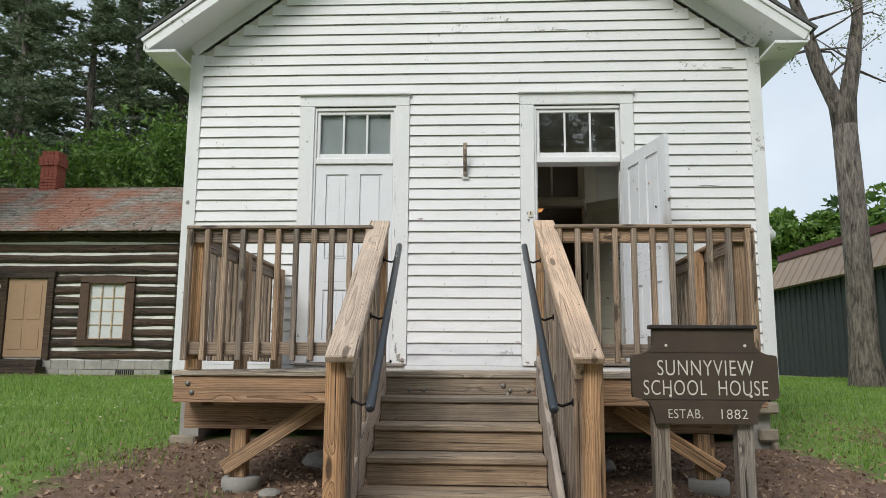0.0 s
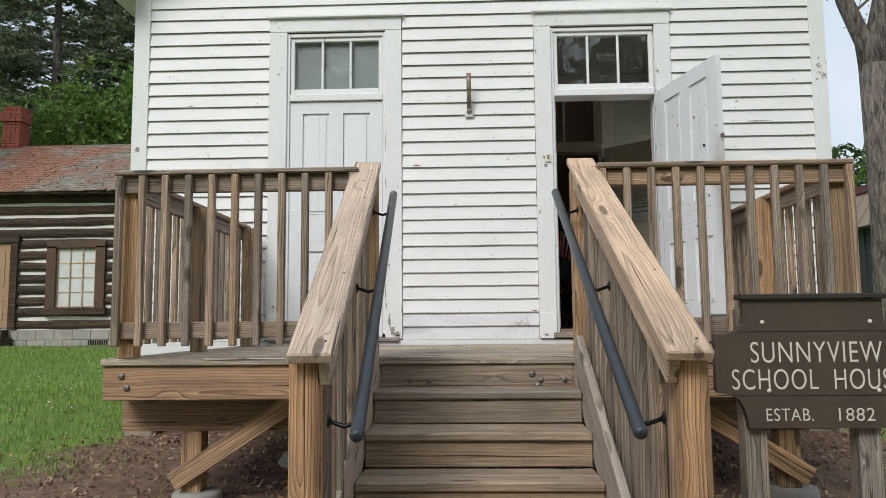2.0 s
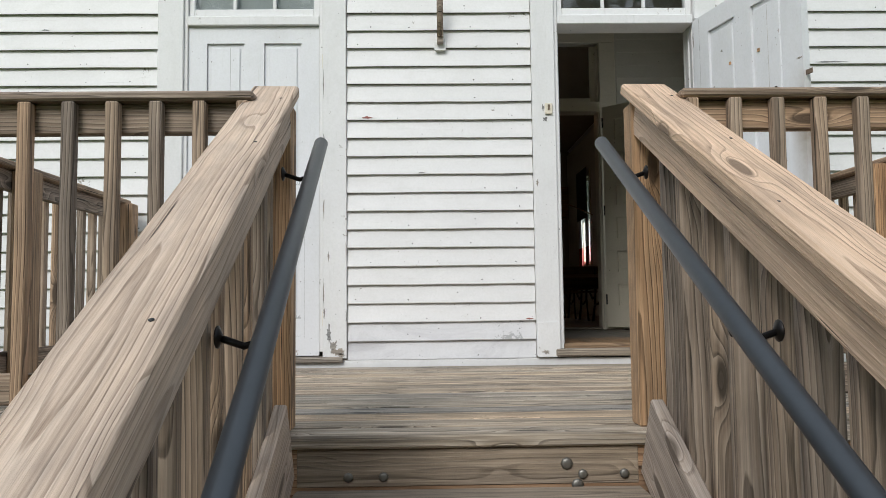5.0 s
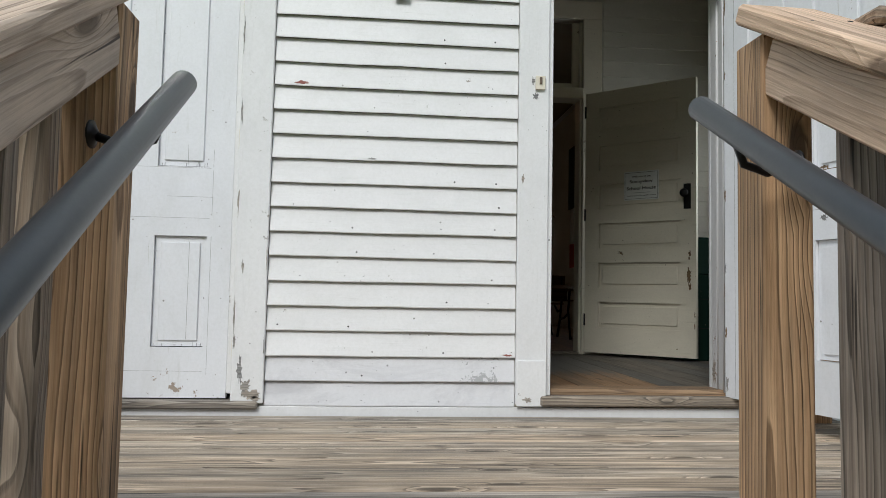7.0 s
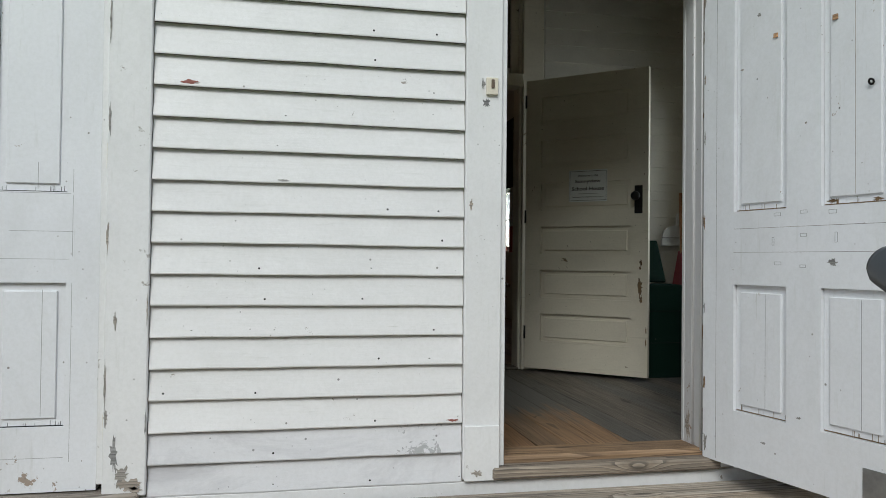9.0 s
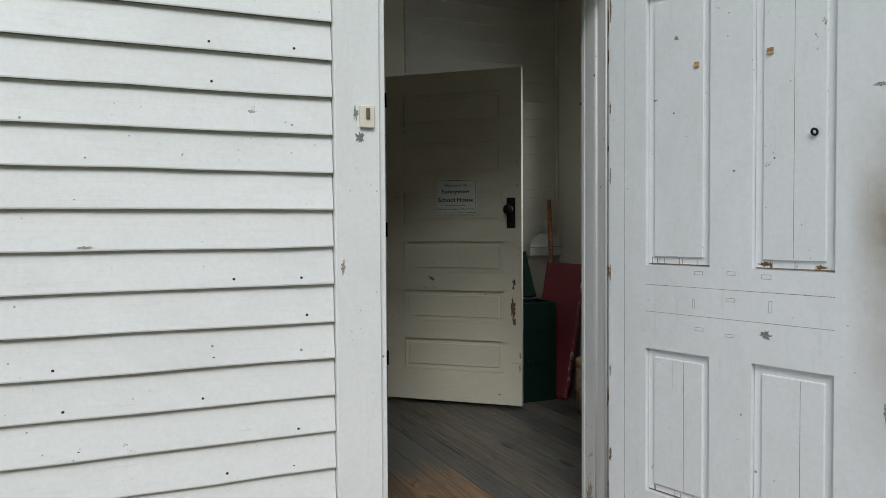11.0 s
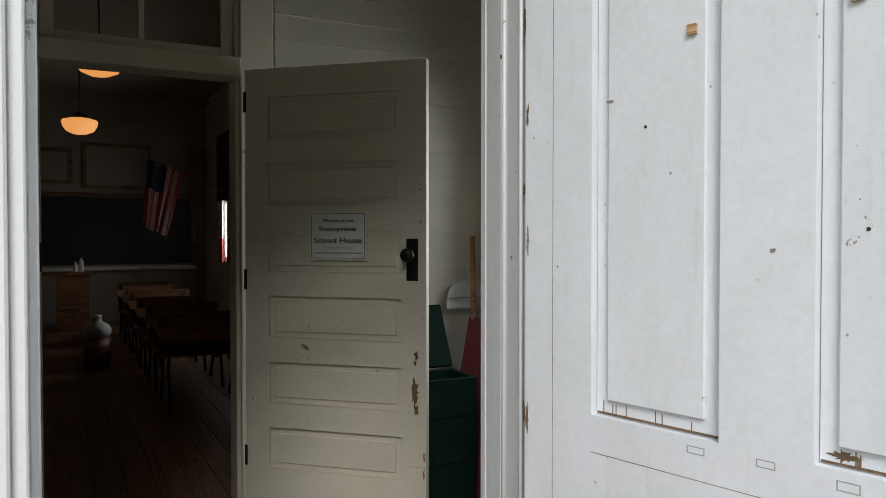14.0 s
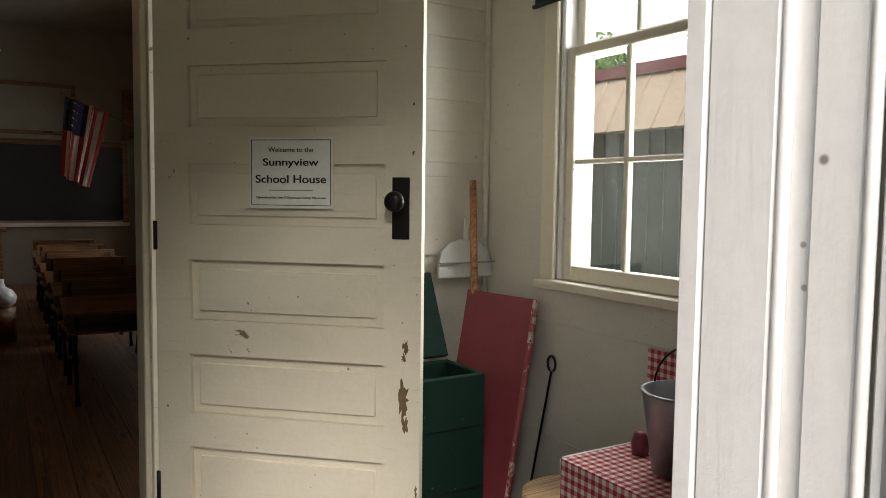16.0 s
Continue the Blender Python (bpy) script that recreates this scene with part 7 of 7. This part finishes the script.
def bare_tree():
    x, y = 7.62, 15.9
    z0 = ground_z(x, y)
    t = thing("forked_tree", (x, y, z0), "forked tree with furrowed bark and a thin crown", "tree")
    bm = bmesh.new()
    fork = Vector((7.58, 15.9, 6.5))
    add_tube(bm, [(x + 0.05, y, z0 - 0.2), (x + 0.02, y, z0 + 0.15), (x, y, z0 + 0.7), (x + 0.02, y, z0 + 2.4), fork], [0.42, 0.34, 0.275, 0.255, 0.235], 14)
    limbs = []
    left = [fork - Vector((0.0, 0, 0.6)), Vector((7.46, 15.9, 6.95)), Vector((7.12, 15.85, 7.75)), Vector((6.84, 15.8, 8.75)), Vector((6.45, 15.7, 9.8)), Vector((5.6, 15.3, 13.0))]
    right = [fork - Vector((-0.02, 0, 0.6)), Vector((7.68, 15.9, 7.1)), Vector((7.86, 15.9, 7.9)), Vector((8.10, 16.0, 9.1)), Vector((8.3, 16.2, 14.0))]
    add_tube(bm, left, [0.19, 0.165, 0.15, 0.12, 0.07, 0.02], 10)
    add_tube(bm, right, [0.20, 0.18, 0.155, 0.10, 0.03], 10)
    rng = random.Random(3)
    tips = []
    for line in (left, right):
        for i in range(16):
            k = rng.uniform(1.6, len(line) - 1.01)
            p = line[int(k)].lerp(line[int(k) + 1], k % 1)
            q = p + Vector((rng.gauss(0, 1.1), rng.gauss(0, 1.0), rng.uniform(-0.2, 1.3)))
            add_tube(bm, [p, p.lerp(q, 0.5) + rand_dir(rng) * 0.12, q], [0.035, 0.018, 0.006], 5, False)
            tips.append(q)
            for _ in range(3):
                r = q + rand_dir(rng) * rng.uniform(0.2, 0.6)
                add_tube(bm, [p.lerp(q, rng.uniform(0.5, 1)), r], [0.008, 0.003], 4, False)
                tips.append(r)
    part("trunk", bm, BARK, t, smooth=True)
    items = []
    for p in tips:
        for _ in range(rng.randrange(6, 26)):
            items.append(leaf_quad(p + rand_dir(rng) * rng.uniform(0, 0.3), 0.035, rng))
    scatter("crown", LEAF, items, "", "", parent=t)


bare_tree()


def lawn():
    rng = random.Random(6)
    items = []
    n = 0
    while n < 90000:
        side = rng.random()
        if side < 0.62:
            x, y = rng.uniform(-13, -1.6), rng.uniform(3.2, 17.2)
        else:
            x, y = rng.uniform(2.0, 9.2), rng.uniform(4.5, 20)
        if XL - 0.1 < x < XR + 0.1 and y > 7.9:
            continue
        b = bareness(x, y) + 0.55 * noise.noise(Vector((x * 0.9, y * 0.9, 2)))
        if rng.random() < b * 1.12 or b > 0.95:
            continue
        z = ground_z(x, y)
        a = rng.uniform(0, math.tau)
        h = rng.uniform(0.03, 0.085)
        w = Vector((math.cos(a), math.sin(a), 0)) * 0.006
        p = Vector((x, y, z))
        items.append([p - w, p + w, p + Vector((rng.gauss(0, 0.02), rng.gauss(0, 0.02), h))])
        n += 1
    scatter("grass", GRASS, items, "short green grass blades on the lawn", "grass")
    items = []
    for _ in range(40000):
        x, y = rng.uniform(-5, 7.5), rng.uniform(2.6, 11)
        if XL - 0.1 < x < XR + 0.1 and y > 7.95:
            continue
        if -0.62 < x < 0.56 and 3.7 < y:
            continue
        if rng.random() > bareness(x, y) + (0.16 if x > 2 else 0.08):
            continue
        p = Vector((x, y, ground_z(x, y) + rng.uniform(0.004, 0.02)))
        items.append(leaf_quad(p, rng.uniform(0.010, 0.030), rng, 0.3))
    scatter("dry_leaves", LITTER, items, "brown dry leaves scattered over the bare soil", "leaf litter")
    items = []
    for _ in range(700):
        x, y = rng.uniform(-13, -3.2), rng.uniform(8, 16.5)
        p = Vector((x, y, ground_z(x, y) + rng.uniform(0.05, 0.09)))
        items.append(leaf_quad(p, 0.012, rng, 0.7))
    scatter("clover_flowers", CHINK, items, "tiny white clover flowers in the lawn", "flowers")


lawn()
clapboards(WALL_S)
